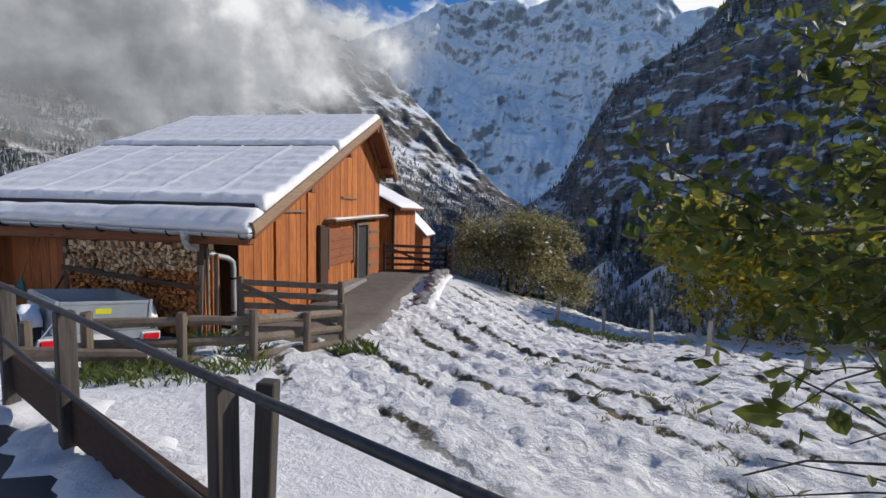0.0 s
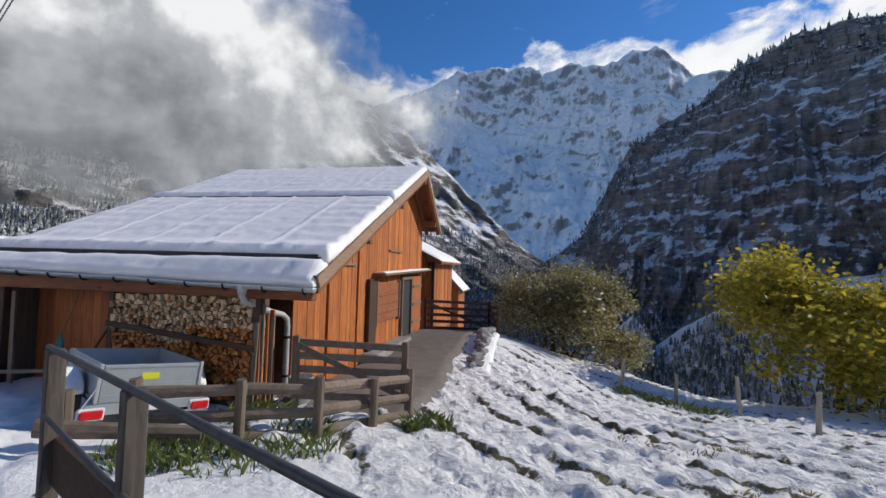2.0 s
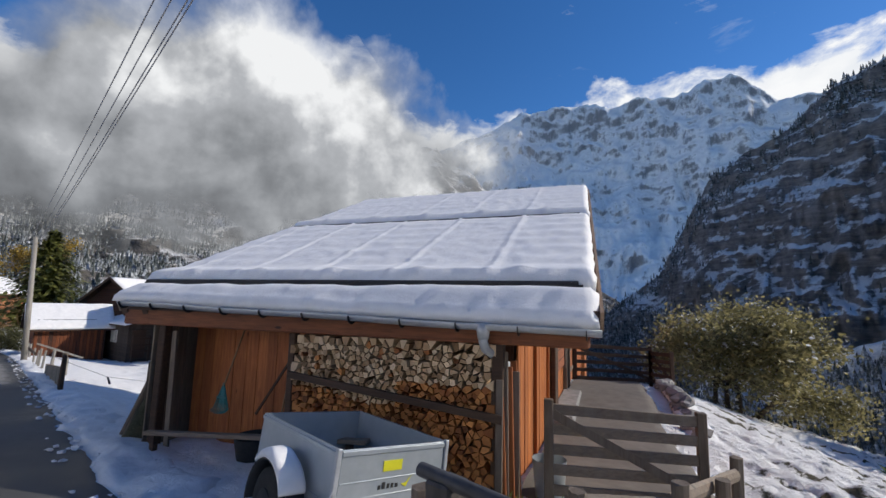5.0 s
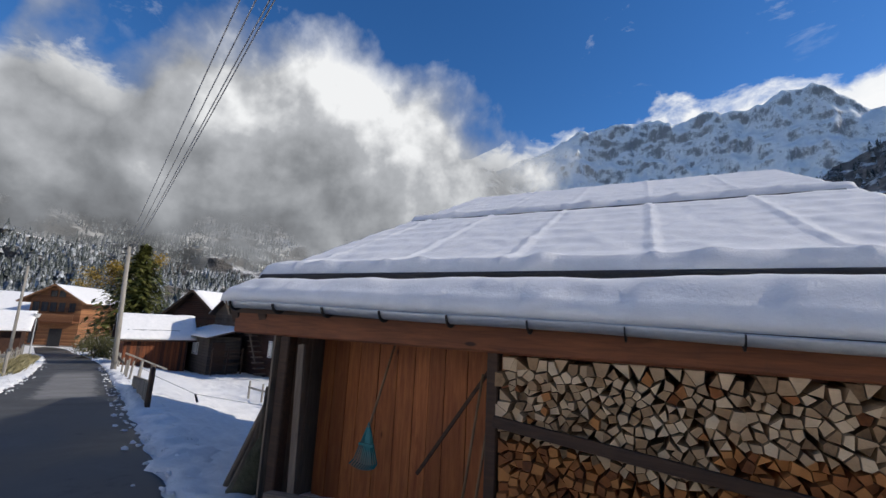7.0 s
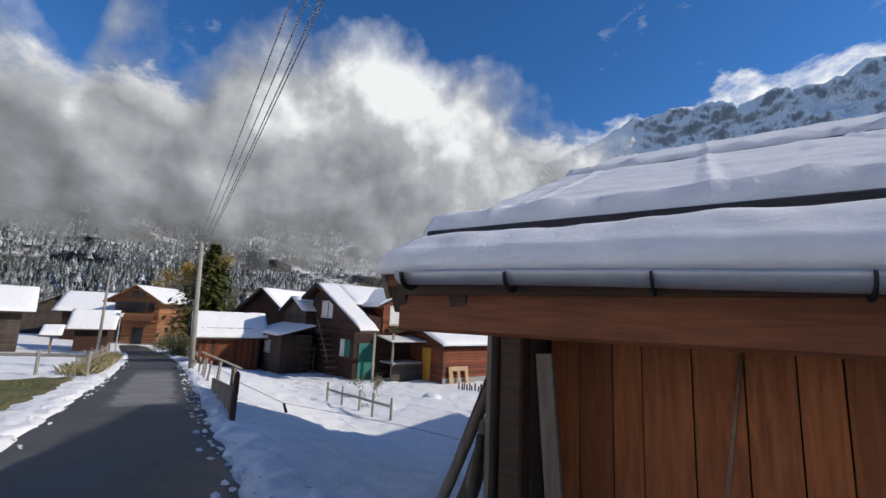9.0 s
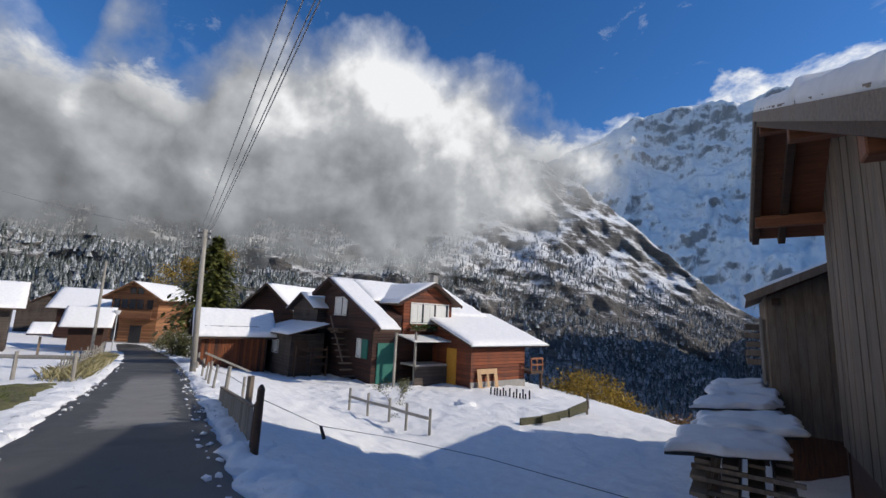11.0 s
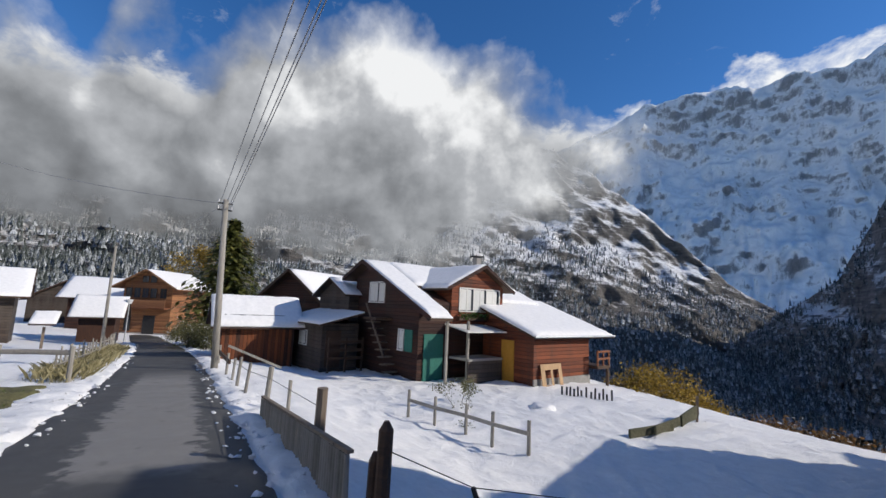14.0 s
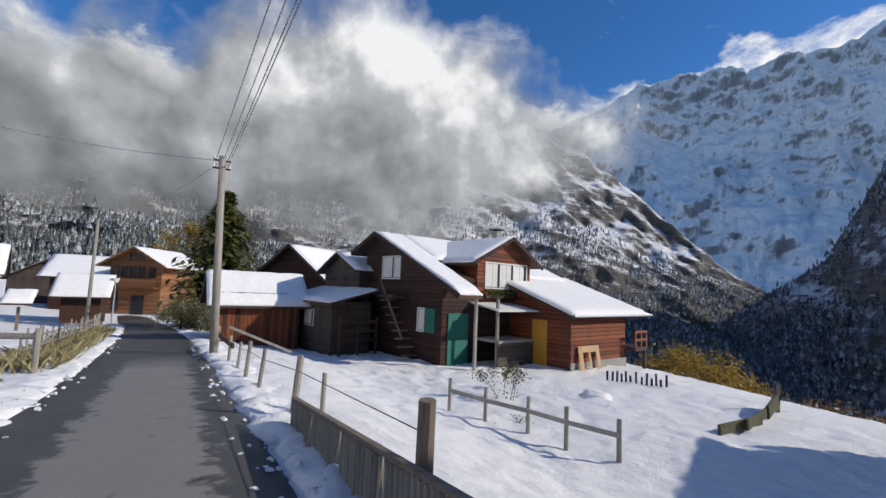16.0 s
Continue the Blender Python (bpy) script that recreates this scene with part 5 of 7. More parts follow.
def paddock_fence():
    t = thing("paddock_fence", "weathered split-rail fence with three rails before the barn", "fence")
    ps = [(-5.2, 5.15), (-4.72, 5.45), (-3.78, 5.87), (-3.05, 6.36), (-2.55, 7.1), (-2.2, 7.85)]
    hs = [0.52, 0.62, 0.62, 0.66, 0.58, 0.66]
    base = [(*p, on_land(*p)) for p in ps]
    for p, h in zip(base, hs):
        fence_post(p, h + 0.08, 0.06, t, M["wood_old"], (0.02, 0.0))
    for k, z in enumerate((0.58, 0.30, 0.04)):
        for a, b in ((1, 3), (3, 5)) if k else ((1, 2), (2, 3), (3, 5)):
            pa, pb = base[a], base[b]
            dx = 0.05
            log_rail((pa[0] - 0.05, pa[1] + dx, pa[2] + z - (0.05 if a == 1 else 0)), (pb[0] + 0.06, pb[1] + dx, pb[2] + z), 0.075, t, M["wood_oldx"])
    log_rail((-5.3, 4.95, -0.02), (-4.0, 5.55, -0.2), 0.09, t, M["wood_oldx"])
    return t


paddock_fence()


def gate(a, b, h, name, label, bars=5, dark=None):
    """A wooden field gate hung between a and b, with a brace."""
    t = thing(name, label, "gate")
    mt = dark or M["wood_old"]
    za, zb = on_land(*a) + 0.08, on_land(*b) + 0.08
    for i in range(bars):
        f = i / (bars - 1)
        z = 0.08 + (h - 0.12) * f
        bm = bmesh.new()
        beam(bm, (*a, za + z), (*b, zb + z), 0.03, 0.11, 0.005)
        part("bar", bm, M["wood_oldx"] if dark is None else dark, t)
    for p, z in ((a, za), (b, zb)):
        bm = bmesh.new()
        beam(bm, (p[0], p[1], z - 0.15), (p[0], p[1], z + h + 0.06), 0.10, 0.10, 0.008)
        part("stile", bm, mt, t)
    bm = bmesh.new()
    off = 0.035
    beam(bm, (a[0] + off, a[1] - off, za + h - 0.08), (b[0] + off, b[1] - off, zb + 0.1), 0.025, 0.09)
    part("brace", bm, mt, t)
    return t


gate((-3.98, 7.75), (-2.35, 8.3), 0.95, "field_gate", "open grey-brown wooden bar gate by the barn corner")
gate((-3.35, 17.5), (-0.95, 18.6), 1.12, "pen_hurdle", "dark wooden bar hurdle at the end of the yard", 5, M["wood_dark"])
gate((-0.95, 18.6), (-0.62, 17.2), 1.0, "pen_hurdle", "dark wooden bar hurdle at the end of the yard", 5, M["wood_dark"])

t = thing("grey_bin", "grey plastic tub standing at the barn corner", "tub")
bm = bmesh.new()
gz = on_land(-4.1, 8.0)
rod(bm, (-3.98, 7.98, gz - 0.02), (-3.98, 7.98, gz + 0.42), 0.15, 0.19, 16, caps=False)
rod(bm, (-3.98, 7.98, gz), (-3.98, 7.98, gz + 0.03), 0.15, 0.15, 16)
smooth(part("tub", bm, M["alu"], t))


# ---- yard of muddy concrete along the gable, with its stone edge ----
def yard():
    bm = bmesh.new()
    rows = []
    for i in range(25):
        y = 7.7 + i * 0.48
        xa = -4.35 + 0.097 * (y - 8.4) + 0.1
        xb = -2.05 + 0.075 * (y - 8) + 0.12 * wob(y, 2, 0, 1.2)
        row = []
        for j in range(13):
            x = xa + (xb - xa) * j / 12
            edge = 0.10 if j in (12,) or i in (0, 24) else 0
            row.append(bm.verts.new((x, y, land(x, y) + 0.10 - edge * 1.8 + 0.012 * wob(x, y, 0, 2))))
        rows.append(row)
    for a, b in zip(rows, rows[1:]):
        for j in range(12):
            bm.faces.new((a[j], a[j + 1], b[j + 1], b[j]))
    bmesh.ops.recalc_face_normals(bm, faces=bm.faces)
    return bm


M["mud"] = plain_mat("muddy_concrete", (0.10, 0.085, 0.07), (0.20, 0.175, 0.15), 3.5, 0.85, 0, 0.4, 0.02)
yd = smooth(part("yard", yard(), M["mud"]))
if yd.data.polygons[0].normal.z < 0:
    yd.data.flip_normals()
tagged(yd, "muddy grey concrete yard along the barn gable", "yard", kind="structure")


def stone(bm, c, r, rng):
    g = bmesh.ops.create_icosphere(bm, subdivisions=1, radius=r, matrix=Matrix.Translation(c) @ Matrix.Rotation(rng.random() * 6, 4, "Z") @ Matrix.Diagonal((1.2, 0.9, 0.7, 1)))
    for v in g["verts"]:
        v.co += Vector([rng.uniform(-0.18, 0.18) * r for _ in range(3)])


def yard_wall():
    t = thing("stone_edging", "low dry-stone edge of the yard capped with snow", "stone wall")
    rng = random.Random(5)
    for i in range(46):
        f = i / 45
        y = 10.5 + f * 6.3
        x = -1.88 + 0.075 * (y - 8) + 0.22
        for lay in range(4 if f > 0.5 else 3 if f > 0.25 else 1):
            bm = bmesh.new()
            r = rng.uniform(0.11, 0.19)
            stone(bm, (x + rng.uniform(-0.1, 0.16), y + rng.uniform(-0.08, 0.08), land(x, y) - 0.22 + lay * 0.15), r, rng)
            part("stone", bm, M["stone"], t)
    snow_sheet("cap_snow", 11.8, 16.9, -0.17, 0.42, lambda u, v: (-1.66 + 0.075 * (u - 8) + v, u, land(-1.6, u) - 0.06 + 0.12 * ramp01(u, 13, 14.5) + 0.05 * wob(u, v, 1, 2.2) - 0.25 * max(0.0, v - 0.1)), 0.07, M["snow_bank"], t, "", 90, 12, 0.09, 0.12)


yard_wall()


# ---- houses of the hamlet ----
def siding_mat(name, dark, light, course=0.16, upright=False, weather=0.15, grey=(0.12, 0.10, 0.085)):
    """Courses of logs or boards with dark joints, streaked by weather."""
    m, nt, b = nodes_of(name)
    g = G(nt)
    c = g.nt.nodes.new("ShaderNodeTexCoord").outputs["Object"]
    sp = g.n("SeparateXYZ", Vector=c)
    along_ = g.math("ADD", sp.outputs["X"], sp.outputs["Y"])
    pos = along_ if upright else sp.outputs["Z"]
    k = g.math("DIVIDE", pos, course)
    fr = g.math("FRACT", k)
    idx = g.math("FLOOR", k)
    joint = g.math("ABSOLUTE", g.math("SUBTRACT", fr, 0.5))
    rnd = g.nt.nodes.new("ShaderNodeTexWhiteNoise")
    rnd.noise_dimensions = "1D"
    g.put(rnd, "W", idx)
    st = (9, 9, 0.9) if upright else (0.9, 0.9, 12)
    f = g.noise(g.n("Mapping", Vector=c, Scale=st).outputs["Vector"], 2.0, 6, 0.65, 0.4)
    big = g.noise(g.n("Mapping", Vector=c, Scale=(1.4, 1.4, 0.35)).outputs["Vector"], 1.0, 4, 0.6)
    fac = g.math("ADD", g.math("MULTIPLY", f, 0.55), g.math("MULTIPLY", rnd.outputs["Value"], 0.4))
    col = g.ramp(fac, (0.2, dark), (0.8, light))
    col = g.mix(g.step(big, 0.66 - weather, 0.9 - weather * 0.5), col, grey)
    col = g.mix(g.step(joint, 0.44, 0.49), col, tuple(x * 0.25 for x in dark))
    nt.links.new(col, b.inputs["Base Color"])
    b.inputs["Roughness"].default_value = 0.8
    h = g.math("ADD", g.math("MULTIPLY", g.step(joint, 0.5, 0.36), 1.0), g.math("MULTIPLY", f, 0.15))
    g.bump(b, h, 0.9, 0.03)
    return m


M["logs_red"] = siding_mat("red_larch_siding", (0.07, 0.016, 0.007), (0.30, 0.08, 0.028), 0.17, weather=0.16, grey=(0.07, 0.035, 0.025))
M["logs_brown"] = siding_mat("brown_log_siding", (0.018, 0.0055, 0.0035), (0.06, 0.019, 0.010), 0.17, grey=(0.035, 0.022, 0.017))
M["logs_grey"] = siding_mat("grey_log_siding", (0.028, 0.018, 0.014), (0.10, 0.068, 0.05), 0.19, weather=0.3, grey=(0.09, 0.075, 0.062))
M["logs_tan"] = siding_mat("tan_log_siding", (0.17, 0.075, 0.03), (0.38, 0.19, 0.085), 0.18, weather=0.05)
M["slats_rust"] = siding_mat("rusty_upright_boards", (0.03, 0.012, 0.007), (0.33, 0.09, 0.025), 0.17, upright=True, weather=0.2, grey=(0.03, 0.02, 0.015))
M["curtain"] = plain_mat("white_curtain", (0.55, 0.55, 0.52), (0.75, 0.74, 0.71), 14, 0.9)
M["glass_dark"] = plain_mat("window_glass", (0.03, 0.035, 0.04), (0.06, 0.065, 0.07), 3, 0.08, 0, 0)
M["green"] = plain_mat("green_shutter", (0.01, 0.10, 0.08), (0.02, 0.16, 0.12), 12, 0.6)
M["ochre"] = plain_mat("ochre_door", (0.42, 0.20, 0.02), (0.55, 0.28, 0.04), 10, 0.6)
M["plaster"] = plain_mat("grey_plaster", (0.22, 0.21, 0.19), (0.34, 0.32, 0.30), 6, 0.9)
M["white_frame"] = plain_mat("white_painted_wood", (0.62, 0.6, 0.56), (0.76, 0.74, 0.7), 18, 0.6)


def quad_prism(bm, pts, thick):
    """A slab with the given upper corners, thick downwards."""
    a = [bm.verts.new(p) for p in pts]
    b = [bm.verts.new((p[0], p[1], p[2] - thick)) for p in pts]
    n = len(pts)
    bm.faces.new(a)
    bm.faces.new(b[::-1])
    for i in range(n):
        bm.faces.new((a[i], b[i], b[(i + 1) % n], a[(i + 1) % n]))
    bmesh.ops.recalc_face_normals(bm, faces=bm.faces)
    return bm


def roof_side(parent, corners, thick=0.1, snow=0.14, deck=None, nu=24, nv=16, rough=0.03):
    """One slope of a roof: corners a, b (eave), c, d (ridge), and its snow."""
    bm = bmesh.new()
    quad_prism(bm, corners, thick)
    rf = part("roof", bm, deck or M["wood_dark"], parent)
    a, b, c, d = (Vector(p) for p in corners)
    snow_sheet("snow_layer", 0, 1, 0, 1, lambda u, v: tuple(a.lerp(b, u).lerp(d.lerp(c, u), v) + Vector((0, 0, 0.003))), snow, M["snow_roof"], rf, "", nu, nv, rough, 0.05)
    return rf


def gable_block(parent, x0, x1, y0, y1, z0, ze, zr, material, xr=None, name="wall", zl=None):
    """A block with a gable front at y0 and its ridge along y."""
    xr = (x0 + x1) / 2 if xr is None else xr
    zl = ze if zl is None else zl
    prof = [(x0, z0), (x1, z0), (x1, ze), (xr, zr), (x0, zl)]
    bm = bmesh.new()
    a = [bm.verts.new((x, y0, z)) for x, z in prof]
    b = [bm.verts.new((x, y1, z)) for x, z in prof]
    bm.faces.new(a)
    bm.faces.new(b[::-1])
    for i in range(5):
        bm.faces.new((a[i], a[(i + 1) % 5], b[(i + 1) % 5], b[i]))
    bmesh.ops.recalc_face_normals(bm, faces=bm.faces)
    return part(name, bm, material, parent)


def window(parent, axis, at, a0, a1, z0, z1, panes=2, curtain=False, frame_m=None, out=-1):
    """A window on the face axis = at, from a0 to a1: frame, panes, sill."""
    fm = frame_m or M["white_frame"]
    def bx(lo_a, hi_a, lo_z, hi_z, d0, d1, nm, mt, par):
        bm = bmesh.new()
        lo, hi = sorted((at + out * d0, at + out * d1))
        if axis == "y":
            box(bm, (lo_a, lo, lo_z), (hi_a, hi, hi_z))
        else:
            box(bm, (lo, lo_a, lo_z), (hi, hi_a, hi_z))
        return part(nm, bm, mt, par)
    w = bx(a0, a1, z0, z1, -0.02, 0.012, "window", M["glass_dark"], parent)
    t = 0.055
    bx(a0 - t, a1 + t, z1, z1 + t, 0.0, 0.05, "frame", fm, w)
    bx(a0 - t, a1 + t, z0 - t, z0, 0.0, 0.07, "sill", fm, w)
    bx(a0 - t, a0, z0, z1, 0.0, 0.05, "frame", fm, w)
    bx(a1, a1 + t, z0, z1, 0.0, 0.05, "frame", fm, w)
    for k in range(1, panes):
        x = a0 + (a1 - a0) * k / panes
        bx(x - 0.025, x + 0.025, z0, z1, 0.0, 0.035, "mullion", fm, w)
    if curtain:
        for k in range(panes):
            xa = a0 + (a1 - a0) * k / panes + 0.03
            xb = a0 + (a1 - a0) * (k + 1) / panes - 0.03
            bx(xa, xb - (xb - xa) * 0.35 * (k % 2), z0 + 0.03, z1 - 0.02, 0.014, 0.02, "curtain", M["curtain"], w)
    return w


HOUSE = Matrix.Translation((-20.8, 28.1, 0)) @ Matrix.Rotation(math.atan2(-0.379, 0.925), 4, "Z")


def build_house():
    h = thing("chalet", "brown wooden chalet with a dormer, side annexe and snow-covered roofs", "house", HOUSE)
    zb = -3.0
    gable_block(h, -9.7, -3.3, -4.0, 4.2, zb, 1.02, 3.0, M["logs_brown"], xr=-8.0, zl=2.3)
    roof_side(h, [(-1.6, -4.6, 0.33), (-1.6, -3.4, 0.33), (-8.0, -3.1, 3.12), (-8.0, -4.6, 3.12)], 0.12, 0.16)
    roof_side(h, [(-5.0, -3.24, 1.812), (-5.0, 4.5, 1.812), (-8.0, 4.5, 3.12), (-8.0, -3.1, 3.12)], 0.12, 0.16)
    roof_side(h, [(-3.5, 1.3, 1.158), (-3.5, 4.5, 1.158), (-5.0, 4.5, 1.812), (-5.0, 1.3, 1.812)], 0.12, 0.16)
    roof_side(h, [(-10.3, 4.5, 2.2), (-10.3, -4.6, 2.2), (-8.0, -4.6, 3.12), (-8.0, 4.5, 3.12)], 0.12, 0.16)
    for sx, z1 in ((-1.6, 0.30), (-10.3, 2.17)):
        bm = bmesh.new()
        beam(bm, (sx, -4.62, z1), (-8.0, -4.62, 3.08), 0.05, 0.2)
        part("verge_board", bm, M["logs_brown"], h)
    # dormer, its window band facing the lane's lower side
    bm = bmesh.new()
    prof = [(-2.2, -0.1), (1.25, -0.1), (1.25, 1.9), (-0.4, 2.85), (-2.2, 1.9)]
    a = [bm.verts.new((-3.22, y, z)) for y, z in prof]
    b = [bm.verts.new((-8.0, y, z)) for y, z in prof]
    bm.faces.new(a)
    bm.faces.new(b[::-1])
    for i in range(5):
        bm.faces.new((a[i], a[(i + 1) % 5], b[(i + 1) % 5], b[i]))
    bmesh.ops.recalc_face_normals(bm, faces=bm.faces)
    dm = part("dormer", bm, M["logs_red"], h)
    roof_side(dm, [(-8.0, -2.75, 1.7), (-2.85, -2.75, 1.7), (-2.85, -0.35, 2.98), (-8.0, -0.35, 2.98)], 0.1, 0.14)
    roof_side(dm, [(-2.85, 1.75, 1.78), (-8.0, 1.75, 1.78), (-8.0, -0.35, 2.98), (-2.85, -0.35, 2.98)], 0.1, 0.14)
    for y in (-2.75, 1.75):
        bm = bmesh.new()
        beam(bm, (-2.83, y, 1.68), (-2.83, -0.35, 2.93), 0.05, 0.16)
        part("verge_board", bm, M["logs_brown"], dm)
    window(dm, "x", -3.22, -1.7, 0.95, 0.68, 1.75, 6, True, out=1)
    bm = bmesh.new()
    box(bm, (-3.2, -1.9, 0.22), (-2.94, 1.1, 0.40), 0.01)
    fb = part("flower_box", bm, M["wood_dark"], dm)
    bm = bmesh.new()
    rng = random.Random(4)
    for _ in range(340):
        c = Vector((-3.02 + rng.uniform(-0.14, 0.16), rng.uniform(-1.8, 1.05), 0.42 + rng.uniform(-0.14, 0.14)))
        leaf_card(bm, c, rng, 0.14)
    part("plants", bm, M["leaf_green"], fb, "green trailing plants dusted with snow")
    # annexe
    bm = bmesh.new()
    prof = [(-3.6, zb), (0.0, zb), (0.0, -0.32), (-3.6, 0.93)]
    a = [bm.verts.new((x, 0.0, z)) for x, z in prof]
    b = [bm.verts.new((x, 4.2, z)) for x, z in prof]
    bm.faces.new(a)
    bm.faces.new(b[::-1])
    for i in range(4):
        bm.faces.new((a[i], a[(i + 1) % 4], b[(i + 1) % 4], b[i]))
    bmesh.ops.recalc_face_normals(bm, faces=bm.faces)
    ann = part("annexe", bm, M["logs_red"], h, "red larch-clad annexe")
    roof_side(ann, [(0.35, -0.35, -0.32), (0.35, 5.9, -0.32), (-4.6, 5.9, 1.38), (-4.6, -0.35, 1.38)], 0.1, 0.16)
    bm = bmesh.new()
    box(bm, (-0.02, -0.02, -2.7), (0.05, 4.22, -2.2))
    part("plinth", bm, M["plaster"], ann, "low grey plaster plinth")
    tube("gutter", [(0.42, -0.4, -0.32), (0.42, 5.9, -0.30)], 0.05, M["metal"], ann)
    # balcony beyond the annexe
    bm = bmesh.new()
    box(bm, (-1.4, 4.2, -1.9), (0.5, 5.3, -1.75))
    bal = part("balcony", bm, M["wood_dark"], h)
    for z in (-1.45, -1.1):
        bm = bmesh.new()
        box(bm, (0.44, 4.2, z), (0.5, 5.3, z + 0.1))
        part("balcony_rail", bm, M["wood_beam"], bal)
    for y in (4.25, 4.75, 5.25):
        bm = bmesh.new()
        box(bm, (0.43, y - 0.04, -1.9), (0.49, y + 0.04, -1.0))
        part("baluster", bm, M["wood_beam"], bal)
    bm = bmesh.new()
    beam(bm, (0.4, 5.2, -3.2), (0.4, 5.2, -1.9), 0.12, 0.12)
    part("balcony_post", bm, M["wood_dark"], bal)
    # porch under the eave, on a white post
    for p in ((-1.85, -3.5), (-1.95, -2.2)):
        bm = bmesh.new()
        beam(bm, (*p, -2.75), (*p, 0.22), 0.11, 0.11, 0.01)
        part("porch_post", bm, M["wood_pale"], h)
    bm = bmesh.new()
    box(bm, (-3.2, -2.25, -1.55), (-1.8, -0.1, -1.45))
    part("porch_sill", bm, M["plaster"], h)
    bm = bmesh.new()
    box(bm, (-1.93, -2.25, -2.8), (-1.83, -0.1, -1.5))
    part("porch_parapet", bm, M["logs_grey"], h)
    bm = bmesh.new()
    quad_prism(bm, [(-1.6, -2.5, -0.22), (-1.6, -0.05, -0.22), (-3.3, -0.05, 0.05), (-3.3, -2.5, 0.05)], 0.06)
    part("porch_roof", bm, M["white_frame"], h)
    bm = bmesh.new()
    box(bm, (-1.95, -0.055, -2.6), (-1.15, -0.003, -0.6), 0.008)
    part("door", bm, M["ochre"], h, "ochre-yellow plank door")
    # front openings
    window(h, "y", -4.0, -8.0, -6.5, 0.95, 1.95, 3, True)
    window(h, "y", -4.0, -4.9, -4.5, -1.25, -0.35, 1, True)
    for x0, x1 in ((-4.35, -3.72), ):
        bm = bmesh.new()
        box(bm, (x0, -4.05, -1.3), (x1, -4.003, -0.3), 0.006)
        part("shutter", bm, M["green"], h, "green wooden shutter")
    bm = bmesh.new()
    box(bm, (-3.29, -3.7, -2.6), (-3.24, -2.6, -0.45), 0.006)
    part("door", bm, M["green"], h, "green door under the porch")
    # balcony corner and stairs at the front
    bm = bmesh.new()
    box(bm, (-6.9, -4.9, 0.05), (-5.6, -4.0, 0.17))
    part("landing", bm, M["wood_dark"], h)
    for i in range(8):
        bm = bmesh.new()
        box(bm, (-6.9 + i * 0.26, -4.75, -0.1 - i * 0.32), (-6.6 + i * 0.26, -4.05, -0.05 - i * 0.32))
        part("stair_tread", bm, M["wood_old"], h)
    bm = bmesh.new()
    beam(bm, (-6.9, -4.8, 0.85), (-4.9, -4.8, -1.6), 0.06, 0.09)
    part("stair_rail", bm, M["wood_old"], h)
    # wing towards the lane
    gable_block(h, -13.4, -9.3, -4.6, 1.5, zb, 1.35, 2.2, M["logs_grey"], xr=-11.3)
    roof_side(h, [(-9.0, -5.0, 1.28), (-9.0, 1.7, 1.28), (-11.3, 1.7, 2.28), (-11.3, -5.0, 2.28)], 0.1, 0.1, nu=12, nv=10)
    roof_side(h, [(-13.8, 1.7, 1.2), (-13.8, -5.0, 1.2), (-11.3, -5.0, 2.28), (-11.3, 1.7, 2.28)], 0.1, 0.1, nu=12, nv=10)
    bm = bmesh.new()
    box(bm, (-12.9, -6.6, zb), (-7.9, -4.62, -0.25))
    lean = part("lean_to", bm, M["logs_grey"], h)
    roof_side(lean, [(-13.4, -7.0, -0.28), (-7.3, -7.0, -0.28), (-7.3, -4.62, 0.35), (-13.4, -4.62, 0.35)], 0.08, 0.13)
    window(lean, "y", -6.6, -10.9, -9.9, -1.45, -0.75, 2, True)
    bm = bmesh.new()
    box(bm, (-7.898, -6.4, -2.4), (-7.86, -5.6, -0.6))
    part("door", bm, M["wood_dark"], lean)
    for y in (-6.5, -5.6, -4.7):
        bm = bmesh.new()
        beam(bm, (-7.2, y, -2.9), (-7.2, y, -0.9), 0.09, 0.09)
        part("rail_post", bm, M["wood_dark"], lean)
    for z in (-1.9, -1.5, -1.1):
        bm = bmesh.new()
        beam(bm, (-7.2, -6.6, z), (-7.2, -4.7, z), 0.04, 0.12)
        part("rail", bm, M["wood_dark"], lean)
    # chimney
    bm = bmesh.new()
    box(bm, (-6.9, 2.3, 2.2), (-6.5, 2.7, 3.9), 0.02)
    ch = part("chimney", bm, M["plaster"], h)
    bm = bmesh.new()
    box(bm, (-7.0, 2.2, 3.95), (-6.4, 2.8, 4.02))
    part("chimney_cap", bm, M["iron"], ch)
    # a sawn panel with two openings leaning on the annexe
    t = thing("plywood_panel", "pale plywood panel with two cut openings leaning on the annexe", "panel", HOUSE)
    for y0, y1, z0, z1 in ((0.35, 0.62, -2.65, -1.55), (1.02, 1.16, -2.65, -1.55), (1.58, 1.82, -2.65, -1.55), (0.62, 1.02, -1.8, -1.55), (1.16, 1.58, -1.8, -1.55), (0.62, 1.02, -2.65, -2.45)):
        bm = bmesh.new()
        quad = [(0.22 - 0.2 * ((z0 + 2.65) / 1.1), y0, z0), (0.22 - 0.2 * ((z0 + 2.65) / 1.1), y1, z0), (0.22 - 0.2 * ((z1 + 2.65) / 1.1), y1, z1), (0.22 - 0.2 * ((z1 + 2.65) / 1.1), y0, z1)]
        a = [bm.verts.new((x + 0.075, y, z)) for x, y, z in quad]
        b = [bm.verts.new((x + 0.055, y, z)) for x, y, z in quad]
        bm.faces.new(a)
        bm.faces.new(b[::-1])
        for i in range(4):
            bm.faces.new((a[i], a[(i + 1) % 4], b[(i + 1) % 4], b[i]))
        bmesh.ops.recalc_face_normals(bm, faces=bm.faces)
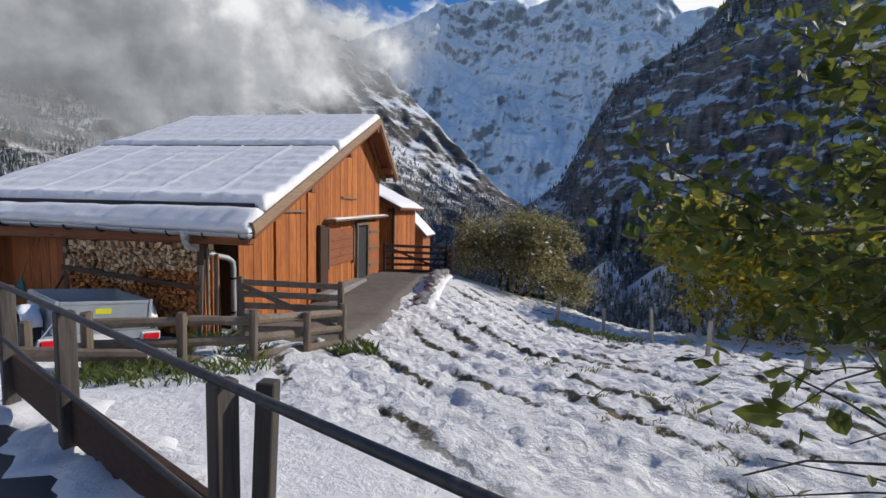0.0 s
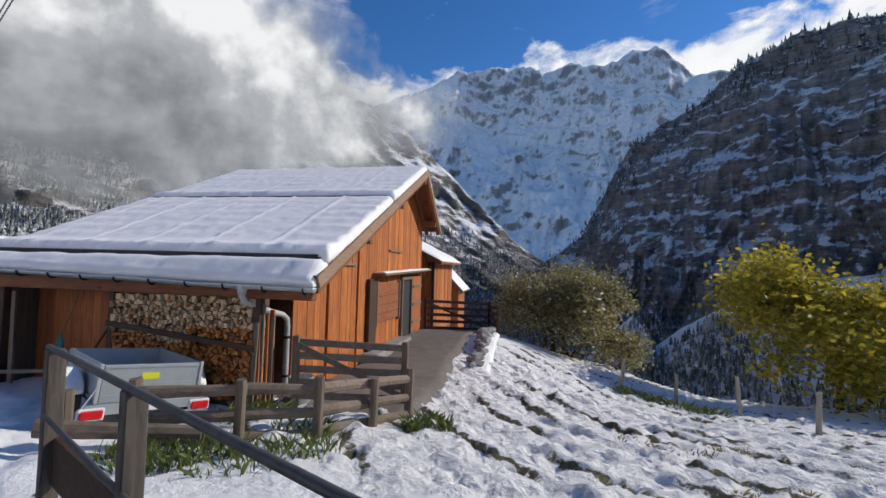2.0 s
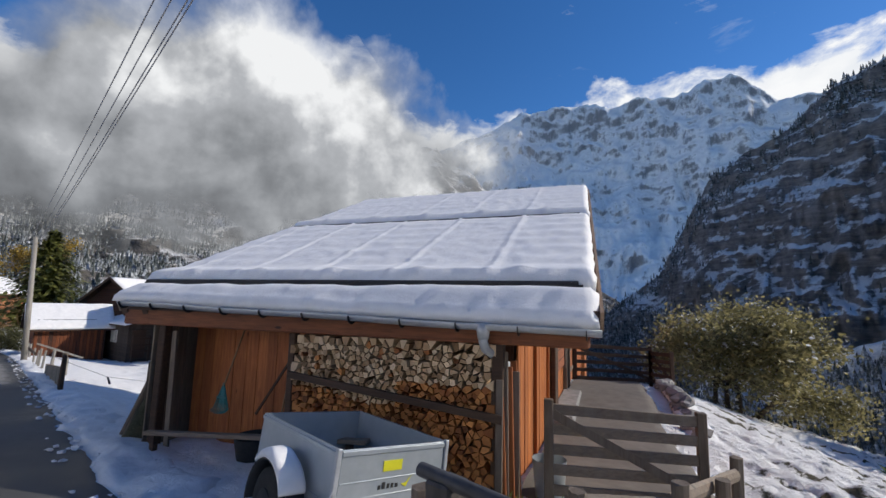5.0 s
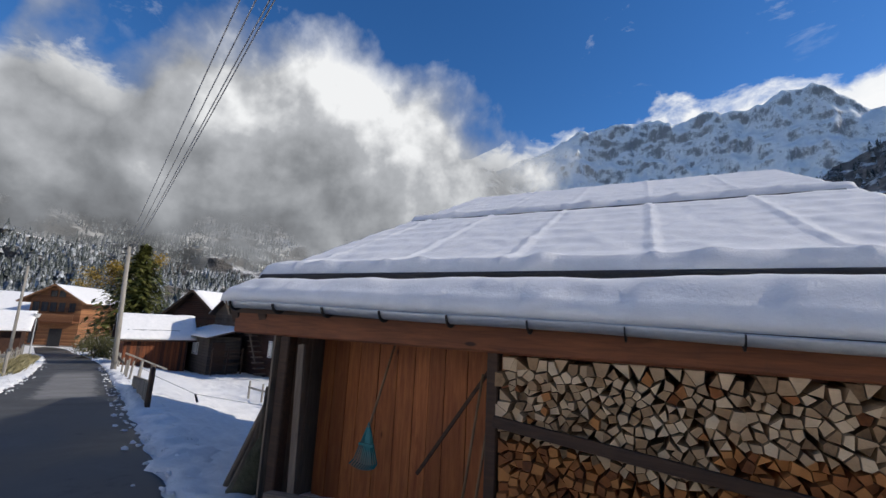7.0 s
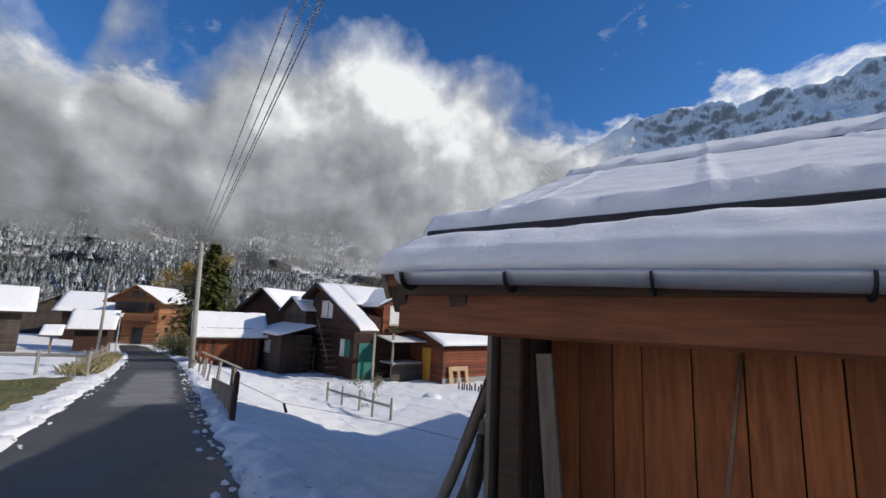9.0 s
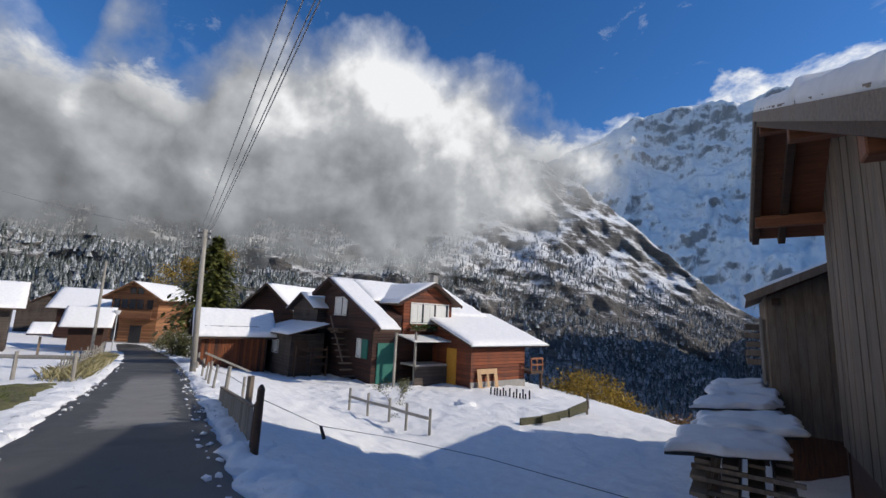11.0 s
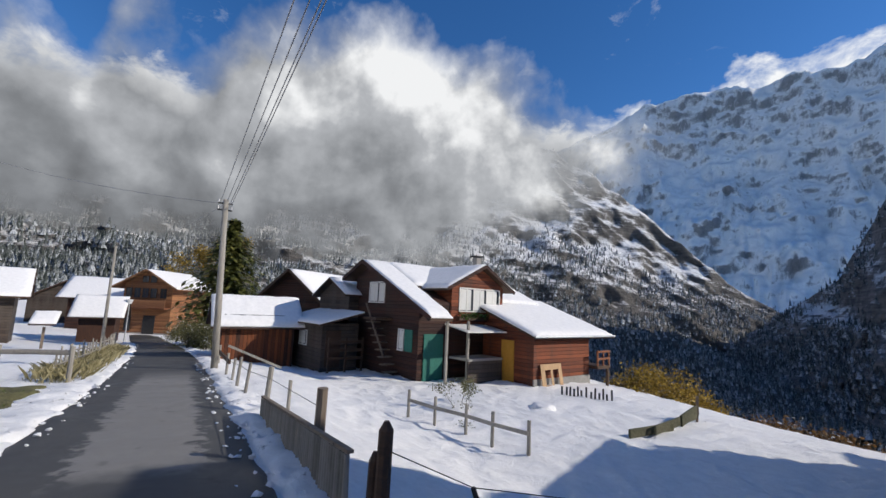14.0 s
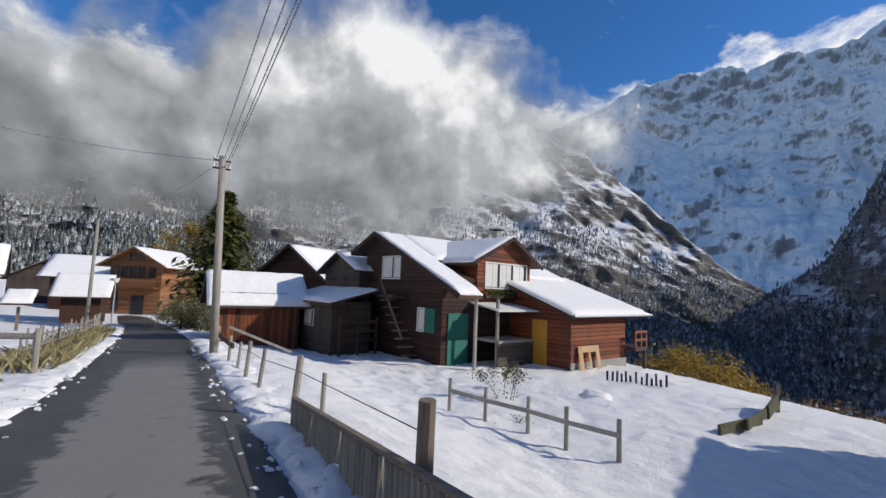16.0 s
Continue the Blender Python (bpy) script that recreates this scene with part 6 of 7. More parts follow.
        part("sheet", bm, M["ply"], t)
    return h


def leaf_card(bm, c, rng, size, bend_=0.25):
    """One folded leaf of four triangles."""
    d = Vector((rng.gauss(0, 1), rng.gauss(0, 1), rng.gauss(0, 0.7))).normalized()
    n = d.orthogonal().normalized()
    n.rotate(Matrix.Rotation(rng.random() * 6.28, 3, d))
    w = d.cross(n)
    L = size * rng.uniform(0.7, 1.3)
    p = [c - d * L * 0.5, c + w * L * 0.32 + n * L * bend_ * 0.4, c + d * L * 0.55, c - w * L * 0.32 + n * L * bend_ * 0.4]
    v = [bm.verts.new(q) for q in p]
    bm.faces.new((v[0], v[1], v[2]))
    bm.faces.new((v[0], v[2], v[3]))


def leaf_mat(name, a, b2, snow=0.0, through=0.35):
    m, nt, b = nodes_of(name)
    g = G(nt)
    col = g.ramp(g.island(), (0.0, a), (1.0, b2))
    if snow:
        f = g.noise(g.world_pos(), 2.3, 4, 0.6)
        col = g.mix(g.step(g.math("ADD", g.math("MULTIPLY", g.island(), 0.4), f), 1.02 - snow, 1.06 - snow), col, (0.75, 0.77, 0.8))
    nt.links.new(col, b.inputs["Base Color"])
    b.inputs["Roughness"].default_value = 0.55
    tr = g.n("BsdfTranslucent", Color=col)
    mx = g.n("MixShader", Fac=through)
    nt.links.new(b.outputs[0], mx.inputs[1])
    nt.links.new(tr.outputs[0], mx.inputs[2])
    nt.links.new(mx.outputs[0], nt.nodes["Material Output"].inputs["Surface"])
    return m


M["leaf_green"] = leaf_mat("leaf_green", (0.03, 0.06, 0.012), (0.10, 0.16, 0.03), 0.1)
M["leaf_yellow"] = leaf_mat("leaf_yellow", (0.20, 0.19, 0.02), (0.55, 0.44, 0.045), 0.02, 0.5)
M["leaf_olive"] = leaf_mat("leaf_olive", (0.08, 0.085, 0.035), (0.25, 0.235, 0.10), 0.12)
M["leaf_hedge"] = leaf_mat("leaf_hedge", (0.13, 0.12, 0.05), (0.42, 0.37, 0.17), 0.10, 0.5)
M["leaf_rust"] = leaf_mat("leaf_rust", (0.09, 0.05, 0.02), (0.25, 0.13, 0.035), 0.1)
M["ply"] = wood_mat("plywood", (0.42, 0.25, 0.12), (0.6, 0.40, 0.22), knots=False)
build_house()


def cabin(name, label, m, w, d, zb, ze, zr, wall, over=0.5, deck=None, snow=0.16, base=None, cat="house"):
    """A plain gabled cabin, its ridge along local y, gable towards -y."""
    h = thing(name, label, cat, m)
    gable_block(h, -w / 2, w / 2, 0, d, zb, ze, zr, wall)
    k = (zr - ze) / (w / 2)
    e = w / 2 + over
    zz = zr - k * e + 0.06
    roof_side(h, [(e, -over, zz), (e, d + over, zz), (0, d + over, zr + 0.06), (0, -over, zr + 0.06)], 0.1, snow, deck, 16, 14)
    roof_side(h, [(-e, d + over, zz), (-e, -over, zz), (0, -over, zr + 0.06), (0, d + over, zr + 0.06)], 0.1, snow, deck, 16, 14)
    for sx in (-1, 1):
        bm = bmesh.new()
        beam(bm, (sx * e, -over - 0.02, zz - 0.05), (0, -over - 0.02, zr + 0.01), 0.05, 0.18)
        part("verge_board", bm, deck or M["wood_dark"], h)
    return h


def place(x, y, deg):
    return Matrix.Translation((x, y, 0)) @ Matrix.Rotation(radians(deg), 4, "Z")


def long_shed():
    m = Matrix.Translation((-35.0, 22.5, 0)) @ Matrix.Rotation(math.atan2(0.876, 0.48), 4, "Z")
    h = thing("garden_shed", "small shed of rusty brown upright boards under thick roof snow", "shed", m)
    L, D, zb, ze, zr = 3.55, 3.2, -3.2, -0.36, 0.85
    bm = bmesh.new()
    prof = [(0, zb), (0, ze), (D / 2, zr), (D, ze), (D, zb)]
    a = [bm.verts.new((0, y, z)) for y, z in prof]
    b = [bm.verts.new((L, y, z)) for y, z in prof]
    bm.faces.new(a)
    bm.faces.new(b[::-1])
    for i in range(5):
        bm.faces.new((a[i], a[(i + 1) % 5], b[(i + 1) % 5], b[i]))
    bmesh.ops.recalc_face_normals(bm, faces=bm.faces)
    part("wall", bm, M["slats_rust"], h)
    k = (zr - ze) / (D / 2)
    roof_side(h, [(-0.5, -0.4, ze - 0.4 * k + 0.05), (L + 0.45, -0.4, ze - 0.4 * k + 0.05), (L + 0.45, D / 2, zr + 0.05), (-0.5, D / 2, zr + 0.05)], 0.1, 0.2, nu=30)
    roof_side(h, [(L + 0.45, D + 0.4, ze - 0.4 * k + 0.05), (-0.5, D + 0.4, ze - 0.4 * k + 0.05), (-0.5, D / 2, zr + 0.05), (L + 0.45, D / 2, zr + 0.05)], 0.1, 0.2)
    tube("snow_guard", [(0.1, 0.12, ze + 0.33), (L - 0.3, 0.12, ze + 0.33)], 0.025, M["tar"], h)
    rng = random.Random(21)
    u = 0.0
    while u < L - 0.05:
        w = rng.uniform(0.12, 0.22)
        bm = bmesh.new()
        box(bm, (u + 0.006, -0.03 - rng.uniform(0, 0.012), zb + 0.4), (min(u + w, L) - 0.006, -0.002, ze - 0.02))
        part("board", bm, M["slats_rust"], h)
        u += w
    return h


long_shed()

side = cabin("side_cabin", "dark brown cabin with a steep snow-covered roof", place(-40.6, 31.6, 8), 5.0, 7.0, -3.4, 1.2, 3.1, M["logs_brown"], 0.6)
lowroof = thing("woodshed", "low dark lean-to between the cabins with a snowy roof", "shed", place(-36.9, 28.2, 40))
bm = bmesh.new()
box(bm, (-1.0, 0, -3.4), (1.0, 1.6, -1.05))
part("wall", bm, M["wood_darkv"], lowroof)
roof_side(lowroof, [(-1.2, -0.4, -1.05), (1.2, -0.4, -1.05), (1.2, 1.8, -0.55), (-1.2, 1.8, -0.55)], 0.08, 0.14, nu=12, nv=10)

M["logs_chalet"] = siding_mat("honey_log_siding", (0.20, 0.075, 0.03), (0.44, 0.21, 0.09), 0.18, weather=0.05)
# the tall guest chalet at the bend of the lane
far = cabin("tall_chalet", "three-storey tan wooden chalet with carved balcony and snowy roof", place(-68.0, 35.1, 32), 5.4, 7.5, -4.5, 2.0, 3.6, M["logs_chalet"], 0.9, M["logs_tan"])
for z0, z1, xs in ((0.5, 1.5, (-2.1, -1.2, -0.3, 0.6, 1.7)), (-3.2, -1.6, (-1.9, )), (2.25, 2.9, (-0.45, 0.45))):
    for x in xs:
        window(far, "y", 0.0, x - 0.30, x + 0.30, z0, z1, 2, False, M["wood_dark"])
bm = bmesh.new()
box(bm, (-2.6, -1.1, -0.75), (2.6, 0.0, -0.6))
bl = part("balcony", bm, M["wood_beam"], far)
bm = bmesh.new()
box(bm, (-2.6, -1.12, -0.6), (2.6, -1.06, 0.25))
part("balustrade", bm, M["logs_chalet"], bl)
bm = bmesh.new()
box(bm, (-0.2, -0.05, -4.3), (1.1, -0.003, -1.5))
part("door", bm, M["tar"], far)
bm = bmesh.new()
box(bm, (-2.58, -0.03, -4.5), (2.58, -0.004, -3.4))
part("plinth", bm, M["plaster"], far)
dorm = cabin("chalet_wing", "wing of the tall chalet with a wide snowy roof", place(-75.0, 37.5, 145), 7.0, 6.0, -4.5, 0.6, 2.6, M["logs_brown"], 0.9)
# closed walls in dark boards stand in for the shade of an open front
barn2 = cabin("open_barn", "small barn with a bright snowy roof, dark walls standing for its shaded opening", place(-61.5, 29.6, 150), 3.6, 2.6, -4.5, -0.9, 0.45, M["wood_darkv"], 0.7)
log = cabin("log_barn", "old dark log barn under a thick snow roof", place(-58.4, 21.4, 162), 5.4, 7.0, -3.8, 0.7, 2.3, M["logs_grey"], 0.8)
for i, (x, y, w, deg) in enumerate(((-78, 22, 6.5, 140), (-86, 34, 7.5, 60), (-74, 14, 6, 150), (-92, 22, 7, 130), (-100, 45, 8, 50), (-66, 17, 4, 140))):
    c = cabin("hamlet_cabin", "distant dark cabin with a snowy roof", place(x, y, deg), w, w * 1.1, -5, -0.6 + 0.5 * (i % 3), 1.6 + 0.6 * (i % 2), M["logs_grey"] if i % 2 else M["logs_brown"], 0.6)
    c["group"] = "distant cabins"
stand = thing("snowy_box", "small roofed box on a post with snow on its top", "box", place(-46.9, 19.5, 62))
bm = bmesh.new()
beam(bm, (0, 0, -2.9), (0, 0, -1.3), 0.12, 0.12)
part("post", bm, M["wood_old"], stand)
roof_side(stand, [(-0.6, -0.6, -1.1), (0.6, -0.6, -1.1), (0.6, 0.5, -0.45), (-0.6, 0.5, -0.45)], 0.08, 0.14, nu=10, nv=8)

# hut behind the barn: ridge along its length, boarded like the barn
HUT = Matrix.Translation((-6.05, 19.6, 0)) @ Matrix.Rotation(radians(-5.57), 4, "Z")


def build_hut():
    hut = thing("stable_hut", "orange-brown boarded hut behind the barn with a snowy roof", "house", HUT)
    gable_block(hut, -3.3, 2.75, 0, 4.1, -2.6, 2.05, 3.4, M["wood_darkv"], xr=-0.2)
    # west deck and verge take darker wood, that side's shade put into the colour
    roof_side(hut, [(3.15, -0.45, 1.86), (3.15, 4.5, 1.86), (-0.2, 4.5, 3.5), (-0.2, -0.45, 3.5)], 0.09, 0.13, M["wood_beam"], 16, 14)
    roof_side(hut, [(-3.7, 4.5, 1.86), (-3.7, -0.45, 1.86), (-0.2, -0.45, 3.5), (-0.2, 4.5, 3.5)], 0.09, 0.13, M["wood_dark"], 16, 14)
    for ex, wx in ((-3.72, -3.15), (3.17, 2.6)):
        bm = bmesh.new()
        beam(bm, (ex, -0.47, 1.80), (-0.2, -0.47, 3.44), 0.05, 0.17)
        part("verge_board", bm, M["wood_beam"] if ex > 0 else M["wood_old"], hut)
        bm = bmesh.new()
        beam(bm, (wx, -0.2, 1.75), (wx, 4.3, 1.75), 0.14, 0.16, 0.01)
        part("wall_plate", bm, M["wood_dark"], hut)
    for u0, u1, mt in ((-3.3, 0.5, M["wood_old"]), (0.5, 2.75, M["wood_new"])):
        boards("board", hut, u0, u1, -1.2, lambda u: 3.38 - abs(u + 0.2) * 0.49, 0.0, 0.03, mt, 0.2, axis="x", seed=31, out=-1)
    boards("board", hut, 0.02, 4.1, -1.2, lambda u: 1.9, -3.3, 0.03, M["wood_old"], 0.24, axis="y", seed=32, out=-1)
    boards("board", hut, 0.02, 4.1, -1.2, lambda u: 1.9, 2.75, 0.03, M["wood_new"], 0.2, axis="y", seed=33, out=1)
    for x, z0, z1 in ((1.45, -0.9, 1.3), (2.35, -0.9, 1.3)):
        bm = bmesh.new()
        box(bm, (x, -0.06, z0), (x + 0.09, -0.028, z1), 0.006)
        part("batten", bm, M["wood_shade"], hut)
    bm = bmesh.new()
    beam(bm, (2.74, -0.03, -1.5), (2.74, -0.03, 1.9), 0.11, 0.11, 0.012)
    part("corner_post", bm, M["wood_dark"], hut)
    # plank hatch and projecting log ends on the west side
    bm = bmesh.new()
    box(bm, (-3.40, 0.5, -0.15), (-3.33, 1.5, 1.35), 0.008)
    hatch = part("hatch", bm, M["wood_old"], hut, "weathered plank hatch")
    for y in (0.5, 0.98, 1.46):
        bm = bmesh.new()
        box(bm, (-3.44, y - 0.04, -0.2), (-3.40, y + 0.04, 1.4))
        part("batten", bm, M["wood_pale"], hatch)
    for i in range(5):
        bm = bmesh.new()
        beam(bm, (-3.75, 4.2 + 0.12 * (i % 2), 0.1 + 0.27 * i), (-3.0, 4.2, 0.1 + 0.27 * i), 0.17, 0.19, 0.02)
        part("log_end", bm, M["wood_old"], hut)
    return hut


build_hut()
# unseen block added behind the barn to fill out the meadow's shadow
cabin("shadow_block", "narrow unseen block between the barn and the hut, added to cast a shadow", place(-6.2, 17.9, -5.6), 2.2, 2.4, -2.6, 3.7, 4.6, M["wood_darkv"], 0.15, M["wood_beam"], cat="barn")


def build_lean_to():
    """A low lean-to past the hut, its steep roof falling east."""
    t = thing("hut_lean_to", "small boarded lean-to with a steep snowy roof beyond the hut", "shed", Matrix.Translation((-3.0, 25.3, 0)) @ Matrix.Rotation(radians(-5.57), 4, "Z"))
    gable_block(t, -1.2, 0.35, 0, 2.2, -3.0, 0.55, 1.75, M["wood_new"], xr=-0.95, zl=1.6)
    roof_side(t, [(0.62, -0.35, 0.36), (0.62, 2.5, 0.36), (-0.95, 2.5, 1.98), (-0.95, -0.35, 1.98)], 0.07, 0.07, M["wood_beam"], 12, 10)
    bm = bmesh.new()
    beam(bm, (0.63, -0.37, 0.30), (-0.95, -0.37, 1.92), 0.04, 0.14)
    part("verge_board", bm, M["wood_oldx"], t)


build_lean_to()


# ---- plank rack along the west wall, under snow ----
rack = thing("plank_rack", "long rack of stacked planks covered with thick snow", "plank stack", BARN)
rng = random.Random(77)
for lay in range(5):
    for k in range(4):
        bm = bmesh.new()
        x = -7.05 + 0.27 * k + rng.uniform(-0.02, 0.02)
        y0 = 3.9 + 0.15 * k + rng.uniform(-0.15, 0.3)
        z = -1.0 + lay * 0.13
        beam(bm, (x, y0, z), (x + 0.05, 13.0 + rng.uniform(-0.5, 0.6), z + 0.02), 0.16, 0.035)
        part("plank", bm, M["wood_oldx"], rack)
for y in (4.2, 8.2, 12.4):
    for x in (-7.08, -6.2):
        bm = bmesh.new()
        beam(bm, (x, y, -2.3), (x, y, -1.05), 0.1, 0.1)
        part("leg", bm, M["wood_dark"], rack)
    for lay in range(5):
        bm = bmesh.new()
        beam(bm, (-7.15, y, -1.07 + lay * 0.13), (-6.1, y, -1.07 + lay * 0.13), 0.05, 0.045)
        part("sticker", bm, M["wood_old"], rack)
for k in range(9):
    v0 = 3.75 + 1.06 * k + rng.uniform(-0.1, 0.1)
    du, tip = rng.uniform(-0.12, 0.12), rng.uniform(-0.03, 0.05)
    zt = -0.40 + (0.05 if k % 2 else 0.0) + rng.uniform(0, 0.05)
    bm = bmesh.new()
    quad_prism(bm, [(-7.26 + du, v0, zt), (-6.12 + du, v0 + 0.7, zt + tip), (-6.1 + du, v0 + 1.9, zt + tip), (-7.2 + du, v0 + 1.2, zt + 0.03)], 0.03)
    sheet = part("cover_sheet", bm, M["tar"], rack, "dark roofing sheet lying on the planks")
    snow_sheet("snow_cover", -7.25 + du, -6.08 + du, v0 + 0.03, v0 + 1.22, lambda u, v: (u + 0.10 * wob(v, 3, k, 4.1), v + 0.55 * (u + 7.25) + 0.16 * wob(u, 5, k, 4.3), zt + 0.004 + tip * (u + 7.2)), 0.09, M["snow_roof"], sheet, "", 26, 26, 0.05, 0.09)
t = thing("zinc_bucket", "dented zinc bucket standing by the hut wall", "bucket", BARN)
bm = bmesh.new()
rod(bm, (-5.62, 13.9, -0.5), (-5.62, 13.9, 0.1), 0.26, 0.34, 18, caps=False)
rod(bm, (-5.62, 13.9, -0.5), (-5.62, 13.9, -0.46), 0.26, 0.26, 18)
smooth(part("bucket", bm, M["metal"], t))
bm = bmesh.new()
beam(bm, (-5.62, 13.9, -1.9), (-5.62, 13.9, -0.5), 0.5, 0.5)
part("block", bm, M["wood_old"], t)


# ---- trees and shrubs ----
def limb(bm, p, d, length, r, depth, rng, tips, droop=0.0, fork=3, spread=0.7, seg=6):
    """A tapering, crooked branch that forks; the ends are kept in tips."""
    n = 3
    q = Vector(p)
    dv = Vector(d).normalized()
    r0 = r
    for i in range(n):
        dv = (dv + Vector((rng.gauss(0, 0.14), rng.gauss(0, 0.14), rng.gauss(0, 0.10) - droop))).normalized()
        e = q + dv * length / n
        r1 = r0 * 0.82
        rod(bm, q, e, r0, r1, seg, caps=False)
        q, r0 = e, r1
        if depth == 0 or i > 0:
            tips.append((q.copy(), dv.copy()))
    if depth > 0:
        for _ in range(fork):
            a = dv.orthogonal().normalized()
            a.rotate(Matrix.Rotation(rng.random() * 6.283, 3, dv))
            nd = (dv + a * spread * rng.uniform(0.6, 1.3)).normalized()
            limb(bm, q, nd, length * rng.uniform(0.6, 0.82), r0 * 0.72, depth - 1, rng, tips, droop, fork, spread, max(4, seg - 1))


def broadleaf(name, label, base, height, trunk_r, seed, leaf_m, per_tip, leaf, spread_r, depth=3, fork=3, lean=(0, 0), spread=0.75, droop=0.0, stems=1, cat="tree", group=""):
    rng = random.Random(seed)
    t = thing(name, label, cat, Matrix.Translation(base), group)
    bm = bmesh.new()
    tips = []
    for k in range(stems):
        a = 6.283 * k / max(1, stems) + rng.random()
        off = 0.12 if stems > 1 else 0
        d = Vector((lean[0] + off * 3 * math.cos(a), lean[1] + off * 3 * math.sin(a), 1))
        limb(bm, (off * math.cos(a), off * math.sin(a), -0.3), d, height * (0.42 if stems == 1 else 0.36), trunk_r, depth, rng, tips, droop, fork, spread, 8)
    smooth(part("trunk", bm, M["bark"], t))
    vs, fs = [], []
    for p, d in tips:
        for _ in range(per_tip):
            c = p + Vector((rng.gauss(0, spread_r), rng.gauss(0, spread_r), rng.gauss(0, spread_r * 0.8)))
            dd = Vector((rng.gauss(0, 1), rng.gauss(0, 1), rng.gauss(0, 0.6))).normalized()
            nn = dd.orthogonal().normalized()
            nn.rotate(Matrix.Rotation(rng.random() * 6.283, 3, dd))
            w = dd.cross(nn)
            L = leaf * rng.uniform(0.65, 1.3)
            o = len(vs)
            vs += [tuple(c - dd * L * 0.5), tuple(c + w * L * 0.3 + nn * L * 0.1), tuple(c + dd * L * 0.55), tuple(c - w * L * 0.3 + nn * L * 0.1)]
            fs += [(o, o + 1, o + 2), (o, o + 2, o + 3)]
    me = bpy.data.meshes.new("crown")
    me.from_pydata(vs, [], fs)
    me.materials.append(leaf_m)
    c = new("crown", me)
    c.parent = t
    return t, tips


broadleaf("hedge_tree", "rounded olive-green bushy tree dusted with snow at the field edge", (1.85, 20.4, -2.7), 5.2, 0.13, 41, M["leaf_hedge"], 26, 0.14, 0.28, 3, 4, spread=0.95, stems=4)
broadleaf("yellow_tree", "autumn tree with yellow-green leaves beyond the paddock", (11.5, 18.0, -3.3), 6.1, 0.14, 17, M["leaf_yellow"], 30, 0.20, 0.42, 4, 3, spread=0.95, stems=2)
broadleaf("yellow_tree", "autumn tree with yellow-green leaves beyond the paddock", (14.6, 16.2, -3.2), 5.4, 0.13, 19, M["leaf_yellow"], 26, 0.21, 0.44, 4, 3, spread=0.95, stems=2)


# apple tree by the road, its branches hanging over the railing
def apple_tree():
    rng = random.Random(23)
    t = thing("apple_tree", "leafy apple tree with snow lying on its drooping branches", "tree")
    bm = bmesh.new()
    tips = []
    root = Vector((3.28, 1.05, -0.25))
    limb(bm, root + Vector((0, 0, -0.4)), (-0.1, 0.1, 1), 2.2, 0.13, 0, rng, [], seg=10)
    crown = root + Vector((-0.25, 0.2, 1.75))
    for d, ln in (((-1.0, 0.35, 0.45), 1.15), ((-1.0, 0.5, 0.42), 1.15), ((-0.9, 0.6, 0.12), 1.1), ((-0.55, 0.1, 0.7), 0.8), ((-0.7, 0.8, -0.14), 0.85), ((-0.2, 0.9, 0.3), 1.1), ((0.7, 0.3, 0.6), 1.1), ((0.2, -0.8, 0.5), 1.1), ((-0.4, 0.7, 0.5), 1.0), ((-0.8, 0.5, 0.25), 1.0), ((-0.3, 1.0, 0.0), 1.0)):
        limb(bm, crown, d, ln, 0.032, 2, rng, tips, 0.03, 3, 0.6, 7)
    smooth(part("trunk", bm, M["bark"], t))
    vs, fs, sv, sf = [], [], [], []
    for p, d in tips:
        bare = p.z < 1.25
        for _ in range(1 if bare else 20):
            c = p + Vector((rng.gauss(0, 0.10), rng.gauss(0, 0.10), rng.gauss(0, 0.09)))
            dd = Vector((rng.gauss(0, 1), rng.gauss(0, 1), -0.7 + rng.gauss(0, 0.5))).normalized()
            nn = dd.orthogonal().normalized()
            nn.rotate(Matrix.Rotation(rng.random() * 6.283, 3, dd))
            w = dd.cross(nn)
            L = 0.066 * rng.uniform(0.7, 1.3)
            o = len(vs)
            vs += [tuple(q) for q in (c - dd * L * 0.5, c - dd * L * 0.1 + w * L * 0.33 + nn * L * 0.1, c + dd * L * 0.3 + w * L * 0.22 + nn * L * 0.08, c + dd * L * 0.6, c + dd * L * 0.3 - w * L * 0.22 + nn * L * 0.08, c - dd * L * 0.1 - w * L * 0.33 + nn * L * 0.1)]
            fs += [(o, o + 1, o + 2, o + 3), (o, o + 3, o + 4, o + 5)]
    me = bpy.data.meshes.new("crown")
    me.from_pydata(vs, [], fs)
    me.materials.append(M["leaf_apple"])
    new("crown", me).parent = t
    bm = bmesh.new()
    for p, d in tips[::9]:
        if p.z > 1.4:
            for _ in range(6):
                q = p + Vector((rng.gauss(0, 0.045), rng.gauss(0, 0.045), 0.03 + rng.gauss(0, 0.012)))
                bmesh.ops.create_icosphere(bm, subdivisions=1, radius=1.0, matrix=Matrix.Translation(q) @ Matrix.Rotation(rng.random() * 3, 4, "Z") @ Matrix.Diagonal((rng.uniform(0.015, 0.04), rng.uniform(0.012, 0.025), 0.012, 1)))
    for v in bm.verts:
        v.co += Vector((0.012 * wob(*v.co, 30), 0.012 * wob(v.co.y, v.co.z, v.co.x, 30), 0.008 * wob(v.co.z, v.co.x, v.co.y, 14)))
    smooth(part("snow_clumps", bm, M["snow_roof"], t, "clumps of wet snow on the leaves"))


M["leaf_apple"] = leaf_mat("leaf_apple", (0.035, 0.06, 0.011), (0.18, 0.20, 0.035), 0.0, 0.5)
apple_tree()


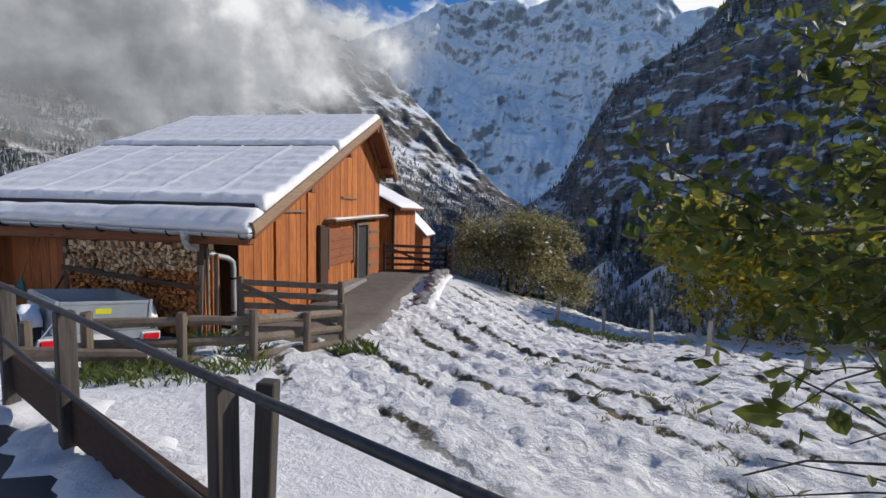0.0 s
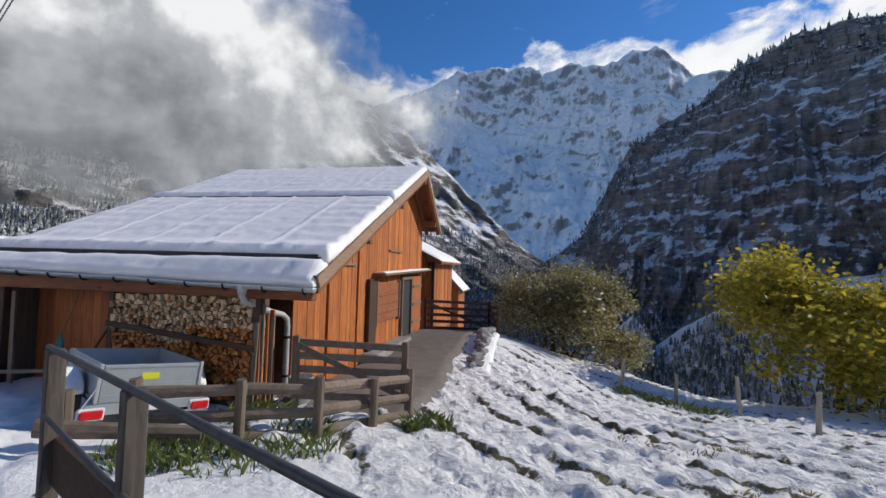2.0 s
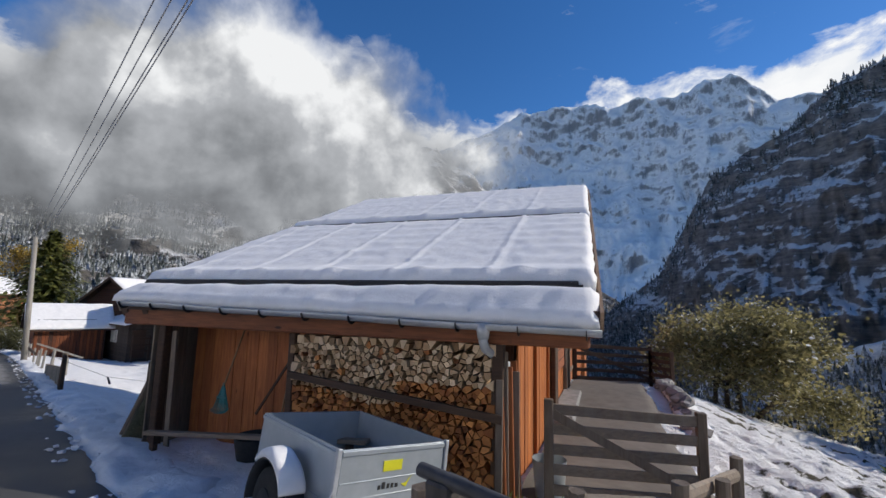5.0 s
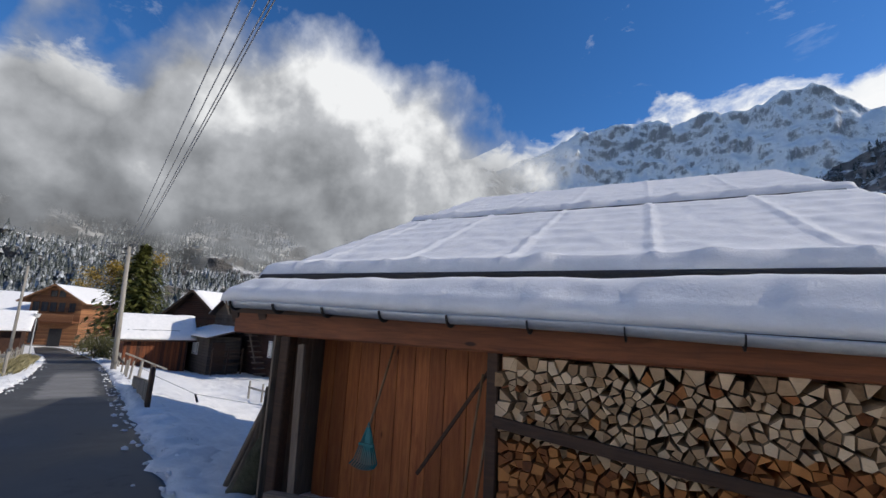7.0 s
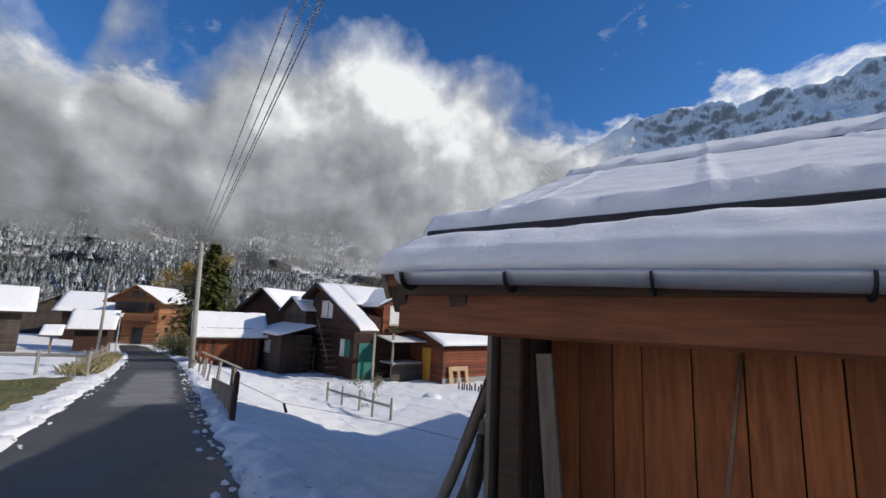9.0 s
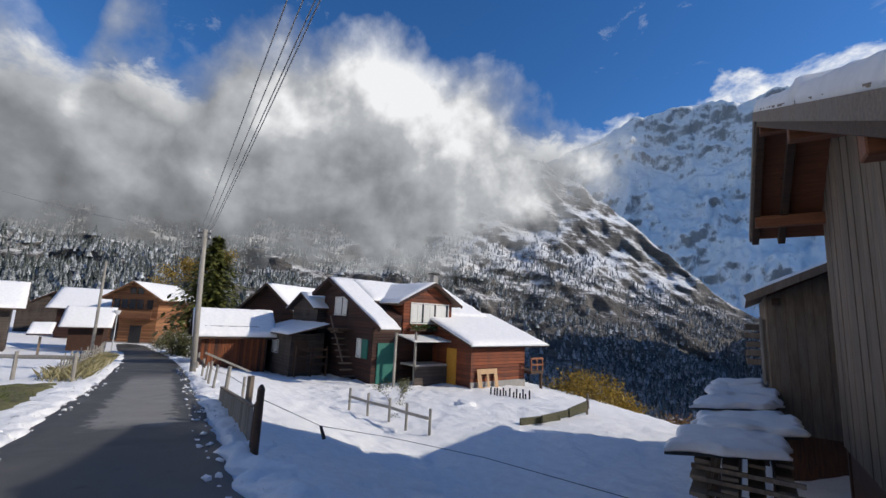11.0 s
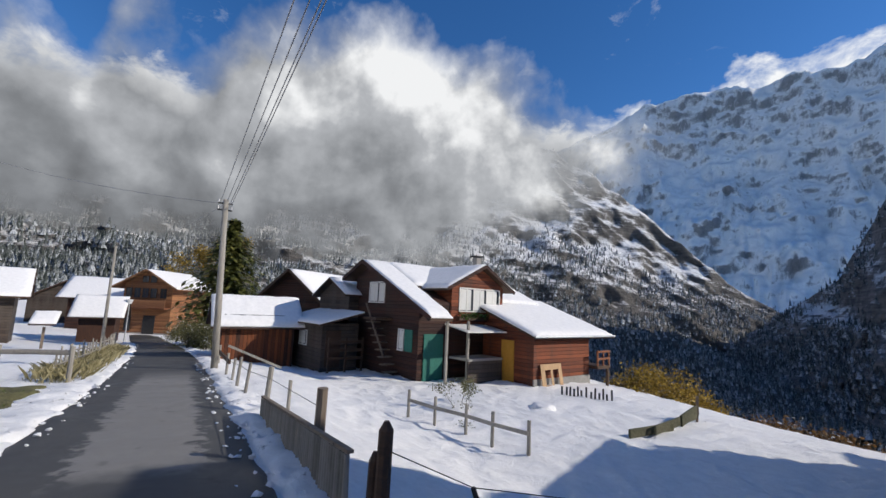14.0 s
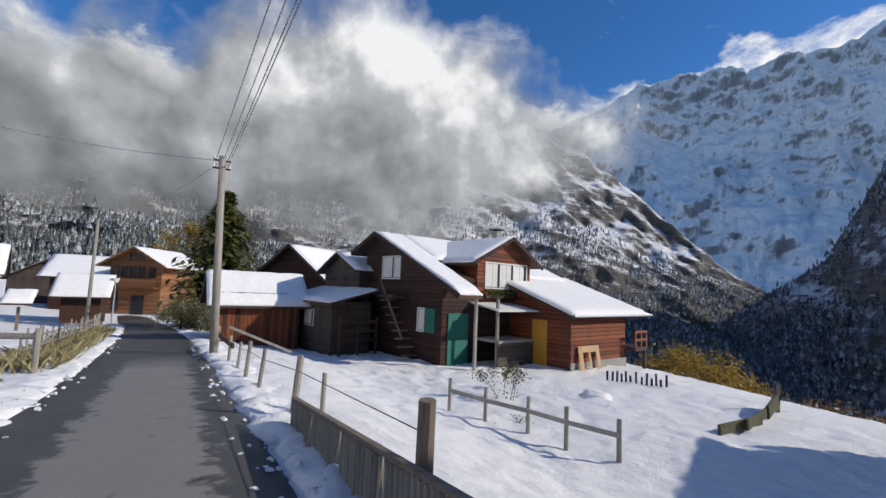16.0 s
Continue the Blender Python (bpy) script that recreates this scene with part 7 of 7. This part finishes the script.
def conifer(name, label, base, h, w, seed, material, tiers=34):
    """A dense fir: whorls of drooping boughs, each a fringe of needle sprays."""
    rng = random.Random(seed)
    t = thing(name, label, "tree", Matrix.Translation(base))
    bm = bmesh.new()
    rod(bm, (0, 0, -0.5), (0, 0, h * 0.97), 0.2, 0.03, 8)
    part("trunk", bm, M["bark"], t)
    vs, fs = [], []
    for i in range(tiers):
        f = i / (tiers - 1)
        z = h * (0.06 + 0.92 * f)
        r = w * (0.75 + 0.8 * f if f < 0.3 else (1 - ((f - 0.3) / 0.7) ** 1.7) * 0.99 + 0.02)
        for k in range(int(12 + 22 * (1 - f))):
            a = rng.random() * 6.283
            rr = r * rng.uniform(0.6, 1.12)
            for q in range(11):
                g = (q + 0.8) / 11
                c = Vector((math.cos(a) * rr * g, math.sin(a) * rr * g, z - 0.32 * rr * g * g + rng.uniform(-0.15, 0.15)))
                d = Vector((math.cos(a) + rng.gauss(0, 0.5), math.sin(a) + rng.gauss(0, 0.5), -0.35 + rng.gauss(0, 0.3))).normalized()
                wv = d.cross(Vector((0, 0, 1))).normalized() * 0.16
                L = 0.6 * rng.uniform(0.7, 1.2)
                o = len(vs)
                vs += [tuple(c), tuple(c + d * L * 0.5 + wv), tuple(c + d * L), tuple(c + d * L * 0.5 - wv)]
                fs += [(o, o + 1, o + 2), (o, o + 2, o + 3)]
    me = bpy.data.meshes.new("crown")
    me.from_pydata(vs, [], fs)
    me.materials.append(material)
    new("crown", me).parent = t
    return t


M["leaf_gold"] = leaf_mat("leaf_gold", (0.14, 0.09, 0.015), (0.46, 0.31, 0.05), 0.02, 0.4)
M["needles"] = leaf_mat("fir_needles", (0.04, 0.058, 0.015), (0.21, 0.21, 0.055), 0.03, 0.3)
conifer("fir_tree", "dense dark-green fir beside the lane", (-46.6, 30.4, -3.2), 10.4, 3.5, 3, M["needles"])
broadleaf("larch_tree", "small orange autumn larch behind the chalets", (-73.2, 48.4, -4), 12.0, 0.15, 61, M["leaf_gold"], 34, 0.30, 0.5, 3, 3, spread=0.5)
broadleaf("autumn_shrub", "yellowing shrub below the chalet", (-16.6, 36.0, -5.2), 4.6, 0.05, 71, M["leaf_gold"], 14, 0.16, 0.3, 2, 4, stems=5, cat="shrub", group="shrubs below the meadow")
broadleaf("autumn_shrub", "yellowing shrub below the chalet", (-14.8, 36.5, -5.6), 3.4, 0.05, 72, M["leaf_gold"], 14, 0.16, 0.3, 2, 4, stems=5, cat="shrub", group="shrubs below the meadow")
for i in range(6):
    broadleaf("rusty_shrub", "rust-brown shrub on the meadow's lower edge", (-11.5 + i * 1.6, 35.0 - i * 0.9, -5.6 - 0.1 * i), 2.6, 0.04, 80 + i, M["leaf_rust"], 9, 0.15, 0.3, 2, 4, stems=4, cat="shrub", group="shrubs below the meadow")
for i, (x, y, h) in enumerate(((-43.2, 27.0, 3.2), (-44.5, 26.6, 3.6), (-48.5, 29.5, 3.4), (-52, 33, 4.2))):
    broadleaf("lane_shrub", "olive shrub at the edge of the lane", (x, y, land(x, y) - 0.2), h * 0.8, 0.05, 90 + i, M["leaf_olive"], 26, 0.09, 0.26, 2, 4, stems=4, cat="shrub", group="shrubs along the lane")
broadleaf("garden_shrub", "small leafy garden shrub standing in the snow", (-21.36, 22.33, -2.55), 1.7, 0.014, 55, M["leaf_olive"], 6, 0.07, 0.07, 2, 3, stems=4, spread=0.35, cat="shrub")
broadleaf("garden_shrub", "small low shrub standing in the snow", (-20.3, 20.6, -2.6), 0.42, 0.01, 56, M["leaf_olive"], 6, 0.06, 0.08, 2, 3, stems=5, cat="shrub")


# ---- grass that shows through ----
def tufts(name, label, spots, n, h0, h1, seed, material, lean=0.5):
    rng = random.Random(seed)
    vs, fs = [], []
    for sx, sy, rad in spots:
        for _ in range(n):
            a, r = rng.random() * 6.283, rad * math.sqrt(rng.random())
            x, y = sx + r * math.cos(a), sy + r * math.sin(a)
            z = land(x, y) - 0.03
            h = rng.uniform(h0, h1)
            dx, dy = rng.gauss(0, lean) * h, rng.gauss(0, lean) * h
            b = rng.random() * 6.283
            wx, wy = 0.008 * math.cos(b), 0.008 * math.sin(b)
            o = len(vs)
            vs += [(x - wx, y - wy, z), (x + wx, y + wy, z), (x + dx * 0.4 + wx, y + dy * 0.4 + wy, z + h * 0.65), (x + dx, y + dy, z + h)]
            fs += [(o, o + 1, o + 2), (o, o + 2, o + 3)]
    me = bpy.data.meshes.new(name)
    me.from_pydata(vs, [], fs)
    me.materials.append(material)
    return tagged(new(name, me), label, "grass", kind="stuff")


M["blade_green"] = leaf_mat("blade_green", (0.05, 0.08, 0.015), (0.19, 0.22, 0.06), 0.05)
M["blade_dry"] = leaf_mat("blade_dry", (0.16, 0.135, 0.055), (0.46, 0.40, 0.22), 0.04)
tufts("fence_grass", "green and yellow grass along the paddock fence", [(-3.5, 5.3, 0.5), (-4.1, 5.0, 0.35), (-3.0, 5.9, 0.4), (-3.3, 6.6, 0.45), (-4.2, 6.9, 0.4), (-2.0, 7.3, 0.2), (-4.4, 7.25, 0.3), (-3.9, 5.5, 0.4), (-4.5, 5.2, 0.3), (-4.0, 7.1, 0.35)], 150, 0.06, 0.22, 5, M["blade_green"])
tufts("lane_grass", "tall dry yellow grass along the lane fence", [(*xy(s, -2.75 + bend(s)), 0.7) for s in np.arange(33, 50, 0.8)], 170, 0.08, 0.48, 6, M["blade_dry"], 0.45)
tufts("lawn_patch", "bare brownish-green grass patch beside the lane", [(*xy(s, d), 0.7) for s, d in ((24.0, -3.4), (25.5, -3.3), (27, -3.3), (28.5, -3.3), (30, -3.5), (24.2, -4.6), (26, -4.8), (28, -4.8))], 500, 0.05, 0.14, 7, M["blade_green"])
tufts("field_grass", "grass tufts standing out of the paddock snow", [(4.0, 13.2, 0.4), (4.6, 12.8, 0.4), (2.9, 14.0, 0.3), (3.4, 13.6, 0.3), (-1.7, 7.6, 0.25)], 160, 0.08, 0.25, 8, M["blade_green"])

grng = random.Random(27)
tufts("paddock_grass", "short brownish grass poking through the trodden paddock snow", [(grng.uniform(1.2, 6.5), grng.uniform(3.2, 8.5), grng.uniform(0.08, 0.3)) for _ in range(34)], 30, 0.04, 0.10, 18, M["blade_dry"], 0.6)


# bare grass beside the lane where the snow has melted
def bare_patch():
    vs, fs = [], []
    n, m = 44, 24
    for i in range(n + 1):
        s = 22.5 + 9.0 * i / n
        for j in range(m + 1):
            f = j / m
            inner = -2.45 - 0.35 * fbm(s, 1, 0, 0.9, 4) - 1.2 * abs(i / n - 0.5) ** 2
            outer = -6.5 + 0.8 * fbm(s, 7, 0, 0.7, 4) + 3.5 * (2 * abs(i / n - 0.5)) ** 3
            d = inner + (outer - inner) * f
            x, y = xy(s, d)
            edge = 1.0 if 0 < i < n and 0 < j < m else 0.0
            vs.append((x, y, land(x, y) + trodden(s, d) + 0.05 * edge - 0.05 * (1 - edge) + 0.02 * fbm(x, y, 3, 3, 3)))
    for i in range(n):
        for j in range(m):
            a = i * (m + 1) + j
            fs.append((a, a + 1, a + m + 2, a + m + 1))
    me = bpy.data.meshes.new("bare_grass")
    me.from_pydata(vs, [], fs)
    me.materials.append(M["turf"])
    ob = smooth(new("bare_grass", me))
    if me.polygons[0].normal.z < 0:
        me.flip_normals()
    return tagged(ob, "bare brownish-green turf beside the lane", "grass", kind="stuff")


M["turf"] = plain_mat("turf", (0.06, 0.05, 0.022), (0.17, 0.16, 0.06), 9, 0.95, 0, 0.9, 0.04)
bare_patch()


# ---- paddock wire fence ----
pf = thing("pasture_fence", "leaning silvery fence posts of the paddock with a thin wire", "fence")
pp = [(2.87, 14.4, 0.9, 0.10), (4.3, 14.1, 0.8, 0.0), (5.2, 12.6, 0.98, -0.10), (5.75, 10.9, 0.85, 0.02), (6.45, 8.85, 0.95, 0.04), (7.4, 6.0, 0.95, 0.0)]
tops = []
for x, y, h, ln in pp:
    fence_post((x, y, land(x, y)), h, 0.05, pf, M["wood_pale"], (ln, 0.0))
    tops.append((x + ln * 0.8, y, land(x, y) + h * 0.8))
tube("wire", tops, 0.004, M["iron"], pf, "", 1)


# ---- along the lane: poles, wires, lamp, fences ----
pole = thing("power_pole", "grey wooden power pole beside the lane", "pole")
PX, PY = -29.62, 18.85
bm = bmesh.new()
rod(bm, (PX, PY, -2.6), (PX - 0.1, PY - 0.25, 4.45), 0.13, 0.10, 14)
smooth(part("mast", bm, M["wood_pale"], pole))
top = Vector((PX - 0.1, PY - 0.25, 4.3))
for dz, w in ((0.0, 0.5), (-0.25, 0.5)):
    bm = bmesh.new()
    a = Vector((ROAD_V.x, ROAD_V.y, 0))
    beam(bm, top - a * w * 0.5 + Vector((0, 0, dz)), top + a * w * 0.5 + Vector((0, 0, dz)), 0.05, 0.05)
    part("crossarm", bm, M["iron"], pole)
    for s_ in (-1, 1):
        bm = bmesh.new()
        q = top + a * (s_ * w * 0.45) + Vector((0, 0, dz + 0.03))
        rod(bm, q, q + Vector((0, 0, 0.12)), 0.03, 0.022, 8)
        part("insulator", bm, M["white_plastic"], pole)


def sagging(p, q, sag, n=24):
    return [tuple(Vector(p).lerp(Vector(q), i / n) - Vector((0, 0, sag * 4 * (i / n) * (1 - i / n)))) for i in range(n + 1)]


M["cable"] = plain_mat("power_cable", (0.18, 0.18, 0.19), (0.3, 0.3, 0.31), 30, 0.5)
wires = thing("power_lines", "slack overhead power lines above the lane", "cable")
for k, (off, dz) in enumerate(((-0.16, 0.1), (0.05, 0.1), (0.11, -0.15), (0.17, -0.15))):
    a = Vector((ROAD_V.x, ROAD_V.y, 0))
    far_end = Vector((*xy(-22, 1.5), 8.2)) + a * off * 0.5 + Vector((0, 0, dz * 2))
    tube("wire", sagging(top + a * off + Vector((0, 0, dz)), far_end, 0.5), 0.010, M["cable"], wires, "", 1)
tube("wire", sagging(top, (-52.7, 12.0, 10.0), 0.8), 0.010, M["cable"], wires, "", 1)
tube("wire", sagging(top, (-52.75, 24.9, 4.3), 0.5), 0.008, M["cable"], wires, "", 1)
p2 = thing("power_pole", "thin wooden pole beside the lane", "pole")
bm = bmesh.new()
rod(bm, (-52.75, 24.9, -4.0), (-52.75, 24.9, 4.4), 0.12, 0.09, 12)
smooth(part("mast", bm, M["wood_pale"], p2))
lamp = thing("street_lamp", "slim street lamp with a pale round head", "street lamp")
bm = bmesh.new()
rod(bm, (-60.5, 29.9, -4.0), (-60.5, 29.9, -0.1), 0.07, 0.05, 10)
part("mast", bm, M["metal"], lamp)
bm = bmesh.new()
rod(bm, (-60.5, 29.9, -0.1), (-60.5, 29.9, 0.3), 0.18, 0.30, 14)
part("head", bm, M["white_plastic"], lamp)

# grey sheet screen, its posts and wire on the meadow side
M["screen"] = plain_mat("grey_fluted_screen", (0.17, 0.155, 0.13), (0.33, 0.305, 0.265), 9, 0.75, 0, 0.3, 0.006, vary=0.25)
sc = thing("roadside_screen", "long grey fluted board screen along the lane edge", "fence")
sa, sb = Vector((-17.2, 12.0, 0)), Vector((-21.22, 14.27, 0))
for i in range(5):
    p, q = sa.lerp(sb, i / 5 + 0.003), sa.lerp(sb, (i + 1) / 5 - 0.003)
    za, zc = -0.52 - 0.41 * i / 5, -0.52 - 0.41 * (i + 1) / 5
    bm = bmesh.new()
    beam(bm, (p.x, p.y, za - 0.36), (q.x, q.y, zc - 0.36), 0.02, 0.70, 0.003)
    sheet = part("sheet", bm, M["screen"], sc)
    ribs = 11
    for k in range(ribs):
        w = p.lerp(q, (k + 0.5) / ribs)
        zk = za + (zc - za) * (k + 0.5) / ribs
        bm = bmesh.new()
        rod(bm, (w.x - 0.006, w.y - 0.012, zk - 0.70), (w.x - 0.006, w.y - 0.012, zk - 0.015), 0.022, 0.022, 6)
        part("rib", bm, M["screen"], sheet)
bm = bmesh.new()
beam(bm, (sa.x, sa.y, -0.505), (sb.x, sb.y, -0.915), 0.06, 0.03)
part("cap_rail", bm, M["wood_oldx"], sc)
lf = thing("lane_fence", "uneven wooden stakes with slack wire along the lane", "fence")
stakes = [(-18.5, 12.92, 0.90, 0.065, 0.0), (-21.62, 15.2, 0.62, 0.035, 0.0), (-21.75, 14.75, 0.85, 0.05, 0.08), (-23.8, 15.8, 0.75, 0.04, 0.12), (-25.1, 16.5, 0.78, 0.04, 0.10), (-26.5, 17.35, 0.65, 0.035, 0.06), (-27.95, 18.15, 0.7, 0.04, 0.0), (-31.5, 20.2, 0.8, 0.05, 0.0), (-33.6, 21.4, 0.8, 0.05, 0.0)]
tp = []
for x, y, h, w, ln in stakes:
    fence_post((x, y, land(x, y)), h, w, lf, M["wood_pale"] if w < 0.06 else M["wood_old"], (ln, 0.02))
    tp.append((x + ln * 0.7, y, land(x, y) + h * 0.75))
tube("wire", [tp[0]] + tp[2:], 0.005, M["iron"], lf, "", 1)
bm = bmesh.new()
beam(bm, (-27.6, 18.0, -1.25), (-31.0, 19.8, -1.3), 0.06, 0.14)
part("rail", bm, M["wood_dark"], lf)
bm = bmesh.new()
beam(bm, (-29.5, 19.2, -0.95), (-28.2, 20.6, -1.75), 0.05, 0.08)
part("strut", bm, M["wood_pale"], lf)
gp = thing("gate_post", "dark double gate post with a slack wire handle", "post")
for dx, dz, w in ((0.0, 0.96, 0.062), (0.14, 0.72, 0.05)):
    bm = bmesh.new()
    x, y = -16.5 - dx, 11.52 + dx * 0.5
    rod(bm, (x, y, -1.5), (x + 0.02, y, land(x, y) + dz - 0.06), w, w * 0.85, 9)
    rod(bm, (x + 0.02, y, land(x, y) + dz - 0.06), (x + 0.02, y, land(x, y) + dz), w * 0.85, w * 0.3, 9)
    part("post", bm, M["wood_dark"], gp)
cord = [(-16.45, 11.55, -0.25), (-16.3, 12.6, -0.78), (-15.6, 13.6, -1.05), (-14.0, 13.9, -1.15), (-11.0, 12.2, -0.75)]
tube("cord", cord, 0.005, M["iron"], gp, "", 1)
bm = bmesh.new()
rod(bm, (-16.3, 12.6, -0.78), (-16.25, 12.65, -0.98), 0.022, 0.03, 8)
part("handle", bm, M["rubber"], gp)

# rail fence in the meadow
mf = thing("meadow_fence", "low weathered post-and-rail fence standing in the snow", "fence")
mp = [(-22.07, 20.2), (-20.94, 19.85), (-19.85, 19.62), (-18.96, 19.3), (-17.95, 19.05)]
for x, y in mp:
    fence_post((x, y, land(x, y)), 0.78, 0.045, mf, M["wood_pale"])
for (xa, ya), (xb, yb) in zip(mp, mp[1:]):
    bm = bmesh.new()
    beam(bm, (xa, ya - 0.06, land(xa, ya) + 0.5), (xb, yb - 0.06, land(xb, yb) + 0.5), 0.035, 0.09, 0.004)
    part("rail", bm, M["wood_pale"], mf)

for i in range(13):
    t = thing("garden_stake", "short black stake of a garden row", "stake", None, "black garden stakes")
    bm = bmesh.new()
    x, y = -19.3 + 0.16 * i, 27.2 + 0.05 * math.sin(i * 2.1)
    beam(bm, (x, y, -3.0), (x + 0.03 * math.sin(i), y, -2.30 + 0.22 * (0.6 + 0.4 * math.sin(i * 3.3))), 0.07, 0.03)
    part("stake", bm, M["tar"], t)
t = thing("snow_heap", "small heap of snow on the meadow", "snow")
bm = bmesh.new()
bmesh.ops.create_icosphere(bm, subdivisions=3, radius=1.0, matrix=Matrix.Translation((-19.2, 24.2, -2.52)) @ Matrix.Diagonal((0.45, 0.3, 0.2, 1)))
for v in bm.verts:
    v.co += Vector((0.06 * wob(*v.co, 5), 0.06 * wob(v.co.y, v.co.x, 1, 5), 0.07 * wob(v.co.x, v.co.y, 7, 6)))
smooth(part("heap", bm, M["snow_bank"], t))
bed = thing("raised_bed", "collapsed mossy plank garden bed in the snow", "garden bed")
for a, b2, w, h in (((-16.2, 22.3, -2.42), (-15.2, 23.9, -2.4), 0.08, 0.24), ((-15.6, 22.9, -2.35), (-14.6, 25.6, -2.28), 0.06, 0.26), ((-15.0, 24.4, -2.3), (-14.55, 25.9, -2.15), 0.08, 0.34)):
    bm = bmesh.new()
    beam(bm, a, b2, w, h, 0.02)
    part("plank", bm, M["moss"], bed)
bm = bmesh.new()
beam(bm, (-14.6, 25.75, -2.9), (-14.55, 25.75, -1.72), 0.08, 0.08)
part("post", bm, M["wood_old"], bed)

# fences on the upper side of the lane
uf = thing("field_fence", "silvery post-and-rail fence on the upper side of the lane", "fence")
ua = [(-29.35, 14.45), (-30.6, 13.3), (-31.9, 12.1), (-33.4, 10.7), (-35.0, 9.2)]
for x, y in ua:
    fence_post((x, y, land(x, y)), 0.95, 0.06, uf, M["wood_pale"])
for (xa, ya), (xb, yb) in zip(ua, ua[1:]):
    log_rail((xa, ya, land(xa, ya) + 0.78), (xb, yb, land(xb, yb) + 0.78), 0.07, uf, M["wood_pale"])
vf = thing("picket_fence", "thin grey pickets along the lane", "fence")
rng = random.Random(31)
for i in range(46):
    s = 34 + i * 0.62
    x, y = xy(s, -3.0 + bend(s) + 0.15 * wob(s, 0, 0, 0.5))
    bm = bmesh.new()
    beam(bm, (x, y, land(x, y) - 0.2), (x + rng.uniform(-0.06, 0.06), y, land(x, y) + rng.uniform(0.7, 0.95)), 0.05, 0.035)
    part("picket", bm, M["wood_pale"], vf)
for z in (0.35, 0.65):
    tube("rail", [(*xy(s, -3.0 + bend(s)), land(*xy(s, -3.0 + bend(s))) + z) for s in np.arange(34, 63, 2.0)], 0.03, M["wood_pale"], vf, "", 1)


# ---- ploughed snow along the lane ----
def lane_snow(name, label, side, s0, s1, seed, wide, high):
    rng = random.Random(seed)
    vs, fs = [], []
    n = int((s1 - s0) / 0.11)
    m = 12
    for i in range(n + 1):
        s = s0 + (s1 - s0) * i / n
        for j in range(m + 1):
            f = j / m
            ragged = 0.30 * fbm(s, 3 + side, seed, 1.3, 5)
            inner = -0.35 + side * (1.36 + ragged - (0.3 * ramp01(s, 10, 7) if side > 0 else 0))
            d = inner + side * f * wide + bend(s)
            x, y = xy(s, d)
            prof = math.sin(math.pi * min(1.0, f * 1.15 + 0.02)) ** 0.6 if f < 0.87 else 0.0
            lump = 0.55 + 0.75 * fbm(x, y, seed, 2.6, 5)
            z = max(land(x, y), road_z(s) - 0.25) if f < 0.3 else land(x, y)
            vs.append((x, y, z - 0.05 + max(0.0, high * prof * lump) + (0.03 if 0 < f < 0.9 else -0.06)))
    for i in range(n):
        for j in range(m):
            a = i * (m + 1) + j
            fs.append((a, a + 1, a + m + 2, a + m + 1))
    me = bpy.data.meshes.new(name)
    me.from_pydata(vs, [], fs)
    me.materials.append(M["snow_bank"])
    ob = smooth(new(name, me))
    if me.polygons[0].normal.z < 0:
        me.flip_normals()
    return tagged(ob, label, "snow", kind="stuff")


lane_snow("lane_snow_lower", "lumpy ploughed snow along the lower edge of the lane", 1, 1.5, 62, 3, 0.95, 0.13)
lane_snow("lane_snow_upper", "thin broken snow along the upper edge of the lane", -1, -4, 62, 9, 1.1, 0.11)


def crumbs():
    """Loose lumps of snow on the lane's edges."""
    rng = random.Random(14)
    bm = bmesh.new()
    for _ in range(300):
        s = rng.uniform(8, 40)
        side = rng.choice((-1, 1, 1))
        d = -0.35 + side * rng.uniform(1.05, 1.7) + bend(s)
        x, y = xy(s, d)
        r = rng.uniform(0.015, 0.05)
        g = bmesh.ops.create_icosphere(bm, subdivisions=1, radius=r, matrix=Matrix.Translation((x, y, road_z(s) + r * 0.4)) @ Matrix.Diagonal((1.5, 1, 0.55, 1)))
        for v in g["verts"]:
            v.co += Vector([rng.uniform(-0.4, 0.4) * r for _ in range(3)])
    return bm


cr = part("snow_crumbs", crumbs(), M["snow_bank"])
tagged(cr, "loose lumps of snow scattered on the lane edges", "snow", kind="stuff")
